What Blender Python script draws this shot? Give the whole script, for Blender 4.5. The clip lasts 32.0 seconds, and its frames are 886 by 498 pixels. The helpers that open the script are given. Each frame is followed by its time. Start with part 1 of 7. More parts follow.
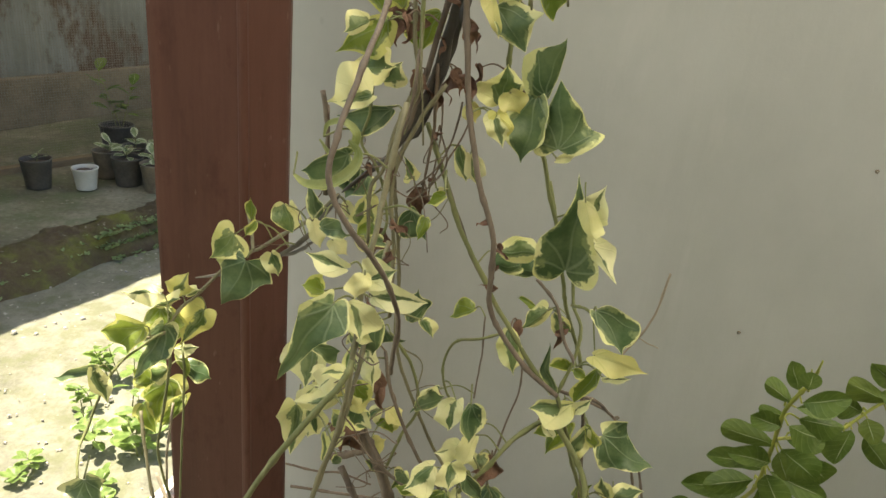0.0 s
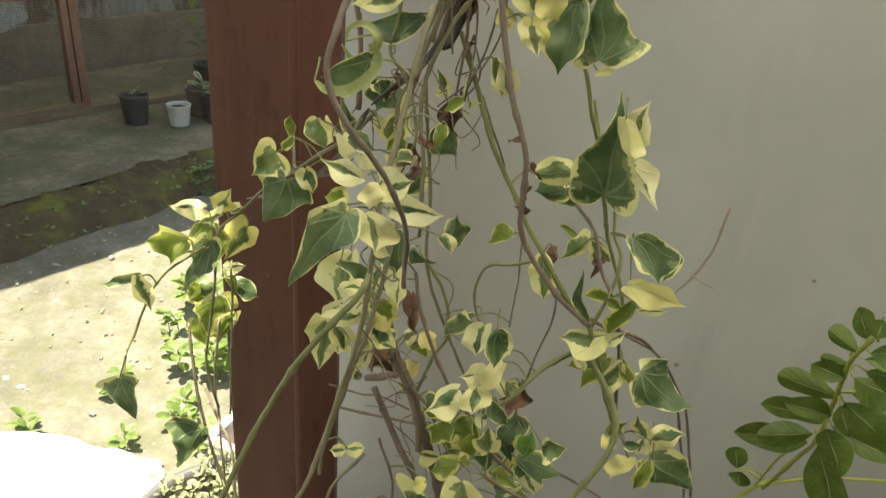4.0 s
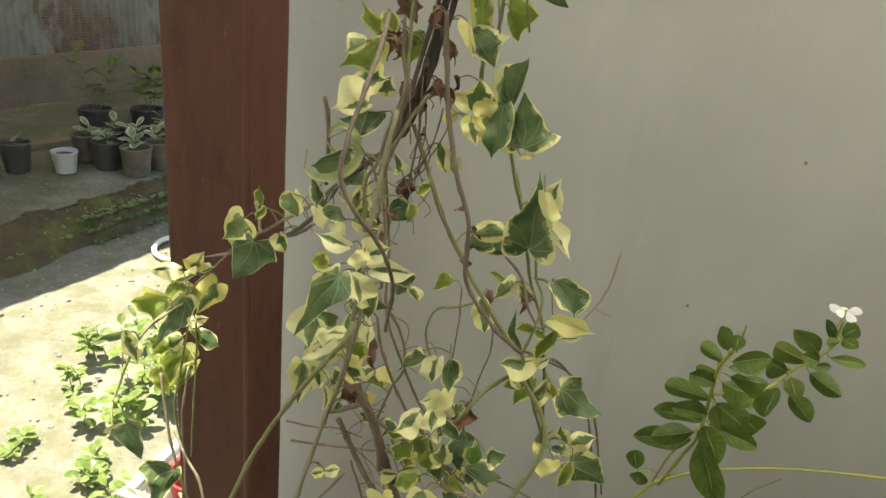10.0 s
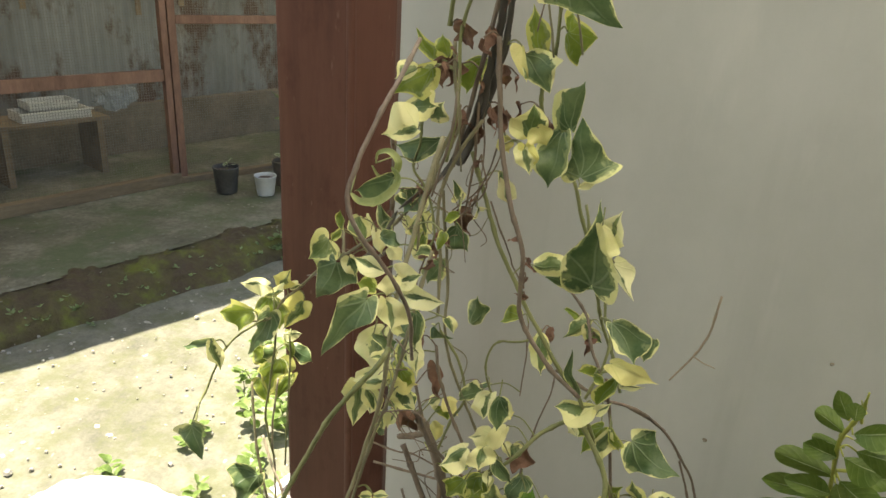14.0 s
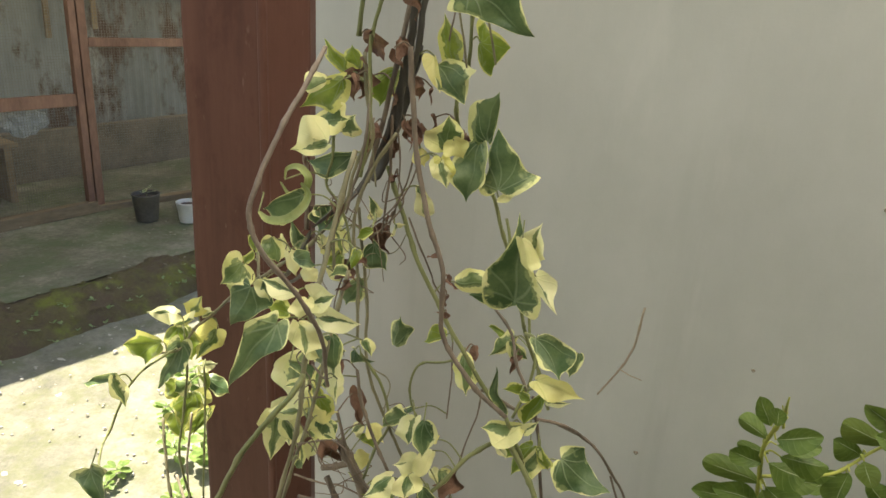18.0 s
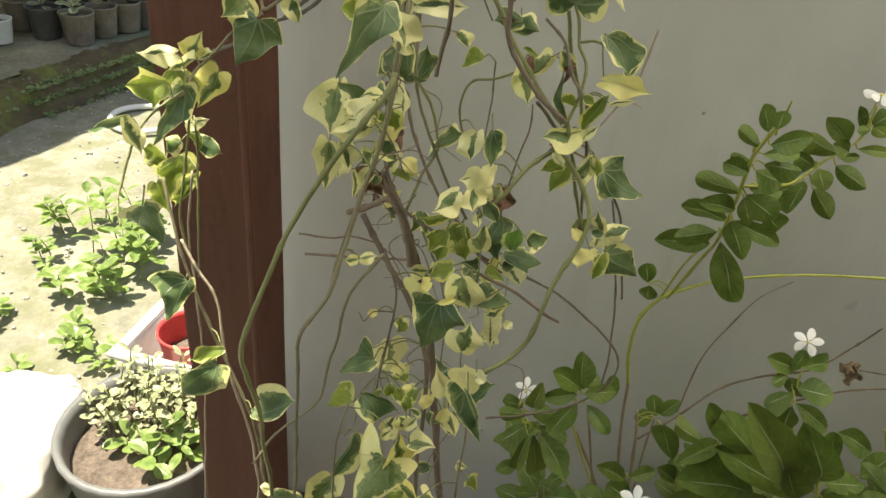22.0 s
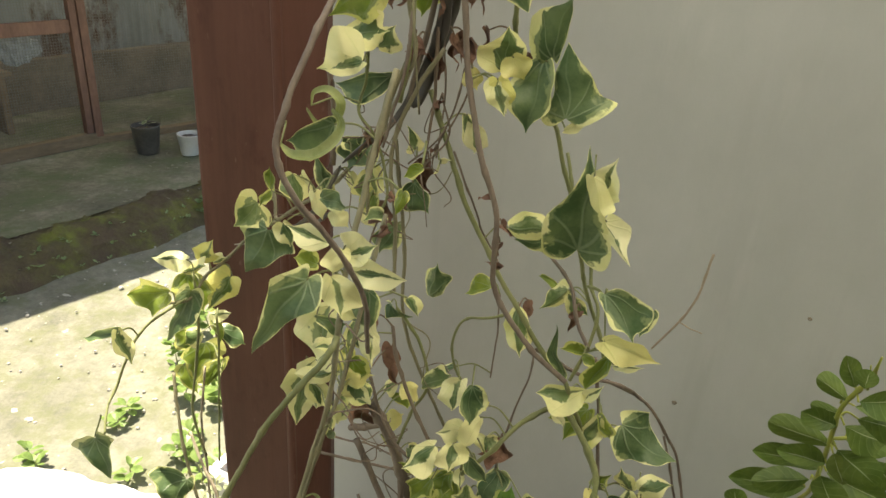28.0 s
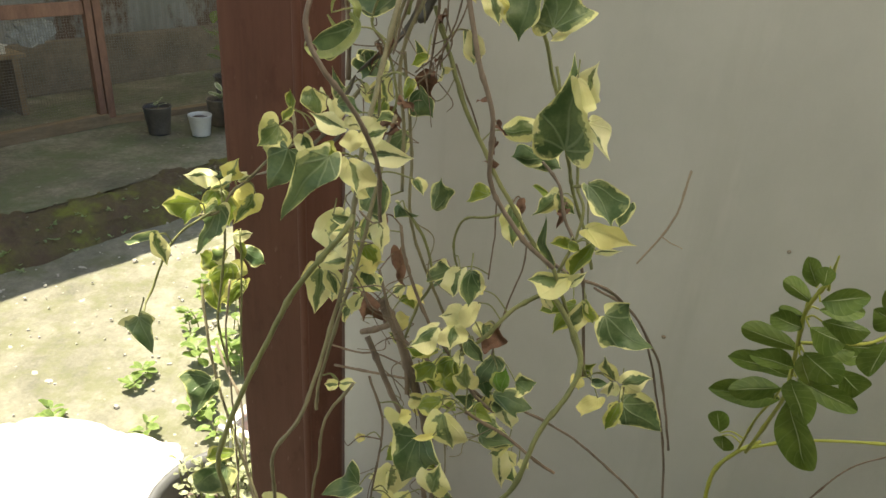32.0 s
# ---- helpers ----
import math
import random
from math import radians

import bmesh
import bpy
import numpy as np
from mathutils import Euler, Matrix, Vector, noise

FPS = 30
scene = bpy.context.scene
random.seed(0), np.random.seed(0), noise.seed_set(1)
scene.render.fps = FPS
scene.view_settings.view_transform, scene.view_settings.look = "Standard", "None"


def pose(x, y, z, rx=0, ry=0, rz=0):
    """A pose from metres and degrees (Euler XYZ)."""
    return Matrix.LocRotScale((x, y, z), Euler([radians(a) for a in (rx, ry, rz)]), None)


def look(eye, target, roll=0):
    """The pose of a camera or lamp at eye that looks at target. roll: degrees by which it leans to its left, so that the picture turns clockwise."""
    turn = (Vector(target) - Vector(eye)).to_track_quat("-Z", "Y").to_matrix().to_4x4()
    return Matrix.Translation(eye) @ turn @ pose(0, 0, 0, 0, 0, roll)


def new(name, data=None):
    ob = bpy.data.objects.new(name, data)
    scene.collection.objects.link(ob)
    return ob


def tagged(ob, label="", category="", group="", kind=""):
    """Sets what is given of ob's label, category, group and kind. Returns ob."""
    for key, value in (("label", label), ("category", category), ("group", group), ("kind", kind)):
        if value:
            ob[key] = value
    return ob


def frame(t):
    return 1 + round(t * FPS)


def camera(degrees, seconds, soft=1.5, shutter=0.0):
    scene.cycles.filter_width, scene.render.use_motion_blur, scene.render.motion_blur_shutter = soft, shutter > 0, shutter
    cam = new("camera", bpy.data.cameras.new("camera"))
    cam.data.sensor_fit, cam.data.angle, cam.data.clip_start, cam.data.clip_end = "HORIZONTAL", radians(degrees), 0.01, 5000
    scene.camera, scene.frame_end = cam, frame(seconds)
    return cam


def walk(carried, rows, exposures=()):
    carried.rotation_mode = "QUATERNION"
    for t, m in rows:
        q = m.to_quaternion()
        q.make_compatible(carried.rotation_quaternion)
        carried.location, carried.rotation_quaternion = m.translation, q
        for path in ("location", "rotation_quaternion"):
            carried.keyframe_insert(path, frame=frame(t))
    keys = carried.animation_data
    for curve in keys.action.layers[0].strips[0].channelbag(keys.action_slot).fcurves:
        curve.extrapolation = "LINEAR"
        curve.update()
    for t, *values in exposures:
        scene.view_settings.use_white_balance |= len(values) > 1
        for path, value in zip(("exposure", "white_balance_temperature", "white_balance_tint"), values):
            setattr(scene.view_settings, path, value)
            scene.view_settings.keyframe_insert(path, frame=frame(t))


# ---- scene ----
cam = camera(65.0, 32.0)
METRES, EYE, TILT, LEAN, TURN = 2.2, 1.75, -22.0, -5.6, 0.0
ROWS = [
    (0.0, 0.0, 0.0, 0.0, 0.0, 0.0, -0.0),
    (0.5, -0.0, 0.0162, -0.024, 1.11, -4.47, -0.97),
    (1.0, 0.0095, 0.0209, -0.0265, 2.12, -5.88, -1.72),
    (1.5, 0.0197, 0.0298, -0.0239, 3.21, -6.29, -1.65),
    (2.0, 0.0262, 0.0411, -0.025, 5.62, -6.69, -1.94),
    (2.5, 0.0324, 0.0424, -0.0163, 7.06, -6.23, -2.12),
    (3.0, 0.0311, 0.0362, -0.0076, 7.84, -5.41, -2.37),
    (3.5, 0.0264, 0.0262, -0.0107, 8.04, -4.86, -2.27),
    (4.0, 0.0206, 0.0103, -0.0108, 7.01, -4.41, -1.89),
    (4.5, 0.0167, 0.0071, -0.0136, 4.48, -4.25, -1.08),
    (6.5, 0.0063, -0.0066, -0.009, 1.85, -4.04, 0.31),
    (7.0, 0.0071, -0.003, -0.0085, 1.81, -3.93, 0.4),
    (7.5, 0.0021, 0.0005, -0.0028, 1.84, -3.93, 0.35),
    (8.0, 0.005, 0.001, -0.0033, 1.89, -3.9, 0.38),
    (8.5, -0.0027, -0.0155, -0.0001, 1.92, -3.88, 0.38),
    (9.0, -0.0189, -0.0457, -0.0025, -1.03, -2.34, 1.22),
    (9.5, -0.027, -0.0594, -0.0083, -4.55, -2.4, 1.23),
    (10.0, -0.0029, -0.0523, -0.0007, -1.87, -1.38, 0.04),
    (10.5, 0.0239, -0.0328, 0.0009, 4.22, -0.35, -2.29),
    (11.0, 0.0424, -0.0281, -0.0068, 9.89, -0.66, -3.44),
    (11.5, 0.0584, -0.0391, 0.0004, 11.34, 0.06, -3.32),
    (12.0, 0.0586, -0.0422, -0.0009, 11.87, 0.6, -2.78),
    (12.5, 0.0566, -0.0388, -0.0081, 12.41, 0.61, -2.78),
    (13.0, 0.0528, -0.0327, -0.008, 12.78, 0.37, -2.72),
    (13.5, 0.0534, -0.0357, -0.004, 13.26, 0.46, -2.9),
    (15.5, 0.0605, -0.0405, 0.003, 13.22, 1.54, -3.18),
    (16.0, 0.063, -0.0412, 0.0042, 12.67, 1.52, -2.73),
    (16.5, 0.079, -0.0695, 0.0374, 10.5, 5.4, -1.8),
    (17.0, 0.0843, -0.0804, 0.0561, 7.8, 9.59, -0.76),
    (17.5, 0.0752, -0.0602, 0.0393, 7.51, 9.89, -0.52),
    (18.0, 0.0592, -0.0258, -0.0013, 7.86, 2.76, -1.1),
    (18.5, 0.0525, -0.0076, -0.0297, 7.98, -2.32, -2.18),
    (19.0, 0.046, 0.0056, -0.0482, 8.02, -6.05, -2.58),
    (19.5, 0.027, 0.0195, -0.07, 7.29, -9.66, -2.42),
    (20.0, 0.0009, 0.01, -0.0707, 4.89, -12.11, -1.38),
    (20.5, -0.0194, -0.0064, -0.0688, -0.33, -12.67, 0.01),
    (21.0, -0.0313, -0.0198, -0.0604, -3.91, -12.02, 0.73),
    (21.5, -0.0362, -0.023, -0.0594, -4.75, -11.61, 1.29),
    (22.0, -0.0376, -0.0275, -0.0525, -5.23, -11.07, 1.81),
    (22.5, -0.0413, -0.0325, -0.0475, -5.54, -10.34, 2.24),
    (23.0, -0.0441, -0.0381, -0.0463, -5.64, -9.95, 2.36),
    (23.5, -0.0446, -0.0414, -0.0431, -5.92, -9.47, 2.46),
    (24.0, -0.0324, -0.0235, -0.0373, -6.03, -9.15, 2.3),
    (24.5, -0.0101, -0.0051, -0.0252, -1.43, -7.23, 1.27),
    (26.5, 0.031, 0.0263, -0.0083, 7.22, -5.28, -0.72),
    (27.0, 0.0317, 0.0293, -0.0052, 7.81, -4.56, -1.01),
    (27.5, 0.0342, 0.0243, 0.0009, 8.12, -3.9, -1.16),
    (28.0, 0.0352, 0.0142, 0.0028, 8.09, -2.73, -1.19),
    (28.5, 0.0287, 0.0132, -0.0038, 8.06, -2.39, -1.31),
    (29.0, 0.0174, 0.0011, -0.0075, 7.48, -2.58, -1.49),
    (29.5, 0.0041, -0.0166, -0.0128, 3.29, -3.35, -1.36),
    (30.0, -0.0157, -0.0342, -0.0153, -1.69, -3.54, -0.4),
    (30.5, -0.02, -0.0296, -0.0258, -5.36, -3.83, 0.01),
    (31.0, 0.0171, -0.0226, -0.0243, -1.61, -3.86, -0.67),
    (31.5, 0.032, -0.0229, -0.0294, 5.87, -3.25, -1.59),
    (32.0, 0.0429, -0.0217, -0.0342, 8.64, -3.4, -1.42),
]
walk(cam, [(t, pose(0, 0, EYE, TILT, LEAN, TURN) @ pose(METRES * x, METRES * y, METRES * z, 90 + pitch, roll, yaw)) for t, x, y, z, yaw, pitch, roll in ROWS], exposures=((0.0, 1.41, 7580, 7), (1.0, 1.34, 7580, 7), (2.0, 1.32, 7580, 7), (4.0, 1.35, 7580, 7), (7.0, 1.44, 7580, 7), (9.0, 1.42, 7580, 7), (10.0, 1.38, 7580, 7), (12.0, 1.38, 7580, 7), (16.0, 1.43, 7330, 8), (17.0, 1.34, 7330, 8), (18.0, 1.50, 7330, 8), (19.0, 1.36, 7580, 7), (20.0, 1.11, 7580, 7), (20.5, 1.07, 7580, 7), (21.0, 1.22, 7580, 7), (22.0, 1.35, 7580, 7), (24.0, 1.37, 7580, 7), (27.0, 1.35, 7580, 7), (30.0, 1.43, 7580, 7), (31.0, 1.35, 7580, 7), (32.0, 1.30, 7580, 7)))

# ---- light ----
SUN_DIR = Vector((-0.26, 0.12, 0.958)).normalized()
world = bpy.data.worlds.new("sky")
scene.world = world
world.use_nodes = True
wn = world.node_tree
sky = wn.nodes.new("ShaderNodeTexSky")
sky.sky_type, sky.sun_disc = "NISHITA", False
sky.sun_elevation, sky.sun_rotation = radians(73), radians(295)
wn.links.new(sky.outputs[0], wn.nodes["Background"].inputs[0])
wn.nodes["Background"].inputs[1].default_value = 0.09
sun = new("sun", bpy.data.lights.new("sun", "SUN"))
sun.data.energy, sun.data.angle, sun.data.color = 5.0, radians(0.6), (1.0, 0.95, 0.86)
sun.matrix_world = look(SUN_DIR * 20, (0, 0, 0))


# ---- materials ----
class Mat:
    """A node material with short calls for its nodes."""

    def __init__(self, name, rough=0.6, metal=0.0):
        self.m = bpy.data.materials.new(name)
        self.m.use_nodes = True
        self.t = self.m.node_tree
        self.b = self.t.nodes["Principled BSDF"]
        self.b.inputs["Roughness"].default_value = rough
        self.b.inputs["Metallic"].default_value = metal
        self.co = self.t.nodes.new("ShaderNodeTexCoord")

    def node(self, kind, **kw):
        n = self.t.nodes.new(kind)
        for k, v in kw.items():
            n.inputs[k].default_value = v
        return n

    def link(self, a, b):
        self.t.links.new(a, b)

    def coords(self, scale=(1, 1, 1), space="Object"):
        mp = self.node("ShaderNodeMapping", Scale=scale)
        self.link(self.co.outputs[space], mp.inputs[0])
        return mp.outputs[0]

    def noise(self, scale, detail=4.0, rough=0.6, stretch=(1, 1, 1), space="Object", dist=0.0):
        n = self.node("ShaderNodeTexNoise", Scale=scale, Detail=detail, Roughness=rough, Distortion=dist)
        self.link(self.coords(stretch, space), n.inputs["Vector"])
        return n.outputs["Fac"]

    def ramp(self, fac, *stops):
        r = self.t.nodes.new("ShaderNodeValToRGB")
        while len(r.color_ramp.elements) < len(stops):
            r.color_ramp.elements.new(0.5)
        for e, (p, c) in zip(r.color_ramp.elements, stops):
            e.position = p
            e.color = (*c, 1) if len(c) == 3 else c
        self.link(fac, r.inputs[0])
        return r.outputs[0]

    def step(self, fac, lo, hi):
        n = self.node("ShaderNodeMapRange")
        n.inputs["From Min"].default_value, n.inputs["From Max"].default_value = lo, hi
        self.link(fac, n.inputs["Value"])
        return n.outputs[0]

    def math(self, op, a, b=0.0, c=0.0):
        n = self.t.nodes.new("ShaderNodeMath")
        n.operation = op
        for i, v in enumerate((a, b, c)):
            if isinstance(v, (int, float)):
                n.inputs[i].default_value = v
            else:
                self.link(v, n.inputs[i])
        return n.outputs[0]

    def mix(self, fac, a, b, blend="MIX"):
        n = self.t.nodes.new("ShaderNodeMix")
        n.data_type, n.blend_type = "RGBA", blend
        for i, v in ((0, fac), (6, a), (7, b)):
            if isinstance(v, (int, float)):
                n.inputs[i].default_value = v
            elif isinstance(v, tuple):
                n.inputs[i].default_value = (*v, 1)
            else:
                self.link(v, n.inputs[i])
        return n.outputs[2]

    def color(self, c):
        self.link(c, self.b.inputs["Base Color"])
        return self

    def bump(self, height, strength=0.3, distance=0.01):
        n = self.node("ShaderNodeBump", Strength=strength, Distance=distance)
        self.link(height, n.inputs["Height"])
        self.link(n.outputs[0], self.b.inputs["Normal"])
        return self

    def rough(self, fac, lo, hi):
        n = self.node("ShaderNodeMapRange")
        n.inputs["To Min"].default_value, n.inputs["To Max"].default_value = lo, hi
        self.link(fac, n.inputs["Value"])
        self.link(n.outputs[0], self.b.inputs["Roughness"])
        return self

    def random(self):
        return self.t.nodes.new("ShaderNodeObjectInfo").outputs["Random"]

    def uv(self, layer=""):
        n = self.t.nodes.new("ShaderNodeSeparateXYZ")
        if layer:
            at = self.t.nodes.new("ShaderNodeUVMap")
            at.uv_map = layer
            self.link(at.outputs[0], n.inputs[0])
        else:
            self.link(self.co.outputs["UV"], n.inputs[0])
        return n.outputs[0], n.outputs[1]


def speckled(name, a, b, scale=6.0, rough=0.7, bump=0.2, fine=60.0, stretch=(1, 1, 1), metal=0.0):
    """A two-scale surface between two colours with fine relief."""
    m = Mat(name, rough, metal)
    big = m.noise(scale, 5, 0.65, stretch)
    small = m.noise(fine, 3, 0.7, stretch)
    f = m.math("ADD", m.math("MULTIPLY", big, 0.7), m.math("MULTIPLY", small, 0.3))
    m.color(m.ramp(f, (0.3, a), (0.7, b))).bump(small, bump, 0.004)
    return m.m


def wall_paint():
    m = Mat("grey_wall_paint", 0.55)
    big = m.noise(1.3, 5, 0.6)
    brush = m.noise(9, 5, 0.65, (1, 1, 0.25))
    fine = m.noise(160, 3, 0.7)
    mid = m.noise(4.2, 6, 0.68, (1, 1, 0.6))
    c = m.ramp(m.math("ADD", m.math("MULTIPLY", big, 0.55), m.math("MULTIPLY", mid, 0.45)), (0.34, (0.366, 0.377, 0.351)), (0.5, (0.421, 0.431, 0.403)), (0.66, (0.474, 0.483, 0.456)))
    run = m.step(m.noise(11, 4, 0.6, (1, 1, 0.05)), 0.60, 0.72)
    c = m.mix(m.math("MULTIPLY", run, 0.22), c, (0.33, 0.33, 0.30))
    c = m.mix(m.math("MULTIPLY", m.step(brush, 0.60, 0.72), 0.38), c, (0.505, 0.505, 0.475))
    spots = m.step(m.noise(14, 2, 0.5), 0.74, 0.78)
    c = m.mix(m.math("MULTIPLY", spots, 0.25), c, (0.2, 0.19, 0.16))
    h = m.math("ADD", m.math("MULTIPLY", brush, 1.0), m.math("MULTIPLY", fine, 0.12))
    m.color(c).bump(h, 0.17, 0.012).rough(big, 0.42, 0.6)
    return m.m


def post_paint():
    m = Mat("red_brown_post_paint", 0.5)
    m.b.inputs["Specular IOR Level"].default_value = 0.22
    streak = m.noise(7, 6, 0.7, (1, 1, 0.07))
    grain = m.noise(55, 4, 0.65, (1, 1, 0.04))
    big = m.noise(3.0, 4, 0.6)
    c = m.ramp(streak, (0.30, (0.072, 0.0310, 0.0225)), (0.44, (0.110, 0.0475, 0.0345)), (0.58, (0.133, 0.0600, 0.0445)), (0.74, (0.185, 0.096, 0.074)))
    c = m.mix(m.math("MULTIPLY", m.step(big, 0.55, 0.75), 0.35), c, (0.11, 0.040, 0.027))
    blot = m.noise(17, 5, 0.7, (1, 1, 0.45))
    c = m.mix(m.math("MULTIPLY", m.step(blot, 0.52, 0.66), 0.45), c, (0.135, 0.060, 0.045))
    c = m.mix(m.math("MULTIPLY", m.step(blot, 0.46, 0.34), 0.5), c, (0.065, 0.0225, 0.0155))
    dust = m.step(m.noise(95, 2, 0.5, (1, 1, 0.35)), 0.70, 0.76)
    c = m.mix(m.math("MULTIPLY", dust, 0.16), c, (0.36, 0.27, 0.22))
    m.color(c).bump(m.math("ADD", grain, m.math("MULTIPLY", streak, 0.8)), 0.22, 0.004).rough(streak, 0.42, 0.65)
    return m.m


def yard_soil():
    m = Mat("sandy_yard_ground", 0.9)
    big = m.noise(1.1, 6, 0.6)
    mid = m.noise(9, 5, 0.7)
    fine = m.noise(75, 4, 0.75)
    f = m.math("ADD", m.math("MULTIPLY", big, 0.45), m.math("ADD", m.math("MULTIPLY", mid, 0.35), m.math("MULTIPLY", fine, 0.2)))
    c = m.ramp(f, (0.36, (0.105, 0.106, 0.082)), (0.48, (0.200, 0.196, 0.150)), (0.64, (0.325, 0.322, 0.258)))
    moss = m.step(m.noise(5.5, 5, 0.72), 0.46, 0.60)
    c = m.mix(m.math("MULTIPLY", moss, 0.68), c, (0.145, 0.155, 0.080))
    chips = m.step(m.noise(24, 2, 0.4), 0.70, 0.73)
    c = m.mix(m.math("MULTIPLY", chips, 0.7), c, (0.55, 0.52, 0.45))
    m.color(c).bump(m.math("ADD", mid, m.math("MULTIPLY", fine, 0.5)), 0.5, 0.02)
    return m.m


def terrace_concrete():
    m = Mat("mossy_concrete", 0.85)
    big = m.noise(1.6, 6, 0.65)
    fine = m.noise(30, 4, 0.7)
    c = m.ramp(m.math("ADD", m.math("MULTIPLY", big, 0.7), m.math("MULTIPLY", fine, 0.3)), (0.34, (0.10, 0.095, 0.065)), (0.5, (0.20, 0.19, 0.135)), (0.66, (0.38, 0.36, 0.285)))
    moss = m.step(m.noise(2.3, 5, 0.7), 0.44, 0.62)
    c = m.mix(m.math("MULTIPLY", moss, 0.75), c, (0.115, 0.15, 0.065))
    chips = m.step(m.noise(17, 2, 0.5), 0.70, 0.74)
    c = m.mix(m.math("MULTIPLY", chips, 0.6), c, (0.38, 0.38, 0.34))
    m.color(c).bump(fine, 0.4, 0.01)
    return m.m


def kerb_moss():
    m = Mat("moss_covered_kerb", 0.95)
    big = m.noise(3.5, 6, 0.7)
    fine = m.noise(45, 4, 0.8)
    c = m.ramp(big, (0.40, (0.105, 0.074, 0.048)), (0.54, (0.125, 0.105, 0.046)), (0.66, (0.185, 0.205, 0.040)))
    c = m.mix(m.math("MULTIPLY", m.step(fine, 0.5, 0.75), 0.4), c, (0.20, 0.19, 0.08))
    m.color(c).bump(fine, 0.8, 0.02)
    return m.m


M_WALL, M_POST, M_SOIL, M_TERRACE, M_KERB = wall_paint(), post_paint(), yard_soil(), terrace_concrete(), kerb_moss()
M_RUST_WOOD = speckled("weathered_red_wood", (0.12, 0.060, 0.040), (0.34, 0.19, 0.13), 5, 0.75, 0.3, 50, (1, 1, 0.3))
M_OLD_WOOD = speckled("old_brown_wood", (0.15, 0.105, 0.065), (0.34, 0.26, 0.165), 6, 0.8, 0.3, 45, (0.3, 1, 1))
M_WIRE = speckled("galvanised_wire", (0.16, 0.15, 0.13), (0.3, 0.28, 0.25), 20, 0.6, 0.0, 60)
M_BED = speckled("dark_low_bounce_bed_soil", (0.025, 0.018, 0.012), (0.07, 0.05, 0.035), 14, 0.95, 0.8, 60)


def stained_sheet():
    m = Mat("stained_grey_sheet", 0.65)
    big = m.noise(1.4, 6, 0.65, (1, 1, 0.5))
    run = m.noise(5, 6, 0.7, (1, 1, 0.12))
    c = m.ramp(big, (0.32, (0.15, 0.145, 0.125)), (0.5, (0.22, 0.235, 0.23)), (0.68, (0.31, 0.325, 0.32)))
    c = m.mix(m.math("MULTIPLY", m.step(run, 0.57, 0.68), 0.55), c, (0.37, 0.35, 0.29))
    c = m.mix(m.step(m.noise(2.0, 6, 0.72, (1, 1, 0.55)), 0.51, 0.60), c, (0.115, 0.07, 0.045))
    m.color(c).bump(run, 0.15, 0.01)
    return m.m


M_SHEET = stained_sheet()
M_EARTH_WALL = speckled("earthen_wall", (0.12, 0.095, 0.068), (0.33, 0.275, 0.20), 2.2, 0.9, 0.4, 30)
M_ROOF = speckled("roof_sheet", (0.12, 0.11, 0.10), (0.2, 0.19, 0.17), 3, 0.6, 0.1)
M_FAR_PLASTER = speckled("pale_plaster", (0.5, 0.49, 0.45), (0.62, 0.60, 0.55), 2, 0.8, 0.1)
M_WHITE_PLASTIC = speckled("white_plastic", (0.62, 0.62, 0.58), (0.78, 0.78, 0.75), 8, 0.4, 0.05)
M_GREY_PLASTIC = speckled("grey_plastic", (0.11, 0.115, 0.115), (0.19, 0.195, 0.195), 6, 0.42, 0.1)
M_BLACK_PLASTIC = speckled("black_plastic", (0.055, 0.050, 0.045), (0.14, 0.13, 0.115), 12, 0.5, 0.2)
M_BROWN_PLASTIC = speckled("sun_bleached_brown_plastic", (0.12, 0.10, 0.08), (0.30, 0.26, 0.20), 12, 0.55, 0.2)
M_RED_PLASTIC = speckled("red_plastic", (0.42, 0.035, 0.04), (0.55, 0.08, 0.07), 10, 0.4, 0.05)
M_POT_SOIL = speckled("crumbly_potting_soil", (0.045, 0.035, 0.028), (0.20, 0.16, 0.13), 30, 0.95, 1.0, 120)
M_SACK = speckled("white_woven_sack", (0.66, 0.65, 0.61), (0.8, 0.79, 0.75), 5, 0.7, 0.3, 220)
M_SACK_RED = speckled("red_sack_print", (0.60, 0.36, 0.32), (0.70, 0.52, 0.48), 14, 0.7, 0.1)
M_STONE = speckled("pale_stone", (0.3, 0.28, 0.24), (0.55, 0.52, 0.46), 30, 0.9, 0.4)


# ---- building blocks ----
def part(name, bm, material, parent=None, label="", smooth=False):
    """Links a bmesh as one mesh object under a thing or a part."""
    me = bpy.data.meshes.new(name)
    bmesh.ops.recalc_face_normals(bm, faces=bm.faces) if not smooth else None
    bm.to_mesh(me)
    bm.free()
    if smooth:
        me.polygons.foreach_set("use_smooth", [True] * len(me.polygons))
    me.materials.append(material)
    ob = new(name, me)
    if parent:
        ob.parent = parent
    return tagged(ob, label)


def empty(name, m=None):
    ob = new(name)
    ob.empty_display_size = 0.1
    if m:
        ob.matrix_world = m
    return ob


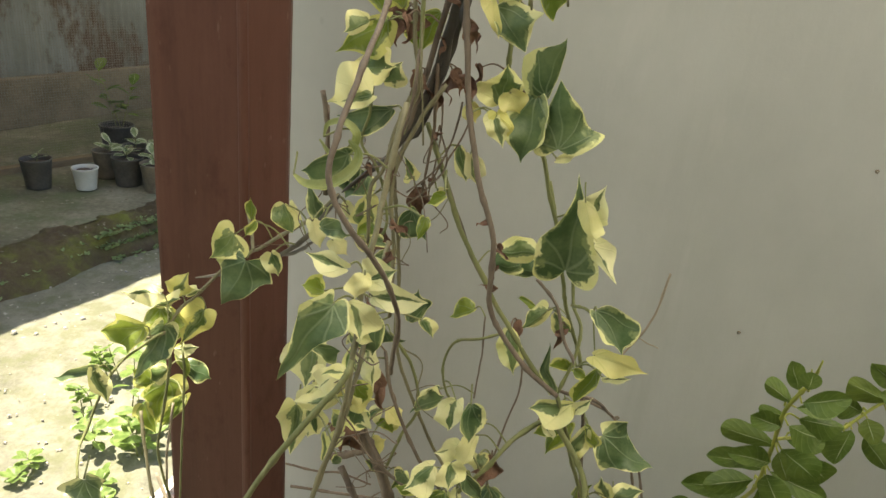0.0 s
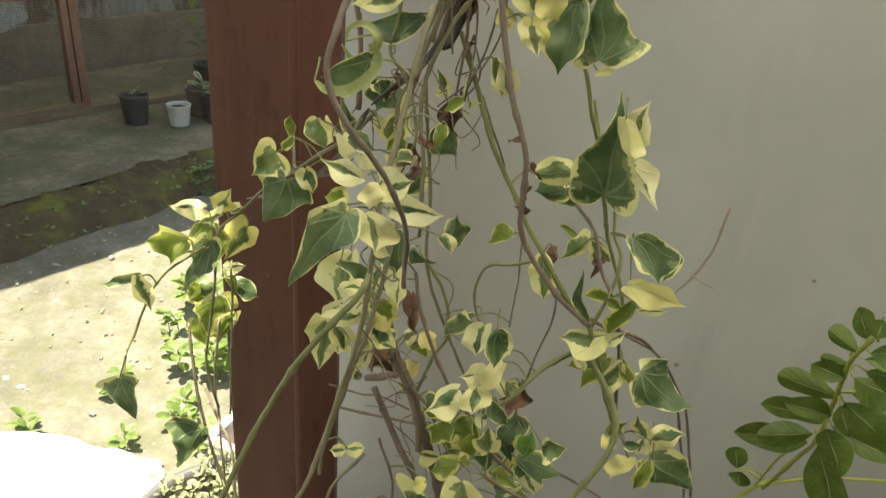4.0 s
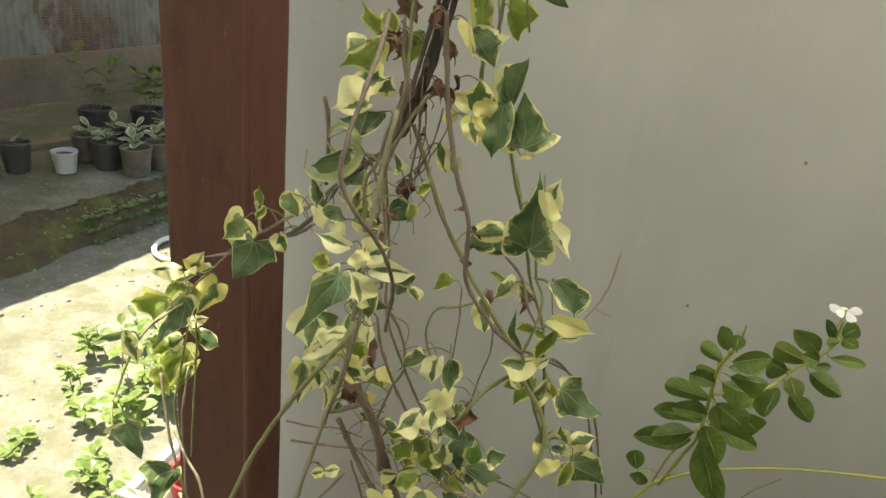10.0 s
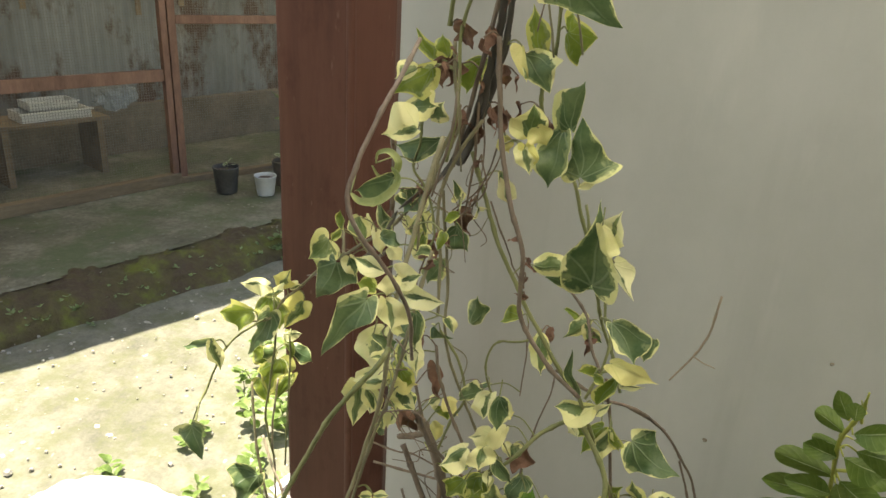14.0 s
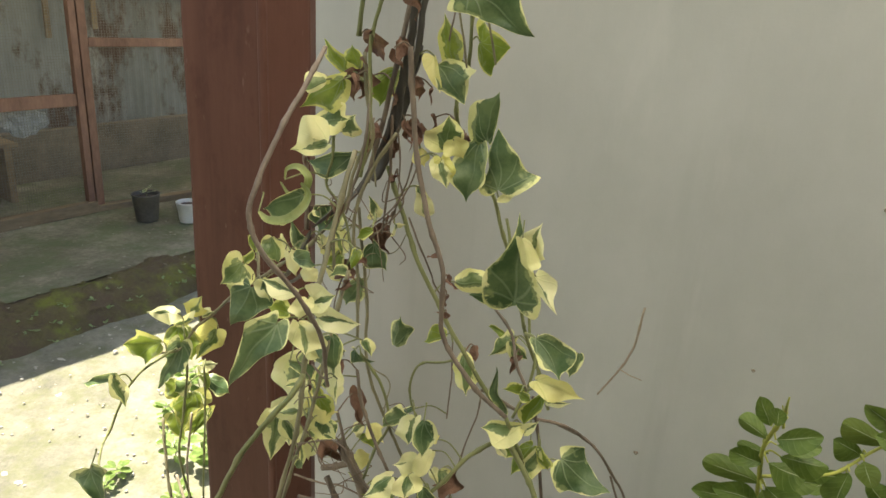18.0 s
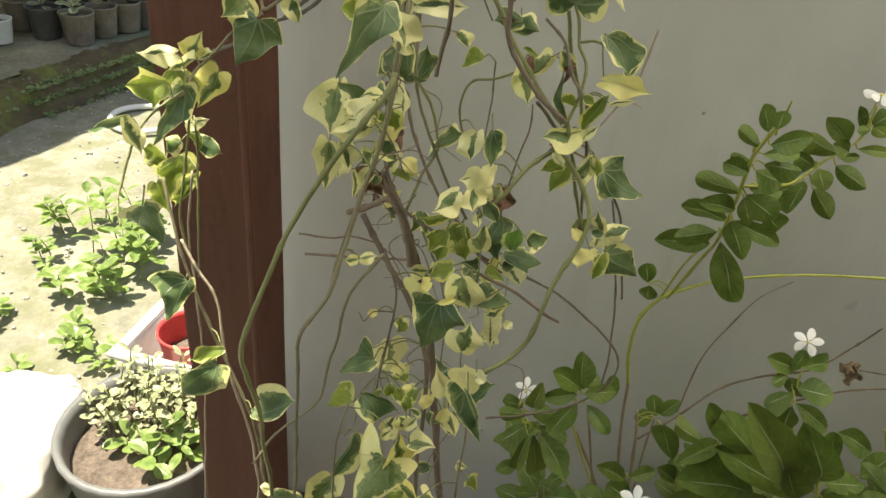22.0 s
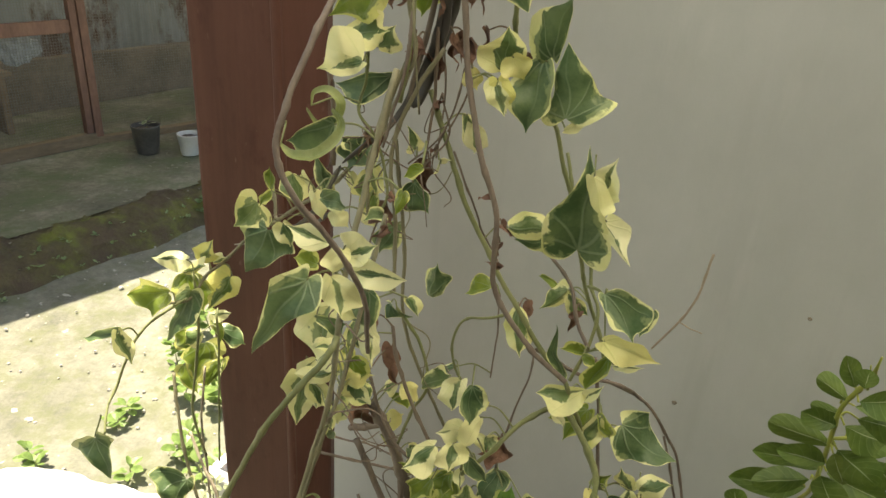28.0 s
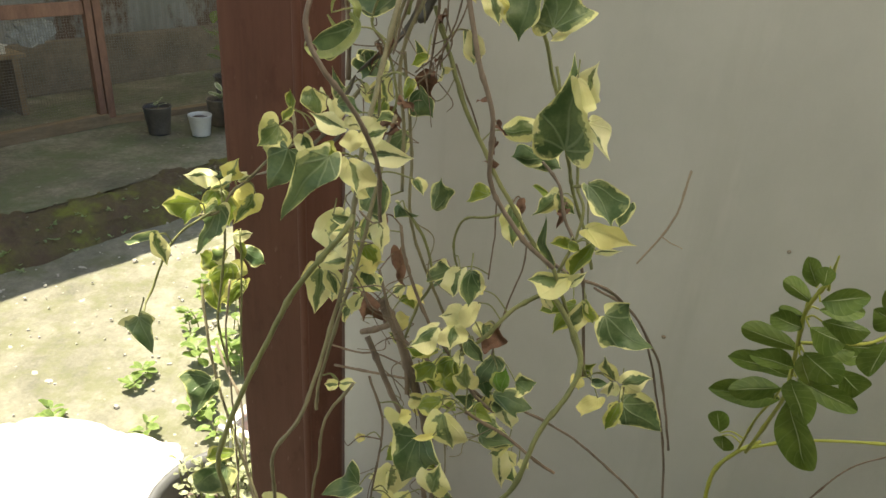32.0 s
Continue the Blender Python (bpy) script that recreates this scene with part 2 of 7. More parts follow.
def box(bm, size, at=(0, 0, 0), m=None, bevel=0.0):
    """A box of that size round a centre, its edges bevelled."""
    r = bmesh.ops.create_cube(bm, size=1.0)
    vs = r["verts"]
    bmesh.ops.scale(bm, vec=size, verts=vs)
    if bevel:
        es = list({e for v in vs for e in v.link_edges})
        vs = list({v for f in bmesh.ops.bevel(bm, geom=es, offset=bevel, segments=2, affect="EDGES", profile=0.6)["faces"] for v in f.verts} | {v for v in vs if v.is_valid})
    bmesh.ops.translate(bm, vec=at, verts=vs)
    if m:
        bmesh.ops.transform(bm, matrix=m, verts=vs)
    return vs


def lathe(bm, profile, sides=32, wobble=0.0):
    """A turned body from (radius, height) pairs."""
    rings = []
    for r, z in profile:
        rings.append([bm.verts.new((r * math.cos(a) * (1 + wobble * math.sin(3 * a)), r * math.sin(a), z)) for a in (2 * math.pi * i / sides for i in range(sides))])
    for a, b in zip(rings, rings[1:]):
        for i in range(sides):
            bm.faces.new((a[i], a[(i + 1) % sides], b[(i + 1) % sides], b[i]))
    return rings


def spline(pts, per=6):
    """Points along a smooth curve through pts."""
    ps = [Vector(p) for p in pts]
    if len(ps) < 3:
        return [ps[0].lerp(ps[1], i / per) for i in range(per + 1)]
    ext = [2 * ps[0] - ps[1], *ps, 2 * ps[-1] - ps[-2]]
    out = []
    for a, b, c, d in zip(ext, ext[1:], ext[2:], ext[3:]):
        for i in range(per):
            t = i / per
            out.append(0.5 * ((2 * b) + (c - a) * t + (2 * a - 5 * b + 4 * c - d) * t * t + (3 * b - a - 3 * c + d) * t ** 3))
    return out + [ps[-1]]


def tube(bm, pts, r0, r1, sides=7, knots=0.0):
    """A tapering round rod along points; knots swell its joints."""
    n = len(pts)
    rings, up = [], Vector((0.3, 1, 0.2)).normalized()
    for i, p in enumerate(pts):
        d = (pts[min(i + 1, n - 1)] - pts[max(i - 1, 0)]).normalized()
        x = (up - d * up.dot(d)).normalized()
        y = d.cross(x)
        up = x
        r = r0 + (r1 - r0) * i / (n - 1)
        if knots:
            r *= 1 + (knots if i % 9 == 4 else 0.0) + 0.12 * noise.noise(p * 140)
        rings.append([bm.verts.new(p + r * (math.cos(a) * x + math.sin(a) * y)) for a in (2 * math.pi * k / sides for k in range(sides))])
    for a, b in zip(rings, rings[1:]):
        for i in range(sides):
            bm.faces.new((a[i], a[(i + 1) % sides], b[(i + 1) % sides], b[i]))
    bm.faces.new(rings[0][::-1])
    bm.faces.new(rings[-1])


# ---- the house corner: wall, post, roof ----
HOUSE = pose(0.075, 1.245 - 0.15, 0, 0, 0, -18.2)
bm = bmesh.new()
box(bm, (4.4, 0.15, 2.6), (-0.42 + 2.2, 0.075, 1.3), HOUSE, 0.004)
wall = tagged(part("wall_north", bm, M_WALL), "grey painted plaster house wall with brush marks", "wall", kind="structure")

# unseen porch roof, milky sheets added to give the porch soft light from above
def milky(name, lo, hi, share):
    """A translucent roofing sheet that scatters the daylight."""
    m = Mat(name, 0.5)
    tr = m.node("ShaderNodeBsdfTranslucent")
    m.link(m.ramp(m.noise(3, 4, 0.6), (0.3, lo), (0.7, hi)), tr.inputs[0])
    mx = m.node("ShaderNodeMixShader", Fac=share)
    m.b.inputs["Base Color"].default_value = (0.6, 0.6, 0.55, 1)
    m.link(m.b.outputs[0], mx.inputs[1])
    m.link(tr.outputs[0], mx.inputs[2])
    m.link(mx.outputs[0], m.t.nodes["Material Output"].inputs[0])
    return m.m


M_MILKY = milky("unseen_milky_sheet", (0.70, 0.69, 0.65), (0.80, 0.79, 0.745), 0.85)
M_DULL_SHEET = milky("dull_light_passing_sheet", (0.64, 0.61, 0.54), (0.74, 0.71, 0.63), 0.60)
def roof_sheet(name, y0, y1, mat, label):
    bm = bmesh.new()
    bmesh.ops.create_grid(bm, x_segments=240, y_segments=1, size=0.5)
    for v in bm.verts:
        v.co = Vector((v.co.x * 4.765 + 1.8375, y0 + (v.co.y + 0.5) * (y1 - y0), 2.66 + 0.012 * math.sin(v.co.x * 4.8 * 2 * math.pi / 0.13)))
    bmesh.ops.transform(bm, matrix=HOUSE, verts=bm.verts)
    tagged(part(name, bm, mat, smooth=True), label, "roof", kind="structure")


roof_sheet("ceiling", -1.42, 0.70, M_MILKY, "unseen milky porch roof, added for soft light from above")
# opaque sheet added out of view, keeps the top light near the wall
roof_sheet("ceiling_back", -2.90, -1.422, M_ROOF, "unseen opaque sheet, added to confine the top light")

# plain unseen walls, added behind and at the far end to block sky light
bm = bmesh.new()
box(bm, (5.4, 0.12, 2.6), (1.95, -2.95, 1.3), HOUSE)
tagged(part("wall_south", bm, speckled("unseen_dull_plaster", (0.14, 0.145, 0.135), (0.20, 0.205, 0.195), 2, 0.8, 0.1)), "unseen dull grey wall, added to block sky light from behind", "wall", kind="structure")
bm = bmesh.new()
box(bm, (0.12, 2.84, 2.6), (4.05, -1.46, 1.3), HOUSE)
tagged(part("wall_east", bm, M_FAR_PLASTER), "unseen pale wall, added to block sky light at the porch end", "wall", kind="structure")

# a pale concrete footing under the post
bm = bmesh.new()
box(bm, (0.19, 0.20, 0.10), (-0.003, 0.055, 0.045), pose(-0.343, 0.863, 0, 0, 0, -18.2), 0.012)
tagged(part("post_footing", bm, speckled("pale_concrete", (0.32, 0.31, 0.28), (0.46, 0.45, 0.41), 9, 0.85, 0.4)), "pale concrete footing under the porch post", "footing")

# a square post, its corners rounded, a raised bead on the near corner
porch_post = empty("porch_post", pose(-0.28, 0.90, 0))


def prism(bm, outline, z0, z1, nicks=0.0):
    """An upright prism with a slightly uneven skin."""
    n = 60
    rings = []
    for k in range(n + 1):
        z = z0 + (z1 - z0) * k / n
        rings.append([bm.verts.new((x - (-0.28) + nicks * noise.noise(Vector((x * 40, y * 40, z * 6))), y - 0.90 + nicks * noise.noise(Vector((x * 40 + 9, y * 40, z * 7))), z)) for x, y in outline])
    m = len(outline)
    for a, b in zip(rings, rings[1:]):
        for k in range(m):
            bm.faces.new((a[k], a[(k + 1) % m], b[(k + 1) % m], b[k]))
    bm.faces.new(rings[0][::-1])
    bm.faces.new(rings[-1])


bm = bmesh.new()
prism(bm, ((-0.335, 0.8505), (-0.228, 0.8385), (-0.2265, 0.8430), (-0.2195, 0.8425), (-0.1845, 0.906), (-0.183, 0.911), (-0.190, 0.955), (-0.196, 0.960), (-0.328, 0.972), (-0.334, 0.967), (-0.3405, 0.857), (-0.339, 0.852)), 0.096, 2.63, 0.0012)
part("shaft", bm, M_POST, porch_post)
bm = bmesh.new()
prism(bm, ((-0.2310, 0.8392), (-0.2290, 0.8366), (-0.2258, 0.8350), (-0.2215, 0.8352), (-0.2182, 0.8378), (-0.2175, 0.8425), (-0.2310, 0.8425)), 0.096, 2.63, 0.0006)
part("corner_bead", bm, M_POST, porch_post)
tagged(porch_post, "red-brown painted square wooden porch post", "post")

# ---- the yard ----
bm = bmesh.new()
bmesh.ops.create_grid(bm, x_segments=160, y_segments=160, size=1)
for v in bm.verts:
    x, y = v.co.x, v.co.y
    v.co.x, v.co.y = 3 * x + 57 * x ** 5, 3 * y + 57 * y ** 5 + 1.0
    near = max(0.0, 1 - (v.co.xy - Vector((-1, 2))).length / 4)
    v.co.z = (noise.noise(v.co * 2.3) * 0.014 + noise.noise(v.co * 9) * 0.006) * near - 0.004
tagged(part("ground", bm, M_SOIL, smooth=True), "sandy trodden yard soil with moss and pale chips", "ground", kind="structure")

# a dark planting bed along the foot of the wall
# kept dark and spread under the porch to cut light bounced onto the wall
bm = bmesh.new()
bmesh.ops.create_grid(bm, x_segments=110, y_segments=40, size=0.5)
for v in bm.verts:
    x, y = v.co.x * 3.55 + 1.325, v.co.y * 2.3 - 1.155
    edge = min(1.0, (0.5 + v.co.y) * 20, (0.5 - abs(v.co.x)) * 30)
    v.co = Vector((x, y, 0.05 * edge + 0.02 * noise.noise(Vector((x * 8, y * 8, 2))) - 0.012))
bmesh.ops.transform(bm, matrix=HOUSE, verts=bm.verts)
tagged(part("ground_bed", bm, M_BED, smooth=True), "dark soil of the planting bed, widened to cut bounced light", "soil", kind="structure")

KERB_DIR = Vector((0.46, 0.888, 0)).normalized()
KERB = Matrix.Translation((-1.895, 3.52, 0)) @ Matrix.Rotation(math.atan2(KERB_DIR.y, KERB_DIR.x), 4, "Z")
# here x runs along the kerb away from the house, y to the coop
bm = bmesh.new()
bmesh.ops.create_grid(bm, x_segments=150, y_segments=60, size=0.5)
for v in bm.verts:
    x, y = v.co.x * 12.0, (v.co.y + 0.5) * 4.75 + 0.30
    v.co = Vector((x, y, 0.12 + 0.008 * noise.noise(Vector((x * 3, y * 3, 1)))))
bmesh.ops.transform(bm, matrix=KERB, verts=bm.verts)
tagged(part("terrace", bm, M_TERRACE, smooth=True), "stained damp concrete terrace with green algae", "terrace", kind="structure")
bm = bmesh.new()
prof = [(p.x, p.y) for p in spline([(a, b, 0) for a, b in ((-0.07, -0.03), (-0.035, 0.025), (0.0, 0.065), (0.05, 0.092), (0.10, 0.112), (0.15, 0.130), (0.22, 0.136), (0.29, 0.128), (0.36, 0.100))], 3)]
rows = []
for i in range(601):
    x = -5.0 + 10.0 * i / 600
    row = []
    for y, z in prof:
        rise = 0.5 + 6 * max(0.0, z)
        row.append(bm.verts.new((x, y + 0.05 * noise.noise(Vector((x * 3, z * 9, 0))) + 0.022 * noise.noise(Vector((x * 13, z * 30, 3))) * rise, z + (0.024 * noise.noise(Vector((x * 5, y * 9, 5))) + 0.016 * noise.noise(Vector((x * 19, y * 22, 7)))) * rise)))
    rows.append(row)
for a, b in zip(rows, rows[1:]):
    for i in range(len(prof) - 1):
        bm.faces.new((a[i], a[i + 1], b[i + 1], b[i]))
bmesh.ops.transform(bm, matrix=KERB, verts=bm.verts)
tagged(part("kerb", bm, M_KERB, smooth=True), "old kerb overgrown with green and brown moss", "kerb", kind="structure")



# ---- leaves ----
LEAF_TONES = {
    "green": (0.88, (0.072, 0.130, 0.050), (0.148, 0.212, 0.088), (0.83, 0.82, 0.42), 0.30, 0.75),
    "mixed": (0.45, (0.105, 0.170, 0.050), (0.205, 0.275, 0.095), (0.90, 0.87, 0.42), 0.32, 1.0),
    "core": (0.30, (0.095, 0.160, 0.056), (0.190, 0.255, 0.100), (0.87, 0.84, 0.44), 0.32, 0.80),
    "cream": (0.06, (0.110, 0.170, 0.060), (0.200, 0.260, 0.100), (0.88, 0.86, 0.50), 0.32, 0.80),
    "pure": (-1.0, (0.10, 0.18, 0.06), (0.16, 0.25, 0.09), (0.87, 0.83, 0.43)),
    "butter": (-1.0, (0.10, 0.18, 0.06), (0.16, 0.25, 0.09), (0.85, 0.79, 0.33)),
    "ycore": (0.28, (0.095, 0.150, 0.035), (0.20, 0.27, 0.07), (0.86, 0.81, 0.28), 0.36, 0.75),
    # lime: colour brightened and glow raised to suggest sun through the left leaves
    "lime": (0.74, (0.17, 0.245, 0.035), (0.28, 0.36, 0.06), (0.70, 0.70, 0.24), 0.45, 0.9),
    "under": (2.0, (0.26, 0.31, 0.10), (0.40, 0.43, 0.17), (0.42, 0.46, 0.22), 0.35, 0.4),
    "fresh": (0.90, (0.11, 0.24, 0.028), (0.18, 0.34, 0.05), (0.55, 0.60, 0.18), 0.34, 0.3),
}


def leaf_material(name, thr, dark, pale, margin, glow=0.32, ragged=0.8):
    """A waxy two-tone leaf: green heart, cream margin with a ragged line between, palmate veins, light shining through."""
    m = Mat("leaf_" + name, 0.36)
    u, v = m.uv()
    along, across = m.uv("local")
    side = m.math("ABSOLUTE", across)
    reach = m.math("SQRT", m.math("ADD", m.math("MULTIPLY", along, along), m.math("MULTIPLY", side, side)))
    turn = m.math("ARCTAN2", side, m.math("ADD", along, 0.015))
    near = None
    for a in (0.0, 0.55, 1.2):
        d = m.math("MULTIPLY", m.math("ABSOLUTE", m.math("SINE", m.math("SUBTRACT", turn, a))), reach)
        near = d if near is None else m.math("MINIMUM", near, d)
    n1 = m.noise(95, 3, 0.55, dist=0.6)
    n2 = m.noise(34, 2, 0.5)
    edge = m.math("ADD", u, m.math("ADD", m.math("MULTIPLY", m.math("SUBTRACT", n1, 0.5), 0.95 * ragged), m.math("MULTIPLY", m.math("SUBTRACT", n2, 0.5), 0.95 * ragged)))
    edge = m.math("ADD", edge, m.math("MULTIPLY", m.math("SUBTRACT", m.random(), 0.5), 0.20))
    lean = m.math("SUBTRACT", m.math("FRACT", m.math("MULTIPLY", m.random(), 17.3)), 0.5)
    edge = m.math("ADD", edge, m.math("MULTIPLY", m.math("MULTIPLY", across, lean), 1.5))
    drop = m.math("SUBTRACT", m.math("FRACT", m.math("MULTIPLY", m.random(), 41.7)), 0.35)
    edge = m.math("ADD", edge, m.math("MULTIPLY", m.math("MULTIPLY", m.math("SUBTRACT", v, 0.4), drop), 0.7))
    edge = m.math("SUBTRACT", edge, m.math("MULTIPLY", m.step(near, 0.09, 0.0), 0.10))
    fine = m.noise(240, 3, 0.6)
    heart = m.mix(m.step(m.math("ADD", m.math("MULTIPLY", n2, 0.75), m.math("MULTIPLY", fine, 0.25)), 0.40, 0.60), dark, pale)
    vein = m.math("MULTIPLY", m.step(near, 0.017, 0.004), m.step(reach, 1.0, 0.25))
    heart = m.mix(m.math("MULTIPLY", vein, 0.36), heart, (0.36, 0.44, 0.27))
    rim = m.mix(m.step(m.noise(26, 3, 0.6), 0.45, 0.75), margin, (margin[0] * 0.86, margin[1] * 0.90, margin[2] * 0.68))
    rim = m.mix(m.math("MULTIPLY", m.step(fine, 0.5, 0.75), 0.2), rim, (margin[0] * 0.84, margin[1] * 0.84, margin[2] * 0.7))
    rim = m.mix(m.math("MULTIPLY", vein, 0.25), rim, (margin[0] * 0.78, margin[1] * 0.86, margin[2] * 0.6))
    blend = m.math("MULTIPLY", m.step(edge, thr - 0.30, thr - 0.20), m.step(m.noise(48, 3, 0.6), 0.47, 0.53))
    heart = m.mix(m.math("MULTIPLY", blend, 0.8), heart, (0.31, 0.37, 0.16))
    c = m.mix(m.math("MAXIMUM", m.step(edge, thr - 0.03, thr + 0.03), m.step(u, 0.93, 0.97)), heart, rim)
    scar = m.step(m.noise(60, 2, 0.5), 0.77, 0.80)
    c = m.mix(m.math("MULTIPLY", scar, 0.5), c, (0.22, 0.14, 0.06))
    m.color(c)
    m.bump(m.math("ADD", m.math("MULTIPLY", vein, -0.7), m.noise(130, 2, 0.5)), 0.45, 0.002)
    m.rough(n2, 0.26, 0.50)
    tr = m.node("ShaderNodeBsdfTranslucent")
    m.link(c, tr.inputs[0])
    mx = m.node("ShaderNodeMixShader", Fac=glow)
    m.link(m.b.outputs[0], mx.inputs[1])
    m.link(tr.outputs[0], mx.inputs[2])
    m.link(mx.outputs[0], m.t.nodes["Material Output"].inputs[0])
    return m.m


LEAF_MATS = {k: leaf_material(k, *v) for k, v in LEAF_TONES.items()}
LEAF_MATS["dead"] = speckled("withered_leaf", (0.10, 0.052, 0.034), (0.29, 0.155, 0.10), 40, 0.7, 0.6, 150)


def oval_material():
    m = Mat("periwinkle_leaf", 0.3)
    u, v = m.uv()
    n = m.noise(40, 3, 0.6)
    rnd = m.random()
    c = m.mix(m.step(n, 0.35, 0.7), (0.092, 0.158, 0.026), (0.172, 0.250, 0.050))
    c = m.mix(m.math("MULTIPLY", m.step(rnd, 0.72, 1.0), 0.55), c, (0.19, 0.235, 0.045))
    side = m.math("ABSOLUTE", m.math("SUBTRACT", m.math("FRACT", m.math("ADD", m.math("MULTIPLY", v, 7.0), m.math("MULTIPLY", u, -1.6))), 0.5))
    mid = m.math("MULTIPLY", m.step(u, 0.050, 0.02), m.step(v, 0.93, 0.70))
    c = m.mix(m.math("MULTIPLY", m.step(side, 0.09, 0.01), 0.34), c, (0.25, 0.34, 0.12))
    c = m.mix(m.math("MULTIPLY", mid, 0.85), c, (0.47, 0.54, 0.32))
    m.color(c).bump(m.math("ADD", m.math("MULTIPLY", mid, -1.0), m.math("MULTIPLY", side, 0.6)), 0.4, 0.002).rough(n, 0.33, 0.52)
    tr = m.node("ShaderNodeBsdfTranslucent")
    m.link(c, tr.inputs[0])
    mx = m.node("ShaderNodeMixShader", Fac=0.33)
    m.link(m.b.outputs[0], mx.inputs[1])
    m.link(tr.outputs[0], mx.inputs[2])
    m.link(mx.outputs[0], m.t.nodes["Material Output"].inputs[0])
    return m.m


M_OVAL = oval_material()
M_PETAL = speckled("white_petal", (0.78, 0.78, 0.76), (0.88, 0.88, 0.85), 30, 0.5, 0.05, 120)
M_FLOWER_EYE = speckled("yellow_flower_eye", (0.6, 0.55, 0.12), (0.75, 0.68, 0.2), 60, 0.6, 0.1)
STEM_MATS = {
    "green": speckled("green_vine_stem", (0.12, 0.14, 0.05), (0.29, 0.30, 0.13), 30, 0.5, 0.4, 140, (1, 1, 0.3)),
    "olive": speckled("olive_vine_stem", (0.11, 0.10, 0.055), (0.33, 0.30, 0.18), 30, 0.55, 0.4, 140, (1, 1, 0.3)),
    "brown": speckled("grey_brown_vine_stem", (0.075, 0.052, 0.038), (0.29, 0.23, 0.175), 30, 0.6, 0.5, 140, (1, 1, 0.3)),
    "old": speckled("dry_brown_twig", (0.08, 0.052, 0.036), (0.30, 0.23, 0.165), 25, 0.8, 0.6, 120, (1, 1, 0.3)),
    "pale": speckled("pale_dry_stem", (0.30, 0.24, 0.17), (0.48, 0.41, 0.31), 25, 0.7, 0.5, 120, (1, 1, 0.3)),
    "tape": speckled("dark_grey_tie_strip", (0.045, 0.041, 0.035), (0.15, 0.135, 0.115), 12, 0.45, 0.3, 90, (1, 1, 0.2)),
    "lime": speckled("yellow_green_shoot", (0.28, 0.31, 0.05), (0.44, 0.46, 0.10), 30, 0.45, 0.3, 140),
    "woody": speckled("woody_periwinkle_stem", (0.20, 0.15, 0.09), (0.36, 0.28, 0.18), 25, 0.7, 0.5, 120),
}
# half outlines of a leaf: (along, across) from the notch to the tip, length 1, half width 0.5
OUTLINES = {
    "heart": ((0.0, 0.0), (-0.08, 0.07), (-0.13, 0.18), (-0.11, 0.32), (-0.01, 0.44), (0.13, 0.505), (0.28, 0.50), (0.44, 0.425), (0.60, 0.305), (0.74, 0.175), (0.87, 0.062), (1.0, 0.0)),
    "lobed": ((0.0, 0.0), (-0.06, 0.09), (-0.11, 0.22), (-0.07, 0.37), (0.02, 0.49), (0.11, 0.545), (0.19, 0.47), (0.31, 0.37), (0.47, 0.295), (0.66, 0.20), (0.84, 0.095), (1.0, 0.0)),
    "arrow": ((0.0, 0.0), (-0.09, 0.07), (-0.16, 0.18), (-0.15, 0.31), (-0.05, 0.44), (0.06, 0.56), (0.16, 0.46), (0.31, 0.345), (0.50, 0.265), (0.70, 0.175), (0.87, 0.08), (1.0, 0.0)),
    "oval": ((0.0, 0.0), (0.03, 0.05), (0.09, 0.15), (0.18, 0.27), (0.29, 0.38), (0.41, 0.455), (0.54, 0.495), (0.68, 0.475), (0.80, 0.395), (0.90, 0.275), (0.965, 0.14), (1.0, 0.0)),
}
OUTLINES = {k: [(p.x, p.y) for p in spline([(a, b, 0) for a, b in v], 2)] for k, v in OUTLINES.items()}
LEAF_RNG = random.Random(11)


def grid_blade(bm, out_left, out_right, point):
    """A leaf blade of two halves that share a spine; point(along, across) gives its places."""
    K, J = len(out_left) - 1, 4
    uvl = bm.loops.layers.uv.verify()
    loc = bm.loops.layers.uv.get("local") or bm.loops.layers.uv.new("local")
    spine = [(bm.verts.new(point(k / K, 0.0)), (k / K, 0.0)) for k in range(K + 1)]
    for side, out in ((-1, out_left), (1, out_right)):
        cols = [spine]
        for j in range(1, J + 1):
            col = []
            for k, (s, w) in enumerate(out):
                if k in (0, K):
                    col.append(spine[k])
                else:
                    m = k / K
                    at = (m + (s - m) * j / J, side * w * j / J)
                    col.append((bm.verts.new(point(*at)), at))
            cols.append(col)
        for j in range(J):
            for k in range(K):
                q = [(cols[j][k], j, k), (cols[j][k + 1], j, k + 1), (cols[j + 1][k + 1], j + 1, k + 1), (cols[j + 1][k], j + 1, k)]
                if side < 0:
                    q.reverse()
                seen, qq = set(), []
                for item in q:
                    if item[0][0] not in seen:
                        seen.add(item[0][0])
                        qq.append(item)
                if len(qq) < 3:
                    continue
                fc = bm.faces.new([i[0][0] for i in qq])
                fc.smooth = True
                for lp, (place, jj, kk) in zip(fc.loops, qq):
                    lp[uvl].uv = (jj / J if kk not in (0, K) else (1.0 if kk == K else 0.0), kk / K)
                    lp[loc].uv = place[1]


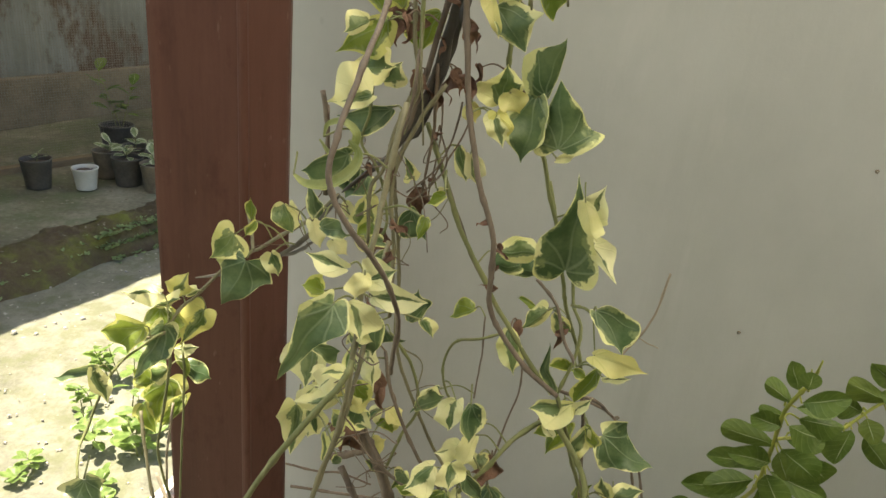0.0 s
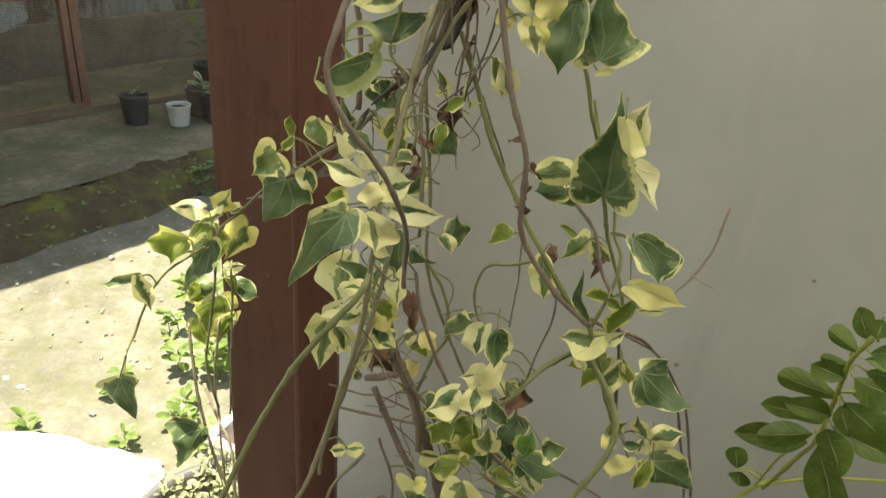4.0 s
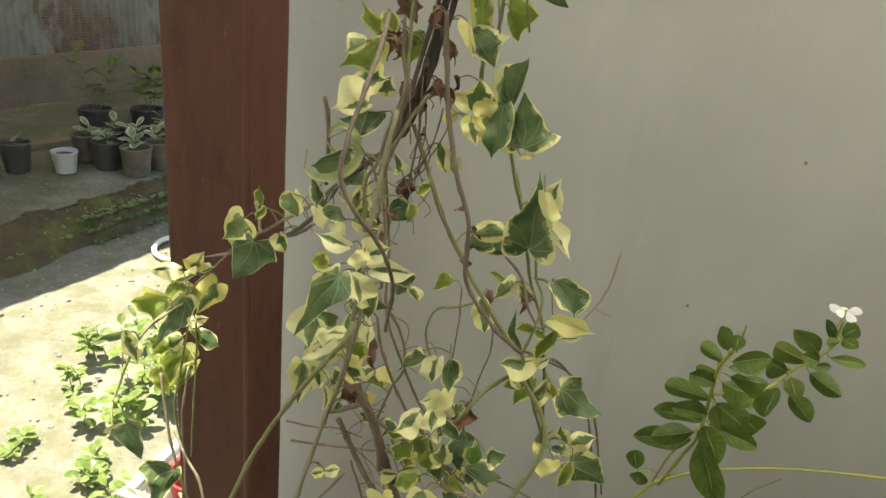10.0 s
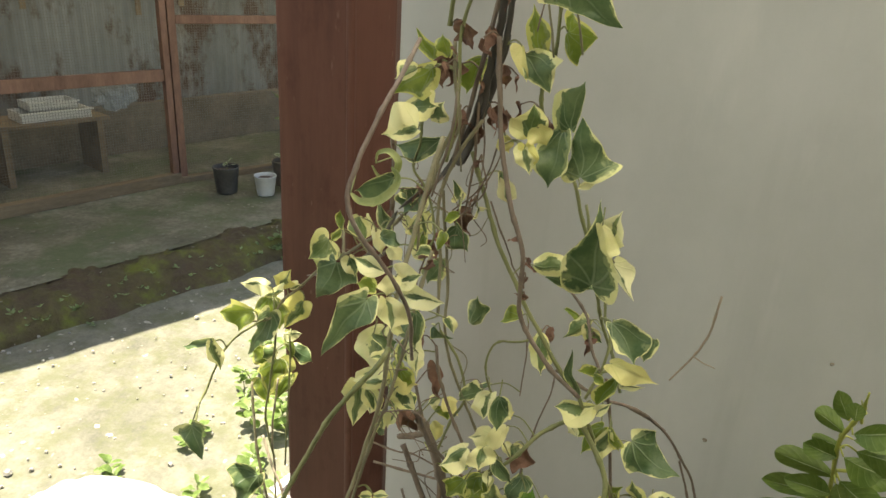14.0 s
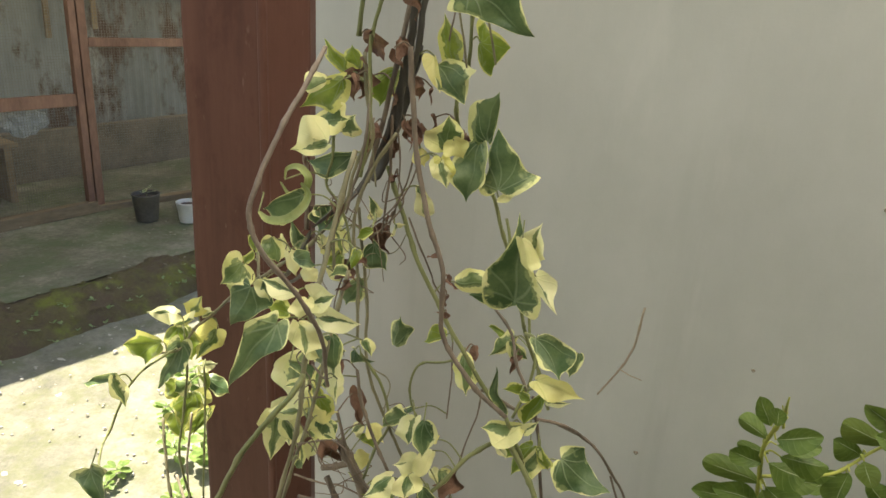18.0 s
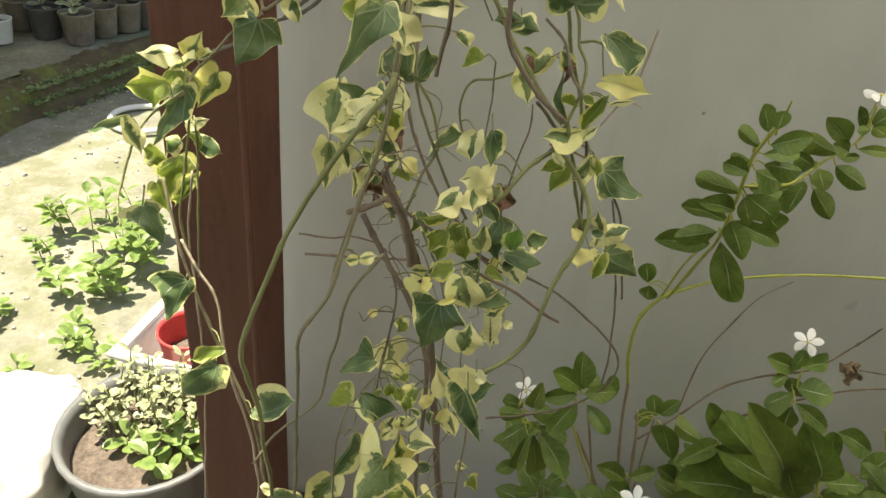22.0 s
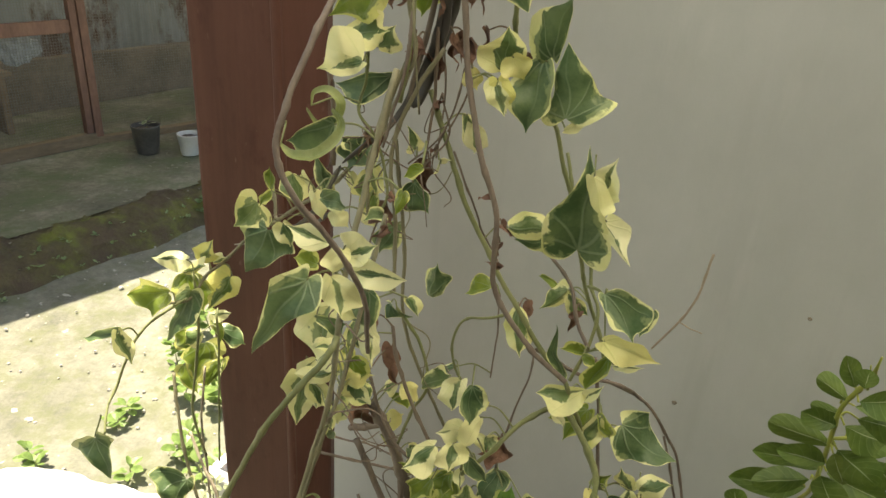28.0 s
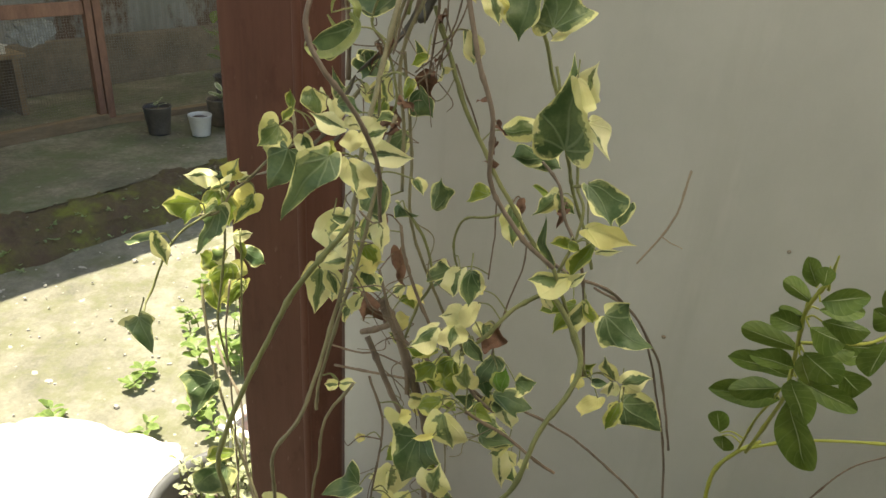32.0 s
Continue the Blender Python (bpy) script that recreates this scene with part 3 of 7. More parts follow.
def blade(bm, base, tip, width, shape, cup, bend, roll, ripple, toward=(0.02, -0.2, 1.85), uneven=0.0, crumple=0.0):
    """A curved leaf blade from its base to its tip. cup folds it along the midrib, bend arches it, roll turns it about its length."""
    base, tip = Vector(base), Vector(tip)
    axis = tip - base
    ln = axis.length
    yv = axis / ln
    face = Vector(toward) - base
    zv = (face - yv * face.dot(yv)).normalized()
    zv = Matrix.Rotation(roll, 3, yv) @ zv
    xv = yv.cross(zv)
    ph = LEAF_RNG.uniform(0, 9)
    skew, lop = LEAF_RNG.uniform(-0.13, 0.13), LEAF_RNG.uniform(-0.8, 0.8)

    def point(s, w):
        a = abs(w)
        c = cup * (1 + lop * (1 if w > 0 else -1))
        z = c * a * (1.1 - 0.5 * a) * 2 + bend * (s * s - s * 0.5) + ripple * math.sin(6 * s + ph + (2.2 if w > 0 else 0)) * a * a * 4
        p = base + ln * (yv * s + xv * (w * width * (1 + (uneven if w > 0 else -uneven)) + skew * math.sin(3 * max(s, 0))) + zv * z * min(width, 1.2))
        return p + ln * crumple * noise.noise_vector(p * (2.2 / ln) + Vector((ph, 0, 0))) if crumple else p

    grid_blade(bm, OUTLINES[shape], OUTLINES[shape], point)


def lobed_blade(bm, base, tip, left, right, shape, arch, fold, ripple, crumple):
    """A leaf whose two halves reach out to their own lobes, each (along, across) in leaf lengths; a half that looks narrow is folded towards or off the viewer."""
    base, tip = Vector(base), Vector(tip)
    ln = (tip - base).length
    yv = (tip - base) / ln
    face = Vector((0.02, -0.02, 1.71)) - base
    zv = (face - yv * face.dot(yv)).normalized()
    xv = yv.cross(zv)
    ph, cup, twist = LEAF_RNG.uniform(0, 9), LEAF_RNG.uniform(-0.9, 0.5), LEAF_RNG.uniform(-0.5, 0.5)
    out = OUTLINES[shape]
    s0, w0 = max(out, key=lambda p: p[1])
    full = max(left[1], right[1], 0.40)
    halves, lift = [], {}
    for side, (s, w) in ((-1, left), (1, right)):
        move = max(-0.75, min(0.75, s - s0))
        sharp = 2.0 if abs(move) < 0.25 else 1.25
        halves.append([(a + move * (b / w0) ** sharp, b * w / w0) for a, b in out])
        lift[side] = fold * min(0.9, math.sqrt(max(0.0, full * full - w * w)) / max(w, 0.08))

    def point(s, w):
        a = abs(w)
        z = lift[1 if w > 0 else -1] * a + arch * (s - s * s) + cup * a * a + twist * s * w
        z += ripple * math.sin(8 * s + ph + (2.2 if w > 0 else 0)) * a * 1.6
        p = base + ln * (yv * s + xv * w + zv * z)
        return p + ln * crumple * noise.noise_vector(p * (2.4 / ln) + Vector((ph, 0, 0)))

    grid_blade(bm, halves[0], halves[1], point)


VINE = empty("variegated_vine", Matrix.Translation((0.1, 0.556, 2.62)))
tagged(VINE, "variegated cream and green waxy ivy hanging from the porch roof", "climbing plant")
VINE_NODES = []


def under(ob, parent):
    """Parents a mesh built in world places."""
    ob.parent = parent
    ob.matrix_parent_inverse = parent.matrix_world.inverted()
    return ob


def ribbon(bm, pts, w, t):
    """A flat strip along points, a little twisted."""
    rings = []
    for i, p in enumerate(pts):
        d = (pts[min(i + 1, len(pts) - 1)] - pts[max(i - 1, 0)]).normalized()
        x = d.cross(Vector((0, -1, 0.2))).normalized()
        x = Matrix.Rotation(0.5 * math.sin(i * 0.35), 3, d) @ x
        y = d.cross(x)
        end = min(1.0, 0.25 + 0.3 * min(i, len(pts) - 1 - i))
        lo, hi = end * (1 + 0.5 * noise.noise(p * 70)), end * (1 + 0.5 * noise.noise(p * 70 + Vector((9, 4, 1))))
        rings.append([bm.verts.new(p + x * a * w * (hi if a > 0 else lo) + y * b * t * (1 + 0.8 * noise.noise(p * 110))) for a, b in ((-1, -0.6), (-0.4, -1), (0.4, -0.7), (1, -1), (1, 1), (0.4, 1), (-0.4, 0.7), (-1, 1))])
    for a, b in zip(rings, rings[1:]):
        for i in range(8):
            bm.faces.new((a[i], a[(i + 1) % 8], b[(i + 1) % 8], b[i]))
    bm.faces.new(rings[0][::-1])
    bm.faces.new(rings[-1])


def vine_stem(kind, r0, r1, *pts):
    ps = spline(pts, 7)
    ps = [p + 0.0015 * noise.noise_vector(p * 24) + 0.0006 * noise.noise_vector(p * 85) for p in ps]
    bm = bmesh.new()
    if kind != "tape" and r0 > 1.0:
        r0, r1 = r0 * 1.28, r1 * 1.28
    if kind == "tape":
        ribbon(bm, ps, r0 / 1000, 0.0012)
    else:
        tube(bm, ps, r0 / 1000, r1 / 1000, 8, 0.30)
    ob = part("tie_strip" if kind == "tape" else "stem", bm, STEM_MATS[kind], None, "dark grey tie strip" if kind == "tape" else "", True)
    under(ob, VINE)
    VINE_NODES.extend(ps)


def stalk(bm, base, nodes, reach, r, away):
    """A curved leaf stalk from the nearest stem to the leaf base."""
    near = min(nodes, key=lambda p: (p - base).length_squared) if nodes else None
    if near is None or (near - base).length > reach or (near - base).length < 0.002:
        near = base + away
    mid = (near + base) / 2 + Vector((0, 0.005, 0.004))
    k = len(bm.faces)
    tube(bm, spline((near, mid, base), 4), r * 1.25, r, 6)
    bm.faces.ensure_lookup_table()
    for fc in bm.faces[k:]:
        fc.material_index, fc.smooth = 1, True


def link_leaf(bm, base, tone):
    stalk(bm, Vector(base), VINE_NODES, 0.055, 0.0007, Vector((0, 0.012, 0.014)))
    ob = part("leaf", bm, LEAF_MATS[tone], None, "shrivelled brown dead leaf" if tone == "dead" else "", True)
    ob.data.materials.append(STEM_MATS["old" if tone == "dead" else "green"])
    under(ob, VINE)


def ivy_leaf(base, tip, left, right, tone, shape):
    """One ivy leaf with the reach of its two lobes."""
    rng = LEAF_RNG
    bm = bmesh.new()
    lobed_blade(bm, base, tip, left, right, shape, rng.uniform(-0.10, 0.50), rng.choice((0.75, 0.75, -0.5)), rng.uniform(0.08, 0.26), 0.22 if tone == "dead" else 0.085)
    link_leaf(bm, base, tone)


def small_leaf(base, tip, width, tone, shape):
    """A small or withered leaf of the tangle."""
    rng = LEAF_RNG
    bm = bmesh.new()
    if tone == "dead":
        blade(bm, base, Vector(base).lerp(Vector(tip), 0.8), width * 0.62, shape, rng.uniform(0.5, 1.0), rng.uniform(-0.4, 0.4), rng.uniform(-0.9, 0.9), 0.25, crumple=0.32)
    else:
        blade(bm, base, tip, width, shape, rng.uniform(0.0, 0.45), rng.uniform(-0.50, 0.20), rng.uniform(-0.55, 0.55), rng.uniform(0.04, 0.14), uneven=rng.uniform(-0.2, 0.2), crumple=0.07)
    link_leaf(bm, base, tone)


def curled_leaf(tone, half, *pts):
    """A leaf rolled into a strip that bends round on itself."""
    ps = spline(pts, 6)
    n = len(ps) - 1
    bm = bmesh.new()
    uvl, loc = bm.loops.layers.uv.verify(), bm.loops.layers.uv.new("local")
    rows = []
    for i, p in enumerate(ps):
        d = (ps[min(i + 1, n)] - ps[max(i - 1, 0)]).normalized()
        x = d.cross(Vector((0.1, -1, 0.35))).normalized()
        x = Matrix.Rotation(0.55, 3, d) @ x
        y = d.cross(x)
        w = half * max(0.06, math.sin(math.pi * (0.04 + 0.92 * i / n)) ** 0.75)
        rows.append([bm.verts.new(p + x * a * w + y * w * 0.55 * (1 - a * a)) for a in (-1, -0.5, 0, 0.5, 1)])
    for i in range(n):
        for k in range(4):
            fc = bm.faces.new((rows[i][k], rows[i][k + 1], rows[i + 1][k + 1], rows[i + 1][k]))
            fc.smooth = True
            for lp, (a, b) in zip(fc.loops, ((i, k), (i, k + 1), (i + 1, k + 1), (i + 1, k))):
                lp[uvl].uv, lp[loc].uv = (abs(b - 2) / 2, a / n), (a / n, (b - 2) * 0.1)
    link_leaf(bm, pts[-1], tone)


def periwinkle(label):
    ob = empty("periwinkle_plant", Matrix.Translation((0.6, 0.8, 0)))
    ob["nodes"] = 0
    SHOOTS[ob.name] = []
    return tagged(ob, label, "flowering plant", "periwinkles along the wall")


SHOOTS = {}


def shoot(plant, kind, r0, r1, *pts):
    ps = spline(pts, 6)
    bm = bmesh.new()
    tube(bm, ps, r0 / 1000, r1 / 1000, 8, 0.35)
    under(part("stem", bm, STEM_MATS[kind], None, "dry brown twig" if kind == "old" else "", True), plant)
    SHOOTS[plant.name].extend(ps)


def oval_leaf(plant, base, tip, left, right):
    rng = LEAF_RNG
    bm = bmesh.new()
    lobed_blade(bm, base, tip, left, right, "oval", rng.uniform(0.0, 0.35), rng.choice((0.6, 0.6, -0.5)), rng.uniform(0.01, 0.05), 0.025)
    stalk(bm, Vector(base), SHOOTS[plant.name], 0.05, 0.0011, Vector((0, 0.012, -0.012)))
    ob = part("leaf", bm, M_OVAL, None, "", True)
    ob.data.materials.append(STEM_MATS["lime"])
    under(ob, plant)


def flower(plant, at, size=0.021, tilt=0.0):
    """Five rounded petals round a small yellow eye."""
    at = Vector(at)
    face = (Vector((0.0, -0.35, 1.9)) - at).normalized()
    xv = face.cross(Vector((0, 0, 1))).normalized()
    face = Matrix.Rotation(tilt, 3, xv) @ face
    yv = xv.cross(face)
    head = under(part("flower", dot(at + face * 0.001, face, 0.0022), M_FLOWER_EYE, None, "white five-petalled flower", True), plant)
    for i in range(5):
        a = 2 * math.pi * i / 5 + 0.3
        d = xv * math.cos(a) + yv * math.sin(a)
        bm = bmesh.new()
        blade(bm, at + d * 0.002, at + d * size + face * LEAF_RNG.uniform(-0.004, 0.002), 0.58, "oval", -0.05, -0.12, LEAF_RNG.uniform(-0.2, 0.2), 0.01)
        p = part("petal", bm, M_PETAL, None, "", True)
        p.parent = head
    bm = bmesh.new()
    tube(bm, spline((at, at - face * 0.012 + Vector((0, 0.004, -0.012)), at + Vector((0, 0.012, -0.035))), 4), 0.0009, 0.0009, 6)
    under(part("flower_stalk", bm, STEM_MATS["lime"], None, "", True), plant)


def dot(at, face, r):
    bm = bmesh.new()
    bmesh.ops.create_uvsphere(bm, u_segments=10, v_segments=6, radius=r, matrix=Matrix.Translation(at))
    return bm


vine_stem("tape", 5, 5, (0.12, 0.56, 2.63), (0.10, 0.555, 2.3), (0.086, 0.549, 2.05))
vine_stem("brown", 3, 3, (0.115, 0.555, 2.63), (0.09, 0.556, 2.3), (0.069, 0.560, 2.055))
# stems of the hanging vine
vine_stem("tape", 3.6, 3.4, (0.084, 0.550, 2.057), (0.072, 0.554, 1.962), (0.056, 0.558, 1.905), (0.035, 0.562, 1.848), (0.023, 0.567, 1.785), (0.012, 0.571, 1.712), (0.003, 0.575, 1.655))
vine_stem("tape", 2.8, 2.6, (0.089, 0.545, 2.057), (0.080, 0.550, 1.973), (0.064, 0.555, 1.914), (0.042, 0.560, 1.857), (0.031, 0.565, 1.792), (0.020, 0.570, 1.710))
vine_stem("brown", 1.8, 1.9, (0.069, 0.560, 2.059), (0.063, 0.561, 1.972), (0.053, 0.563, 1.951), (0.053, 0.564, 1.908), (0.034, 0.566, 1.850), (0.014, 0.567, 1.766), (0.003, 0.569, 1.709), (-0.019, 0.570, 1.615))
vine_stem("green", 1.8, 1.7, (0.082, 0.540, 2.056), (0.077, 0.543, 1.997), (0.069, 0.546, 1.952), (0.058, 0.549, 1.898), (0.031, 0.551, 1.868), (0.003, 0.554, 1.838), (-0.020, 0.557, 1.789), (-0.026, 0.560, 1.746))
vine_stem("green", 1.6, 1.5, (0.091, 0.550, 2.009), (0.087, 0.552, 1.953), (0.073, 0.555, 1.909), (0.057, 0.558, 1.875), (0.050, 0.560, 1.846))
vine_stem("brown", 1.4, 1.4, (0.110, 0.540, 2.028), (0.097, 0.546, 1.974), (0.083, 0.552, 1.931), (0.070, 0.559, 1.893), (0.052, 0.565, 1.852))
vine_stem("green", 1.4, 1.3, (0.066, 0.550, 1.885), (0.076, 0.555, 1.860), (0.077, 0.560, 1.814), (0.070, 0.565, 1.777), (0.069, 0.570, 1.727))
vine_stem("green", 1.3, 1.4, (0.036, 0.530, 1.855), (0.003, 0.535, 1.790), (-0.011, 0.540, 1.741), (-0.011, 0.545, 1.690), (-0.020, 0.550, 1.624))
vine_stem("tape", 5.5, 5.0, (0.024, 0.585, 1.742), (0.014, 0.584, 1.706), (0.005, 0.583, 1.670), (-0.009, 0.581, 1.629), (-0.016, 0.580, 1.614))
vine_stem("tape", 2.4, 2.0, (0.018, 0.578, 1.741), (0.006, 0.574, 1.693), (-0.006, 0.571, 1.648), (-0.026, 0.567, 1.607), (-0.043, 0.564, 1.589), (-0.068, 0.560, 1.568))
vine_stem("tape", 2.2, 2.0, (-0.070, 0.560, 1.565), (-0.093, 0.593, 1.523), (-0.120, 0.627, 1.486), (-0.149, 0.660, 1.454))
vine_stem("tape", 1.8, 1.8, (-0.149, 0.660, 1.454), (-0.203, 0.730, 1.406), (-0.276, 0.800, 1.359))
vine_stem("tape", 1.8, 1.8, (-0.100, 0.640, 1.490), (-0.130, 0.680, 1.457), (-0.169, 0.720, 1.432))
vine_stem("brown", 1.5, 1.3, (-0.029, 0.470, 1.742), (-0.034, 0.435, 1.717), (-0.041, 0.407, 1.690), (-0.050, 0.387, 1.661), (-0.053, 0.374, 1.638), (-0.044, 0.368, 1.617), (-0.027, 0.370, 1.594), (-0.014, 0.379, 1.569), (-0.008, 0.396, 1.534), (-0.011, 0.420, 1.484))
vine_stem("brown", 2.0, 1.8, (0.019, 0.560, 1.741), (0.025, 0.555, 1.689), (0.033, 0.550, 1.638), (0.047, 0.545, 1.584), (0.063, 0.540, 1.543), (0.065, 0.535, 1.493), (0.078, 0.530, 1.464), (0.103, 0.525, 1.435), (0.134, 0.520, 1.412))
vine_stem("green", 1.8, 1.7, (-0.002, 0.580, 1.630), (0.013, 0.572, 1.597), (0.032, 0.563, 1.551), (0.056, 0.555, 1.509), (0.084, 0.547, 1.466), (0.108, 0.538, 1.433), (0.131, 0.530, 1.408))
vine_stem("brown", 1.0, 0.8, (0.020, 0.585, 1.579), (0.043, 0.590, 1.526), (0.048, 0.595, 1.508), (0.062, 0.600, 1.484))
vine_stem("green", 1.6, 1.5, (0.060, 0.580, 1.703), (0.063, 0.583, 1.671), (0.099, 0.585, 1.612), (0.111, 0.587, 1.577), (0.126, 0.590, 1.535), (0.138, 0.593, 1.489), (0.145, 0.595, 1.465), (0.166, 0.597, 1.416), (0.178, 0.600, 1.376))
vine_stem("green", 1.3, 1.3, (0.115, 0.610, 1.581), (0.125, 0.600, 1.542), (0.143, 0.590, 1.502), (0.149, 0.580, 1.473), (0.158, 0.570, 1.455), (0.155, 0.560, 1.431), (0.141, 0.550, 1.393))
vine_stem("green", 1.2, 1.0, (0.145, 0.570, 1.477), (0.152, 0.550, 1.485), (0.155, 0.530, 1.488))
vine_stem("brown", 1.2, 1.3, (0.112, 0.585, 1.493), (0.131, 0.570, 1.476), (0.141, 0.555, 1.450), (0.152, 0.540, 1.431))
vine_stem("green", 1.1, 0.9, (0.088, 0.570, 1.442), (0.066, 0.568, 1.435), (0.042, 0.566, 1.431), (0.034, 0.564, 1.404), (0.039, 0.562, 1.381), (0.046, 0.560, 1.369))
vine_stem("brown", 0.9, 0.8, (0.072, 0.600, 1.443), (0.072, 0.600, 1.392), (0.071, 0.600, 1.349))
vine_stem("brown", 0.9, 1.0, (0.106, 0.560, 1.414), (0.105, 0.550, 1.389), (0.092, 0.540, 1.338), (0.086, 0.530, 1.299))
vine_stem("green", 1.8, 1.5, (0.128, 0.530, 1.377), (0.101, 0.520, 1.360), (0.080, 0.510, 1.335), (0.052, 0.500, 1.308))
vine_stem("brown", 1.6, 1.4, (0.108, 0.550, 1.420), (0.154, 0.593, 1.371), (0.208, 0.637, 1.332), (0.246, 0.680, 1.284))
vine_stem("brown", 1.3, 1.3, (0.193, 0.660, 1.322), (0.236, 0.670, 1.297), (0.274, 0.680, 1.245), (0.299, 0.690, 1.192), (0.334, 0.700, 1.069))
vine_stem("brown", 1.2, 1.3, (0.271, 0.680, 1.244), (0.303, 0.698, 1.151), (0.331, 0.715, 1.056), (0.358, 0.733, 0.924), (0.368, 0.750, 0.850))
vine_stem("green", 2.2, 2.0, (0.131, 0.540, 1.380), (0.146, 0.528, 1.367), (0.166, 0.515, 1.340), (0.172, 0.503, 1.313), (0.161, 0.490, 1.284), (0.140, 0.478, 1.244), (0.120, 0.465, 1.178), (0.077, 0.453, 1.148), (0.032, 0.440, 1.139))
vine_stem("green", 1.6, 1.5, (0.134, 0.520, 1.412), (0.150, 0.530, 1.370), (0.168, 0.540, 1.319), (0.186, 0.550, 1.276))
vine_stem("brown", 1.4, 1.4, (0.158, 0.545, 1.422), (0.171, 0.548, 1.359), (0.183, 0.550, 1.275))
vine_stem("green", 2.0, 1.9, (-0.041, 0.450, 1.474), (-0.046, 0.439, 1.461), (-0.068, 0.431, 1.432), (-0.091, 0.430, 1.399), (-0.124, 0.446, 1.331), (-0.147, 0.434, 1.275), (-0.172, 0.428, 1.202), (-0.168, 0.429, 1.159), (-0.159, 0.436, 1.098), (-0.159, 0.450, 1.029), (-0.155, 0.470, 0.944), (-0.158, 0.470, 0.854), (-0.149, 0.480, 0.724))
vine_stem("olive", 1.9, 1.3, (-0.018, 0.520, 1.655), (-0.028, 0.490, 1.590), (-0.038, 0.466, 1.530), (-0.040, 0.452, 1.490), (-0.042, 0.450, 1.461), (-0.044, 0.450, 1.439), (-0.051, 0.452, 1.399), (-0.064, 0.458, 1.352), (-0.080, 0.451, 1.290), (-0.094, 0.440, 1.250), (-0.118, 0.436, 1.208), (-0.120, 0.440, 1.152), (-0.123, 0.451, 1.054), (-0.127, 0.470, 0.954), (-0.132, 0.470, 0.864), (-0.123, 0.480, 0.734))
vine_stem("olive", 1.6, 1.4, (-0.024, 0.530, 1.540), (-0.032, 0.505, 1.490), (-0.038, 0.490, 1.451), (-0.045, 0.480, 1.412), (-0.055, 0.473, 1.376), (-0.081, 0.480, 1.280), (-0.090, 0.487, 1.230))
vine_stem("olive", 1.2, 1.2, (-0.183, 0.510, 0.939), (-0.145, 0.500, 1.011), (-0.104, 0.490, 1.064), (-0.092, 0.480, 1.123), (-0.081, 0.470, 1.181), (-0.071, 0.460, 1.242), (-0.040, 0.450, 1.299))
vine_stem("olive", 1.4, 1.5, (-0.286, 0.640, 1.270), (-0.277, 0.625, 1.232), (-0.266, 0.610, 1.178), (-0.245, 0.595, 1.111), (-0.216, 0.580, 1.030), (-0.188, 0.565, 0.952), (-0.175, 0.550, 0.844), (-0.166, 0.550, 0.754), (-0.191, 0.560, 0.624))
vine_stem("pale", 1.3, 1.5, (-0.274, 0.640, 1.187), (-0.257, 0.627, 1.158), (-0.235, 0.613, 1.124), (-0.227, 0.600, 1.080), (-0.218, 0.587, 1.014), (-0.196, 0.573, 0.933), (-0.186, 0.560, 0.832), (-0.192, 0.560, 0.742), (-0.164, 0.570, 0.612))
vine_stem("pale", 1.1, 1.0, (-0.258, 0.660, 1.268), (-0.269, 0.660, 1.187), (-0.269, 0.660, 1.116), (-0.268, 0.660, 1.049), (-0.268, 0.660, 0.999), (-0.272, 0.660, 0.900), (-0.286, 0.660, 0.711), (-0.295, 0.660, 0.621), (-0.302, 0.670, 0.491))
vine_stem("brown", 1.2, 1.2, (0.098, 0.580, 1.206), (0.180, 0.589, 1.163), (0.248, 0.597, 1.105), (0.303, 0.606, 1.042), (0.310, 0.614, 0.985), (0.275, 0.623, 0.933), (0.220, 0.631, 0.902), (0.143, 0.640, 0.881))
vine_stem("brown", 4.5, 3.5, (-0.042, 0.570, 1.323), (-0.024, 0.566, 1.291), (-0.005, 0.561, 1.241), (0.017, 0.557, 1.179), (0.031, 0.553, 1.102), (0.041, 0.549, 1.029), (0.052, 0.544, 0.948), (0.065, 0.540, 0.848), (0.084, 0.540, 0.758), (0.070, 0.550, 0.628))
vine_stem("brown", 2.8, 1.9, (-0.058, 0.580, 1.266), (-0.037, 0.567, 1.228), (-0.007, 0.553, 1.181), (0.016, 0.540, 1.131), (0.027, 0.527, 1.069), (0.026, 0.513, 0.993), (0.025, 0.500, 0.900), (0.033, 0.500, 0.810), (0.023, 0.510, 0.680))
vine_stem("brown", 1.4, 1.3, (-0.021, 0.560, 1.418), (-0.010, 0.552, 1.374), (0.012, 0.544, 1.325), (0.040, 0.536, 1.288), (0.069, 0.528, 1.249), (0.097, 0.520, 1.232))
vine_stem("brown", 1.4, 1.3, (-0.044, 0.570, 1.358), (-0.022, 0.560, 1.294), (0.011, 0.550, 1.271), (0.051, 0.540, 1.256), (0.084, 0.530, 1.240))
vine_stem("old", 3.0, 2.2, (-0.075, 0.620, 1.245), (-0.044, 0.603, 1.267), (-0.029, 0.585, 1.282), (-0.012, 0.568, 1.260), (-0.004, 0.550, 1.217))
vine_stem("old", 1.1, 0.9, (-0.139, 0.700, 1.164), (-0.097, 0.687, 1.166), (-0.067, 0.673, 1.179), (-0.030, 0.660, 1.176))
vine_stem("old", 1.4, 1.2, (-0.130, 0.690, 1.138), (-0.058, 0.675, 1.146), (0.010, 0.660, 1.153))
vine_stem("old", 1.4, 1.3, (0.065, 0.500, 1.245), (0.107, 0.500, 1.223), (0.149, 0.500, 1.191), (0.165, 0.500, 1.181))
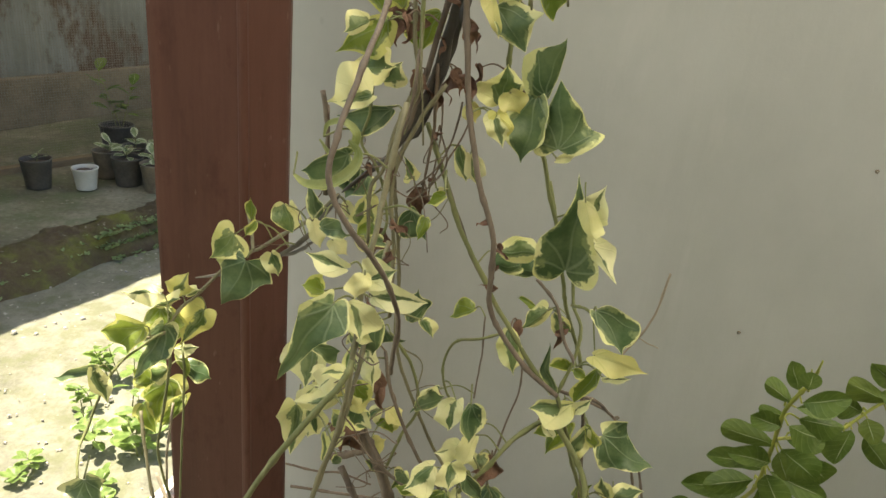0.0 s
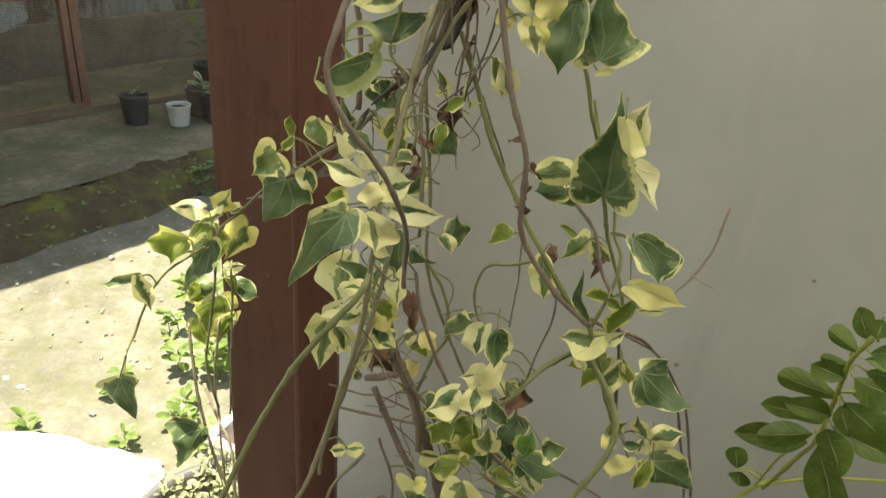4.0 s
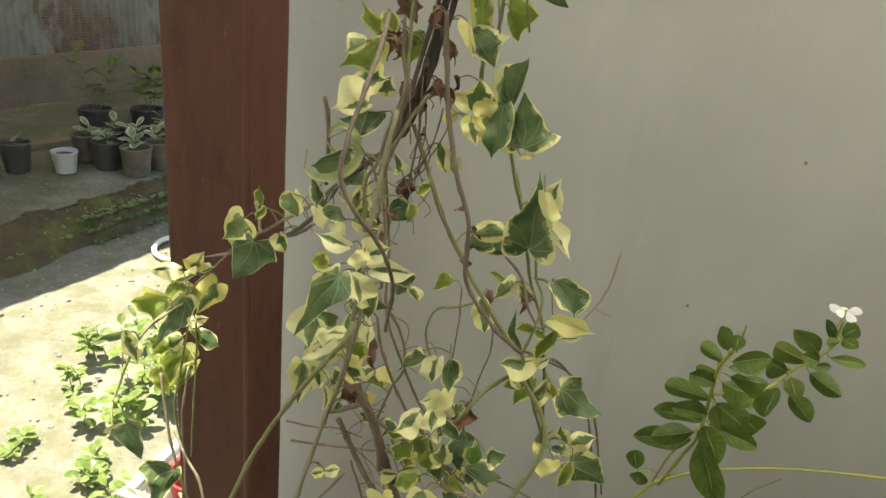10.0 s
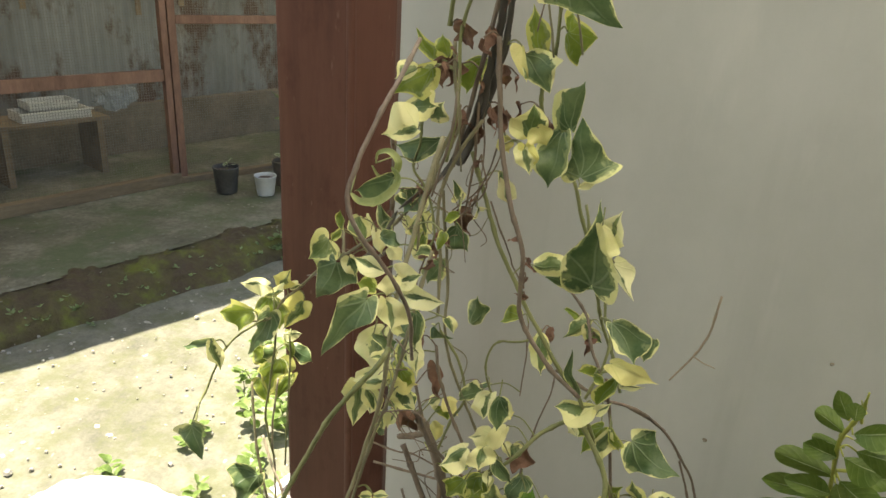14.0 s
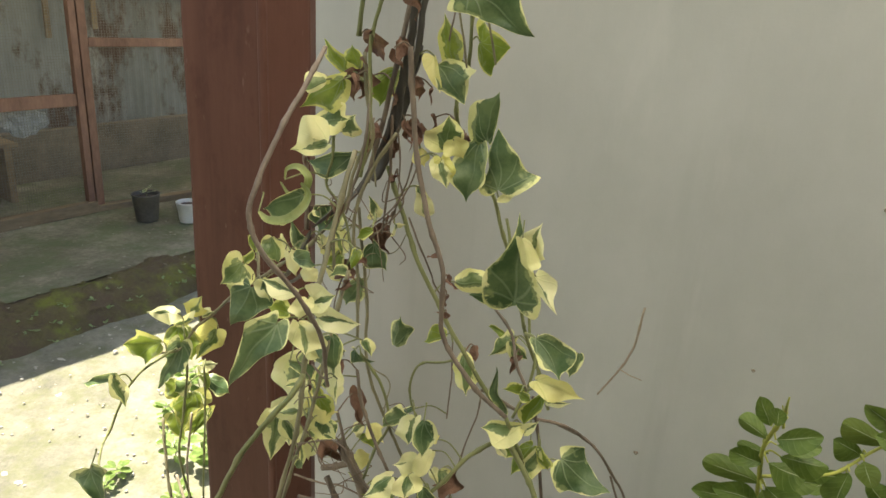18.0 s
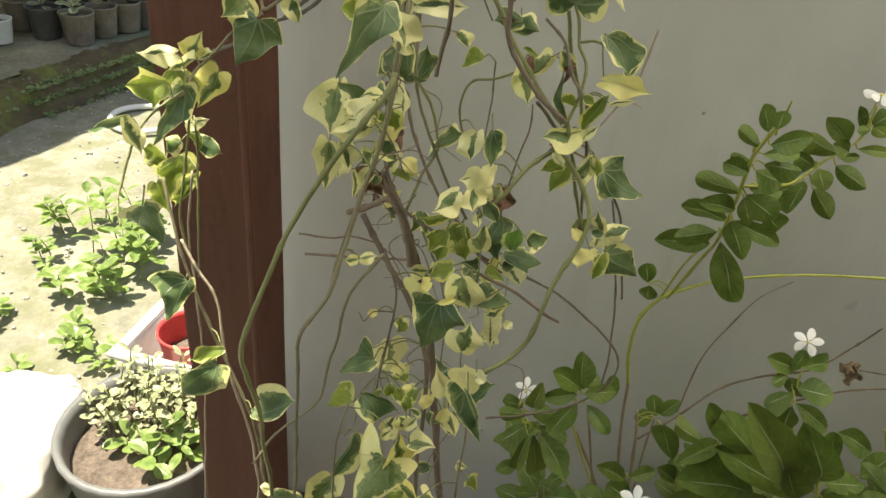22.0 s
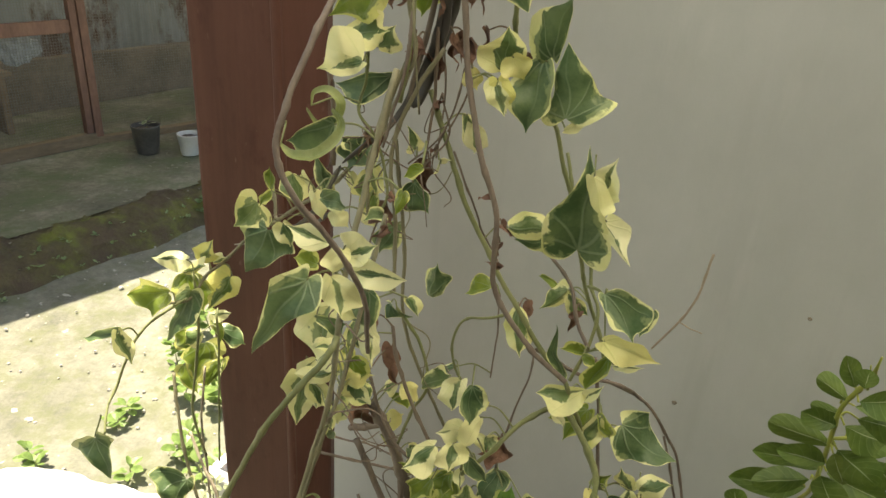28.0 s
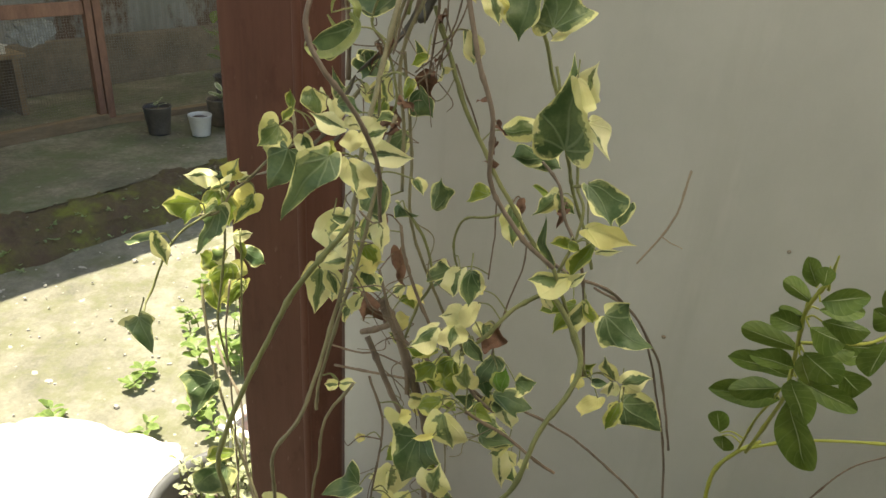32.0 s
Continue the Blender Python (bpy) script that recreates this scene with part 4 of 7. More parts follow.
vine_stem("brown", 1.1, 0.9, (-0.036, 0.500, 1.273), (-0.020, 0.500, 1.213), (-0.028, 0.500, 1.139), (-0.037, 0.500, 1.058))
vine_stem("olive", 1.1, 1.0, (0.042, 0.470, 1.069), (0.067, 0.460, 1.069), (0.067, 0.450, 1.022), (0.064, 0.440, 0.973), (0.065, 0.440, 0.883), (0.044, 0.450, 0.753))
vine_stem("olive", 1.0, 0.9, (0.006, 0.550, 1.264), (0.031, 0.550, 1.209), (0.044, 0.550, 1.141), (0.047, 0.550, 1.047))
vine_stem("olive", 1.0, 1.0, (-0.067, 0.420, 1.135), (-0.075, 0.417, 1.100), (-0.080, 0.413, 1.069), (-0.081, 0.410, 1.026), (-0.079, 0.410, 0.936), (-0.064, 0.420, 0.806))
vine_stem("olive", 1.6, 1.4, (-0.080, 0.640, 1.539), (-0.111, 0.652, 1.505), (-0.144, 0.664, 1.479), (-0.169, 0.676, 1.458), (-0.176, 0.688, 1.470), (-0.182, 0.700, 1.488))
vine_stem("olive", 1.4, 1.4, (-0.175, 0.700, 1.448), (-0.202, 0.684, 1.433), (-0.228, 0.668, 1.405), (-0.241, 0.652, 1.395), (-0.254, 0.636, 1.372), (-0.271, 0.620, 1.373))
vine_stem("green", 1.2, 1.0, (-0.247, 0.620, 1.382), (-0.269, 0.602, 1.370), (-0.291, 0.584, 1.347), (-0.306, 0.566, 1.299), (-0.307, 0.548, 1.286), (-0.301, 0.530, 1.270))
vine_stem("green", 1.2, 1.2, (-0.249, 0.640, 1.391), (-0.253, 0.645, 1.333), (-0.264, 0.650, 1.271), (-0.276, 0.655, 1.204), (-0.268, 0.660, 1.133))
vine_stem("green", 1.1, 1.0, (-0.258, 0.700, 1.314), (-0.260, 0.700, 1.252), (-0.267, 0.700, 1.169), (-0.272, 0.700, 1.089))
vine_stem("pale", 1.1, 1.0, (0.280, 0.700, 1.463), (0.277, 0.707, 1.414), (0.266, 0.713, 1.374), (0.246, 0.720, 1.332))
vine_stem("pale", 0.8, 0.6, (0.265, 0.710, 1.376), (0.281, 0.715, 1.367), (0.295, 0.720, 1.360))
vine_stem("brown", 1.8, 1.7, (-0.092, 0.600, 1.644), (-0.087, 0.600, 1.605), (-0.086, 0.600, 1.551))
vine_stem("olive", 1.4, 1.4, (-0.018, 0.550, 1.734), (-0.016, 0.552, 1.698), (-0.011, 0.555, 1.664), (-0.018, 0.558, 1.640), (-0.030, 0.560, 1.611))
vine_stem("olive", 1.3, 1.3, (-0.017, 0.550, 1.655), (-0.026, 0.549, 1.628), (-0.033, 0.548, 1.595), (-0.043, 0.546, 1.575), (-0.043, 0.545, 1.530))
vine_stem("olive", 1.4, 1.4, (0.011, 0.555, 1.666), (-0.007, 0.554, 1.637), (-0.022, 0.553, 1.599), (-0.026, 0.552, 1.565), (-0.021, 0.551, 1.525), (-0.019, 0.550, 1.460))
vine_stem("green", 1.1, 1.0, (-0.046, 0.555, 1.665), (-0.047, 0.554, 1.638), (-0.053, 0.553, 1.615), (-0.040, 0.552, 1.597), (-0.032, 0.552, 1.574), (-0.029, 0.551, 1.545), (-0.038, 0.550, 1.529))
vine_stem("olive", 1.3, 1.3, (-0.025, 0.570, 1.589), (-0.020, 0.568, 1.539), (-0.014, 0.567, 1.486), (-0.013, 0.565, 1.429), (0.002, 0.563, 1.383), (0.029, 0.562, 1.321), (0.056, 0.560, 1.277))
vine_stem("green", 1.2, 1.2, (-0.018, 0.560, 1.438), (0.005, 0.560, 1.404), (0.014, 0.560, 1.361), (0.001, 0.560, 1.327), (-0.013, 0.560, 1.284))
vine_stem("brown", 0.8, 0.8, (0.026, 0.570, 1.651), (0.020, 0.567, 1.619), (0.009, 0.563, 1.594), (-0.013, 0.560, 1.573))
vine_stem("brown", 0.8, 0.8, (0.010, 0.570, 1.626), (0.018, 0.567, 1.599), (0.005, 0.563, 1.579), (-0.012, 0.560, 1.563))
# leaves of the hanging vine
ivy_leaf((-0.258, 0.644, 1.415), (-0.297, 0.644, 1.412), (0.31, 0.38), (0.43, 0.22), "cream", "heart")
ivy_leaf((-0.266, 0.650, 1.395), (-0.237, 0.645, 1.409), (0.83, 0.28), (0.30, 0.18), "core", "heart")
ivy_leaf((-0.249, 0.657, 1.409), (-0.231, 0.655, 1.435), (0.08, 0.43), (0.30, 0.40), "ycore", "heart")
ivy_leaf((-0.241, 0.669, 1.401), (-0.220, 0.664, 1.413), (0.44, 0.33), (0.24, 0.12), "cream", "heart")
ivy_leaf((-0.218, 0.664, 1.388), (-0.245, 0.651, 1.350), (0.10, 0.28), (0.23, 0.48), "ycore", "heart")
ivy_leaf((-0.263, 0.653, 1.390), (-0.250, 0.658, 1.346), (0.54, 0.39), (0.31, 0.48), "lime", "heart")
ivy_leaf((-0.255, 0.640, 1.377), (-0.296, 0.651, 1.304), (0.19, 0.27), (0.26, 0.16), "green", "arrow")
ivy_leaf((-0.264, 0.608, 1.394), (-0.297, 0.593, 1.395), (0.42, 0.72), (0.65, 0.44), "lime", "arrow")
ivy_leaf((-0.292, 0.560, 1.372), (-0.330, 0.560, 1.357), (0.53, 0.10), (0.28, 0.16), "green", "heart")
ivy_leaf((-0.292, 0.560, 1.371), (-0.281, 0.560, 1.336), (0.36, 0.32), (0.40, 0.23), "mixed", "heart")
ivy_leaf((-0.275, 0.690, 1.293), (-0.290, 0.677, 1.282), (0.59, 0.49), (0.34, 0.57), "mixed", "heart")
ivy_leaf((-0.287, 0.724, 1.258), (-0.304, 0.715, 1.202), (0.17, 0.45), (0.53, 0.39), "lime", "lobed")
ivy_leaf((-0.306, 0.735, 1.245), (-0.329, 0.724, 1.267), (0.49, 0.51), (0.76, 0.29), "lime", "heart")
ivy_leaf((-0.270, 0.710, 1.309), (-0.242, 0.706, 1.316), (0.44, 0.15), (0.30, 0.38), "cream", "heart")
ivy_leaf((-0.264, 0.710, 1.312), (-0.254, 0.700, 1.276), (0.47, 0.12), (0.40, 0.21), "lime", "heart")
ivy_leaf((-0.263, 0.720, 1.280), (-0.233, 0.722, 1.264), (0.33, 0.39), (0.59, 0.39), "green", "heart")
ivy_leaf((-0.273, 0.740, 1.225), (-0.295, 0.726, 1.184), (0.22, 0.16), (0.70, 0.28), "lime", "heart")
ivy_leaf((-0.191, 0.680, 1.472), (-0.214, 0.664, 1.448), (0.27, 0.63), (0.05, 0.54), "mixed", "heart")
ivy_leaf((-0.176, 0.668, 1.451), (-0.201, 0.657, 1.397), (0.24, 0.57), (0.29, 0.42), "green", "lobed")
ivy_leaf((-0.123, 0.600, 1.538), (-0.114, 0.592, 1.514), (0.71, 0.32), (0.30, 0.61), "mixed", "heart")
ivy_leaf((-0.123, 0.620, 1.531), (-0.110, 0.615, 1.519), (0.04, 0.27), (0.63, 0.39), "pure", "heart")
ivy_leaf((-0.168, 0.660, 1.498), (-0.170, 0.663, 1.521), (0.60, 0.30), (0.28, 0.20), "lime", "heart")
ivy_leaf((-0.156, 0.629, 1.508), (-0.167, 0.622, 1.494), (0.56, 0.25), (0.47, 0.29), "lime", "heart")
ivy_leaf((-0.093, 0.600, 1.526), (-0.101, 0.593, 1.563), (0.40, 0.21), (0.13, 0.23), "green", "heart")
ivy_leaf((-0.049, 0.456, 1.547), (-0.080, 0.455, 1.556), (0.41, 0.33), (0.45, 0.23), "cream", "heart")
ivy_leaf((-0.135, 0.600, 1.489), (-0.128, 0.603, 1.463), (0.47, 0.23), (0.25, 0.44), "core", "heart")
ivy_leaf((-0.035, 0.444, 1.547), (-0.040, 0.436, 1.530), (0.31, 0.35), (0.61, 0.54), "pure", "heart")
ivy_leaf((-0.034, 0.450, 1.541), (-0.011, 0.447, 1.550), (0.37, 0.60), (0.36, 0.40), "cream", "heart")
ivy_leaf((-0.029, 0.448, 1.529), (0.010, 0.437, 1.533), (0.37, 0.32), (0.55, 0.26), "cream", "heart")
ivy_leaf((-0.071, 0.500, 1.504), (-0.088, 0.492, 1.512), (0.49, 0.37), (0.54, 0.60), "lime", "heart")
ivy_leaf((-0.056, 0.424, 1.531), (-0.088, 0.403, 1.481), (0.10, 0.30), (0.17, 0.26), "green", "arrow")
ivy_leaf((-0.045, 0.452, 1.520), (-0.034, 0.439, 1.495), (0.65, 0.61), (0.34, 0.35), "core", "heart")
ivy_leaf((-0.030, 0.500, 1.485), (-0.028, 0.497, 1.449), (0.40, 0.21), (0.64, 0.57), "green", "heart")
ivy_leaf((-0.042, 0.455, 1.496), (-0.026, 0.449, 1.491), (0.25, 0.30), (0.56, 0.36), "pure", "heart")
ivy_leaf((-0.088, 0.584, 1.416), (-0.097, 0.577, 1.361), (0.45, 0.23), (0.59, 0.51), "core", "heart")
ivy_leaf((-0.035, 0.520, 1.444), (-0.027, 0.502, 1.412), (0.37, 0.25), (0.49, 0.28), "cream", "heart")
ivy_leaf((-0.050, 0.530, 1.436), (-0.051, 0.519, 1.414), (0.45, 0.29), (0.65, 0.24), "mixed", "heart")
ivy_leaf((-0.057, 0.500, 1.404), (-0.094, 0.503, 1.394), (0.47, 0.23), (0.55, 0.32), "core", "heart")
ivy_leaf((-0.080, 0.523, 1.403), (-0.064, 0.524, 1.394), (0.14, 0.46), (0.63, 0.38), "pure", "heart")
ivy_leaf((-0.049, 0.500, 1.406), (-0.024, 0.501, 1.405), (0.41, 0.46), (0.47, 0.52), "butter", "heart")
ivy_leaf((-0.065, 0.520, 1.405), (-0.051, 0.512, 1.398), (0.41, 0.54), (0.48, 0.47), "butter", "heart")
ivy_leaf((-0.050, 0.515, 1.378), (-0.028, 0.512, 1.367), (0.58, 0.51), (0.32, 0.37), "mixed", "heart")
ivy_leaf((-0.088, 0.544, 1.357), (-0.087, 0.537, 1.331), (0.53, 0.52), (0.16, 0.44), "core", "heart")
ivy_leaf((-0.023, 0.600, 1.327), (-0.036, 0.599, 1.315), (0.61, 0.53), (0.46, 0.41), "core", "heart")
ivy_leaf((-0.017, 0.600, 1.328), (0.002, 0.595, 1.309), (0.52, 0.42), (0.41, 0.31), "butter", "lobed")
ivy_leaf((-0.036, 0.610, 1.268), (-0.014, 0.608, 1.283), (0.67, 0.36), (0.32, 0.46), "butter", "heart")
ivy_leaf((0.012, 0.543, 1.371), (0.038, 0.541, 1.389), (0.78, 0.39), (0.45, 0.18), "green", "heart")
ivy_leaf((0.046, 0.524, 1.397), (0.041, 0.517, 1.367), (0.28, 0.29), (0.65, 0.49), "cream", "heart")
ivy_leaf((0.058, 0.504, 1.405), (0.058, 0.496, 1.370), (0.31, 0.38), (0.51, 0.21), "green", "heart")
ivy_leaf((0.068, 0.508, 1.386), (0.074, 0.506, 1.391), (0.58, 0.45), (0.06, 0.70), "butter", "heart")
ivy_leaf((0.052, 0.508, 1.359), (0.031, 0.501, 1.354), (0.55, 0.56), (0.32, 0.38), "cream", "heart")
ivy_leaf((0.067, 0.515, 1.367), (0.056, 0.499, 1.342), (0.52, 0.18), (0.60, 0.40), "pure", "heart")
ivy_leaf((0.031, 0.496, 1.344), (0.006, 0.481, 1.326), (0.57, 0.47), (0.31, 0.26), "core", "heart")
ivy_leaf((0.047, 0.500, 1.346), (0.045, 0.486, 1.327), (0.35, 0.63), (0.72, 0.51), "core", "heart")
ivy_leaf((0.074, 0.530, 1.334), (0.077, 0.524, 1.315), (0.26, 0.55), (0.26, 0.57), "core", "heart")
ivy_leaf((0.061, 0.504, 1.330), (0.081, 0.506, 1.301), (0.34, 0.17), (0.28, 0.25), "green", "heart")
ivy_leaf((0.043, 0.530, 1.288), (0.035, 0.517, 1.266), (0.47, 0.42), (0.54, 0.60), "lime", "lobed")
ivy_leaf((0.055, 0.503, 1.315), (0.056, 0.494, 1.303), (0.39, 0.28), (0.43, 0.42), "cream", "heart")
ivy_leaf((0.065, 0.505, 1.272), (0.060, 0.493, 1.313), (0.17, 0.34), (0.11, 0.27), "mixed", "heart")
ivy_leaf((0.088, 0.530, 1.296), (0.074, 0.522, 1.265), (0.32, 0.47), (0.49, 0.29), "green", "heart")
ivy_leaf((0.074, 0.530, 1.272), (0.088, 0.521, 1.251), (0.58, 0.58), (0.48, 0.31), "green", "lobed")
ivy_leaf((0.099, 0.508, 1.272), (0.103, 0.509, 1.301), (0.22, 0.50), (0.47, 0.22), "fresh", "heart")
ivy_leaf((0.113, 0.510, 1.284), (0.134, 0.502, 1.293), (0.49, 0.39), (0.37, 0.74), "mixed", "lobed")
ivy_leaf((0.091, 0.515, 1.262), (0.133, 0.506, 1.258), (0.54, 0.32), (0.74, 0.39), "green", "lobed")
ivy_leaf((0.053, 0.551, 1.648), (0.062, 0.551, 1.622), (0.40, 0.37), (0.27, 0.40), "ycore", "heart")
ivy_leaf((0.133, 0.557, 1.517), (0.128, 0.554, 1.605), (0.13, 0.36), (0.06, 0.25), "green", "heart")
ivy_leaf((0.132, 0.535, 1.586), (0.143, 0.527, 1.556), (0.75, 0.28), (0.21, 0.29), "pure", "heart")
ivy_leaf((0.143, 0.550, 1.564), (0.147, 0.541, 1.601), (0.55, 0.36), (0.39, 0.31), "cream", "heart")
ivy_leaf((0.148, 0.545, 1.548), (0.169, 0.531, 1.518), (0.32, 0.32), (0.12, 0.19), "cream", "heart")
ivy_leaf((0.072, 0.564, 1.526), (0.110, 0.551, 1.532), (0.53, 0.34), (0.52, 0.20), "mixed", "heart")
ivy_leaf((0.111, 0.680, 1.464), (0.079, 0.677, 1.464), (0.38, 0.29), (0.70, 0.52), "green", "heart")
ivy_leaf((0.099, 0.688, 1.460), (0.136, 0.690, 1.453), (0.77, 0.51), (0.47, 0.24), "green", "heart")
ivy_leaf((0.062, 0.620, 1.440), (0.038, 0.619, 1.428), (0.50, 0.12), (0.34, 0.51), "lime", "heart")
ivy_leaf((-0.001, 0.665, 1.398), (0.005, 0.654, 1.439), (0.48, 0.22), (0.56, 0.39), "green", "heart")
ivy_leaf((0.008, 0.458, 1.508), (0.017, 0.452, 1.496), (0.56, 0.53), (0.24, 0.18), "mixed", "heart")
ivy_leaf((0.134, 0.616, 1.447), (0.109, 0.620, 1.421), (0.37, 0.20), (0.22, 0.34), "mixed", "heart")
ivy_leaf((0.126, 0.641, 1.437), (0.106, 0.636, 1.450), (0.28, 0.20), (0.78, 0.14), "lime", "heart")
ivy_leaf((0.131, 0.570, 1.467), (0.149, 0.573, 1.448), (0.54, 0.21), (0.46, 0.48), "mixed", "heart")
ivy_leaf((0.155, 0.520, 1.498), (0.180, 0.506, 1.465), (0.62, 0.54), (0.45, 0.19), "green", "heart")
ivy_leaf((0.195, 0.540, 1.477), (0.189, 0.539, 1.451), (0.36, 0.30), (0.64, 0.23), "green", "heart")
ivy_leaf((0.159, 0.516, 1.457), (0.201, 0.497, 1.454), (0.58, 0.22), (0.37, 0.23), "butter", "heart")
ivy_leaf((0.170, 0.517, 1.436), (0.192, 0.505, 1.445), (0.52, 0.09), (0.52, 0.20), "cream", "heart")
ivy_leaf((0.129, 0.530, 1.408), (0.118, 0.522, 1.464), (0.38, 0.10), (0.27, 0.08), "green", "heart")
ivy_leaf((0.088, 0.550, 1.457), (0.095, 0.529, 1.425), (0.57, 0.28), (0.53, 0.35), "mixed", "heart")
ivy_leaf((0.150, 0.524, 1.403), (0.113, 0.523, 1.396), (0.52, 0.58), (0.59, 0.19), "mixed", "heart")
ivy_leaf((0.169, 0.525, 1.438), (0.151, 0.529, 1.400), (0.28, 0.16), (0.60, 0.20), "lime", "heart")
ivy_leaf((0.152, 0.524, 1.394), (0.166, 0.519, 1.414), (0.49, 0.21), (0.42, 0.25), "cream", "heart")
ivy_leaf((0.171, 0.528, 1.374), (0.155, 0.532, 1.344), (0.76, 0.42), (0.51, 0.16), "core", "heart")
ivy_leaf((0.169, 0.531, 1.375), (0.183, 0.532, 1.350), (0.56, 0.23), (0.51, 0.20), "lime", "heart")
ivy_leaf((0.194, 0.556, 1.345), (0.249, 0.550, 1.317), (0.19, 0.44), (0.28, 0.43), "green", "lobed")
ivy_leaf((0.164, 0.580, 1.341), (0.146, 0.570, 1.306), (0.44, 0.30), (0.39, 0.26), "lime", "heart")
ivy_leaf((0.234, 0.592, 1.241), (0.265, 0.594, 1.253), (0.40, 0.44), (0.36, 0.34), "core", "heart")
ivy_leaf((0.236, 0.580, 1.224), (0.287, 0.588, 1.187), (0.24, 0.37), (0.13, 0.31), "green", "heart")
ivy_leaf((0.221, 0.571, 1.260), (0.202, 0.559, 1.298), (0.56, 0.22), (0.33, 0.15), "mixed", "heart")
ivy_leaf((0.220, 0.577, 1.253), (0.217, 0.576, 1.233), (0.31, 0.55), (0.73, 0.42), "cream", "heart")
ivy_leaf((0.204, 0.556, 1.244), (0.187, 0.541, 1.227), (0.17, 0.30), (0.64, 0.44), "butter", "heart")
ivy_leaf((0.174, 0.540, 1.281), (0.179, 0.532, 1.268), (0.56, 0.51), (0.43, 0.38), "butter", "heart")
ivy_leaf((0.180, 0.558, 1.272), (0.195, 0.557, 1.288), (0.35, 0.29), (0.37, 0.40), "lime", "heart")
ivy_leaf((0.230, 0.571, 1.231), (0.221, 0.565, 1.194), (0.45, 0.24), (0.49, 0.23), "lime", "heart")
ivy_leaf((0.153, 0.560, 1.417), (0.128, 0.556, 1.422), (0.38, 0.13), (0.61, 0.35), "lime", "heart")
ivy_leaf((0.145, 0.520, 1.439), (0.156, 0.517, 1.434), (0.41, 0.36), (0.53, 0.43), "lime", "heart")
ivy_leaf((0.129, 0.525, 1.377), (0.139, 0.521, 1.364), (0.47, 0.30), (0.35, 0.26), "cream", "heart")
ivy_leaf((-0.008, 0.560, 1.557), (0.007, 0.555, 1.533), (0.44, 0.23), (0.47, 0.66), "green", "heart")
ivy_leaf((0.003, 0.449, 1.591), (-0.001, 0.445, 1.575), (0.30, 0.31), (0.28, 0.22), "lime", "heart")
ivy_leaf((-0.082, 0.550, 1.540), (-0.056, 0.540, 1.538), (0.38, 0.33), (0.65, 0.29), "green", "heart")
ivy_leaf((-0.092, 0.560, 1.539), (-0.084, 0.556, 1.516), (0.48, 0.35), (0.44, 0.24), "pure", "heart")
ivy_leaf((-0.073, 0.550, 1.528), (-0.058, 0.548, 1.516), (0.52, 0.39), (0.37, 0.45), "pure", "heart")
ivy_leaf((-0.052, 0.560, 1.528), (-0.036, 0.554, 1.515), (0.50, 0.29), (0.38, 0.28), "pure", "heart")
ivy_leaf((-0.041, 0.570, 1.541), (-0.050, 0.570, 1.523), (0.50, 0.28), (0.49, 0.29), "cream", "heart")
ivy_leaf((-0.025, 0.580, 1.509), (-0.039, 0.579, 1.480), (0.42, 0.36), (0.65, 0.38), "green", "heart")
ivy_leaf((-0.051, 0.585, 1.579), (-0.066, 0.572, 1.559), (0.44, 0.57), (0.72, 0.65), "green", "heart")
ivy_leaf((0.029, 0.593, 1.609), (0.037, 0.588, 1.576), (0.76, 0.25), (0.54, 0.22), "mixed", "heart")
ivy_leaf((0.015, 0.449, 1.609), (0.003, 0.446, 1.602), (0.52, 0.29), (0.38, 0.30), "lime", "heart")
ivy_leaf((-0.066, 0.580, 1.553), (-0.060, 0.583, 1.533), (0.49, 0.24), (0.46, 0.24), "cream", "heart")
ivy_leaf((-0.047, 0.570, 1.563), (-0.041, 0.567, 1.537), (0.65, 0.34), (0.54, 0.21), "mixed", "heart")
ivy_leaf((0.087, 0.565, 1.662), (0.078, 0.554, 1.610), (0.50, 0.23), (0.55, 0.40), "green", "heart")
ivy_leaf((0.108, 0.553, 1.624), (0.101, 0.561, 1.677), (0.06, 0.40), (0.15, 0.64), "green", "lobed")
ivy_leaf((0.107, 0.555, 1.615), (0.122, 0.551, 1.620), (0.48, 0.25), (0.40, 0.25), "pure", "heart")
ivy_leaf((0.056, 0.560, 1.655), (0.058, 0.553, 1.687), (0.27, 0.64), (0.47, 0.42), "mixed", "heart")
ivy_leaf((0.062, 0.557, 1.664), (0.072, 0.559, 1.648), (0.44, 0.62), (0.27, 0.65), "butter", "heart")
ivy_leaf((0.050, 0.552, 1.646), (0.061, 0.546, 1.622), (0.47, 0.42), (0.30, 0.35), "core", "heart")
ivy_leaf((0.044, 0.564, 1.727), (0.071, 0.558, 1.695), (0.56, 0.61), (0.42, 0.28), "green", "lobed")
ivy_leaf((0.040, 0.564, 1.734), (0.047, 0.556, 1.704), (0.64, 0.15), (0.17, 0.33), "butter", "heart")
ivy_leaf((0.055, 0.568, 1.729), (0.048, 0.565, 1.770), (0.42, 0.30), (0.26, 0.25), "lime", "heart")
ivy_leaf((0.078, 0.572, 1.748), (0.106, 0.564, 1.745), (0.06, 0.86), (0.49, 0.95), "lime", "arrow")
ivy_leaf((0.091, 0.565, 1.663), (0.098, 0.551, 1.712), (0.40, 0.54), (0.47, 0.13), "green", "heart")
ivy_leaf((0.033, 0.555, 1.654), (0.038, 0.557, 1.637), (0.56, 0.31), (0.50, 0.57), "butter", "heart")
ivy_leaf((0.036, 0.553, 1.613), (0.044, 0.557, 1.586), (0.53, 0.34), (0.44, 0.26), "cream", "heart")
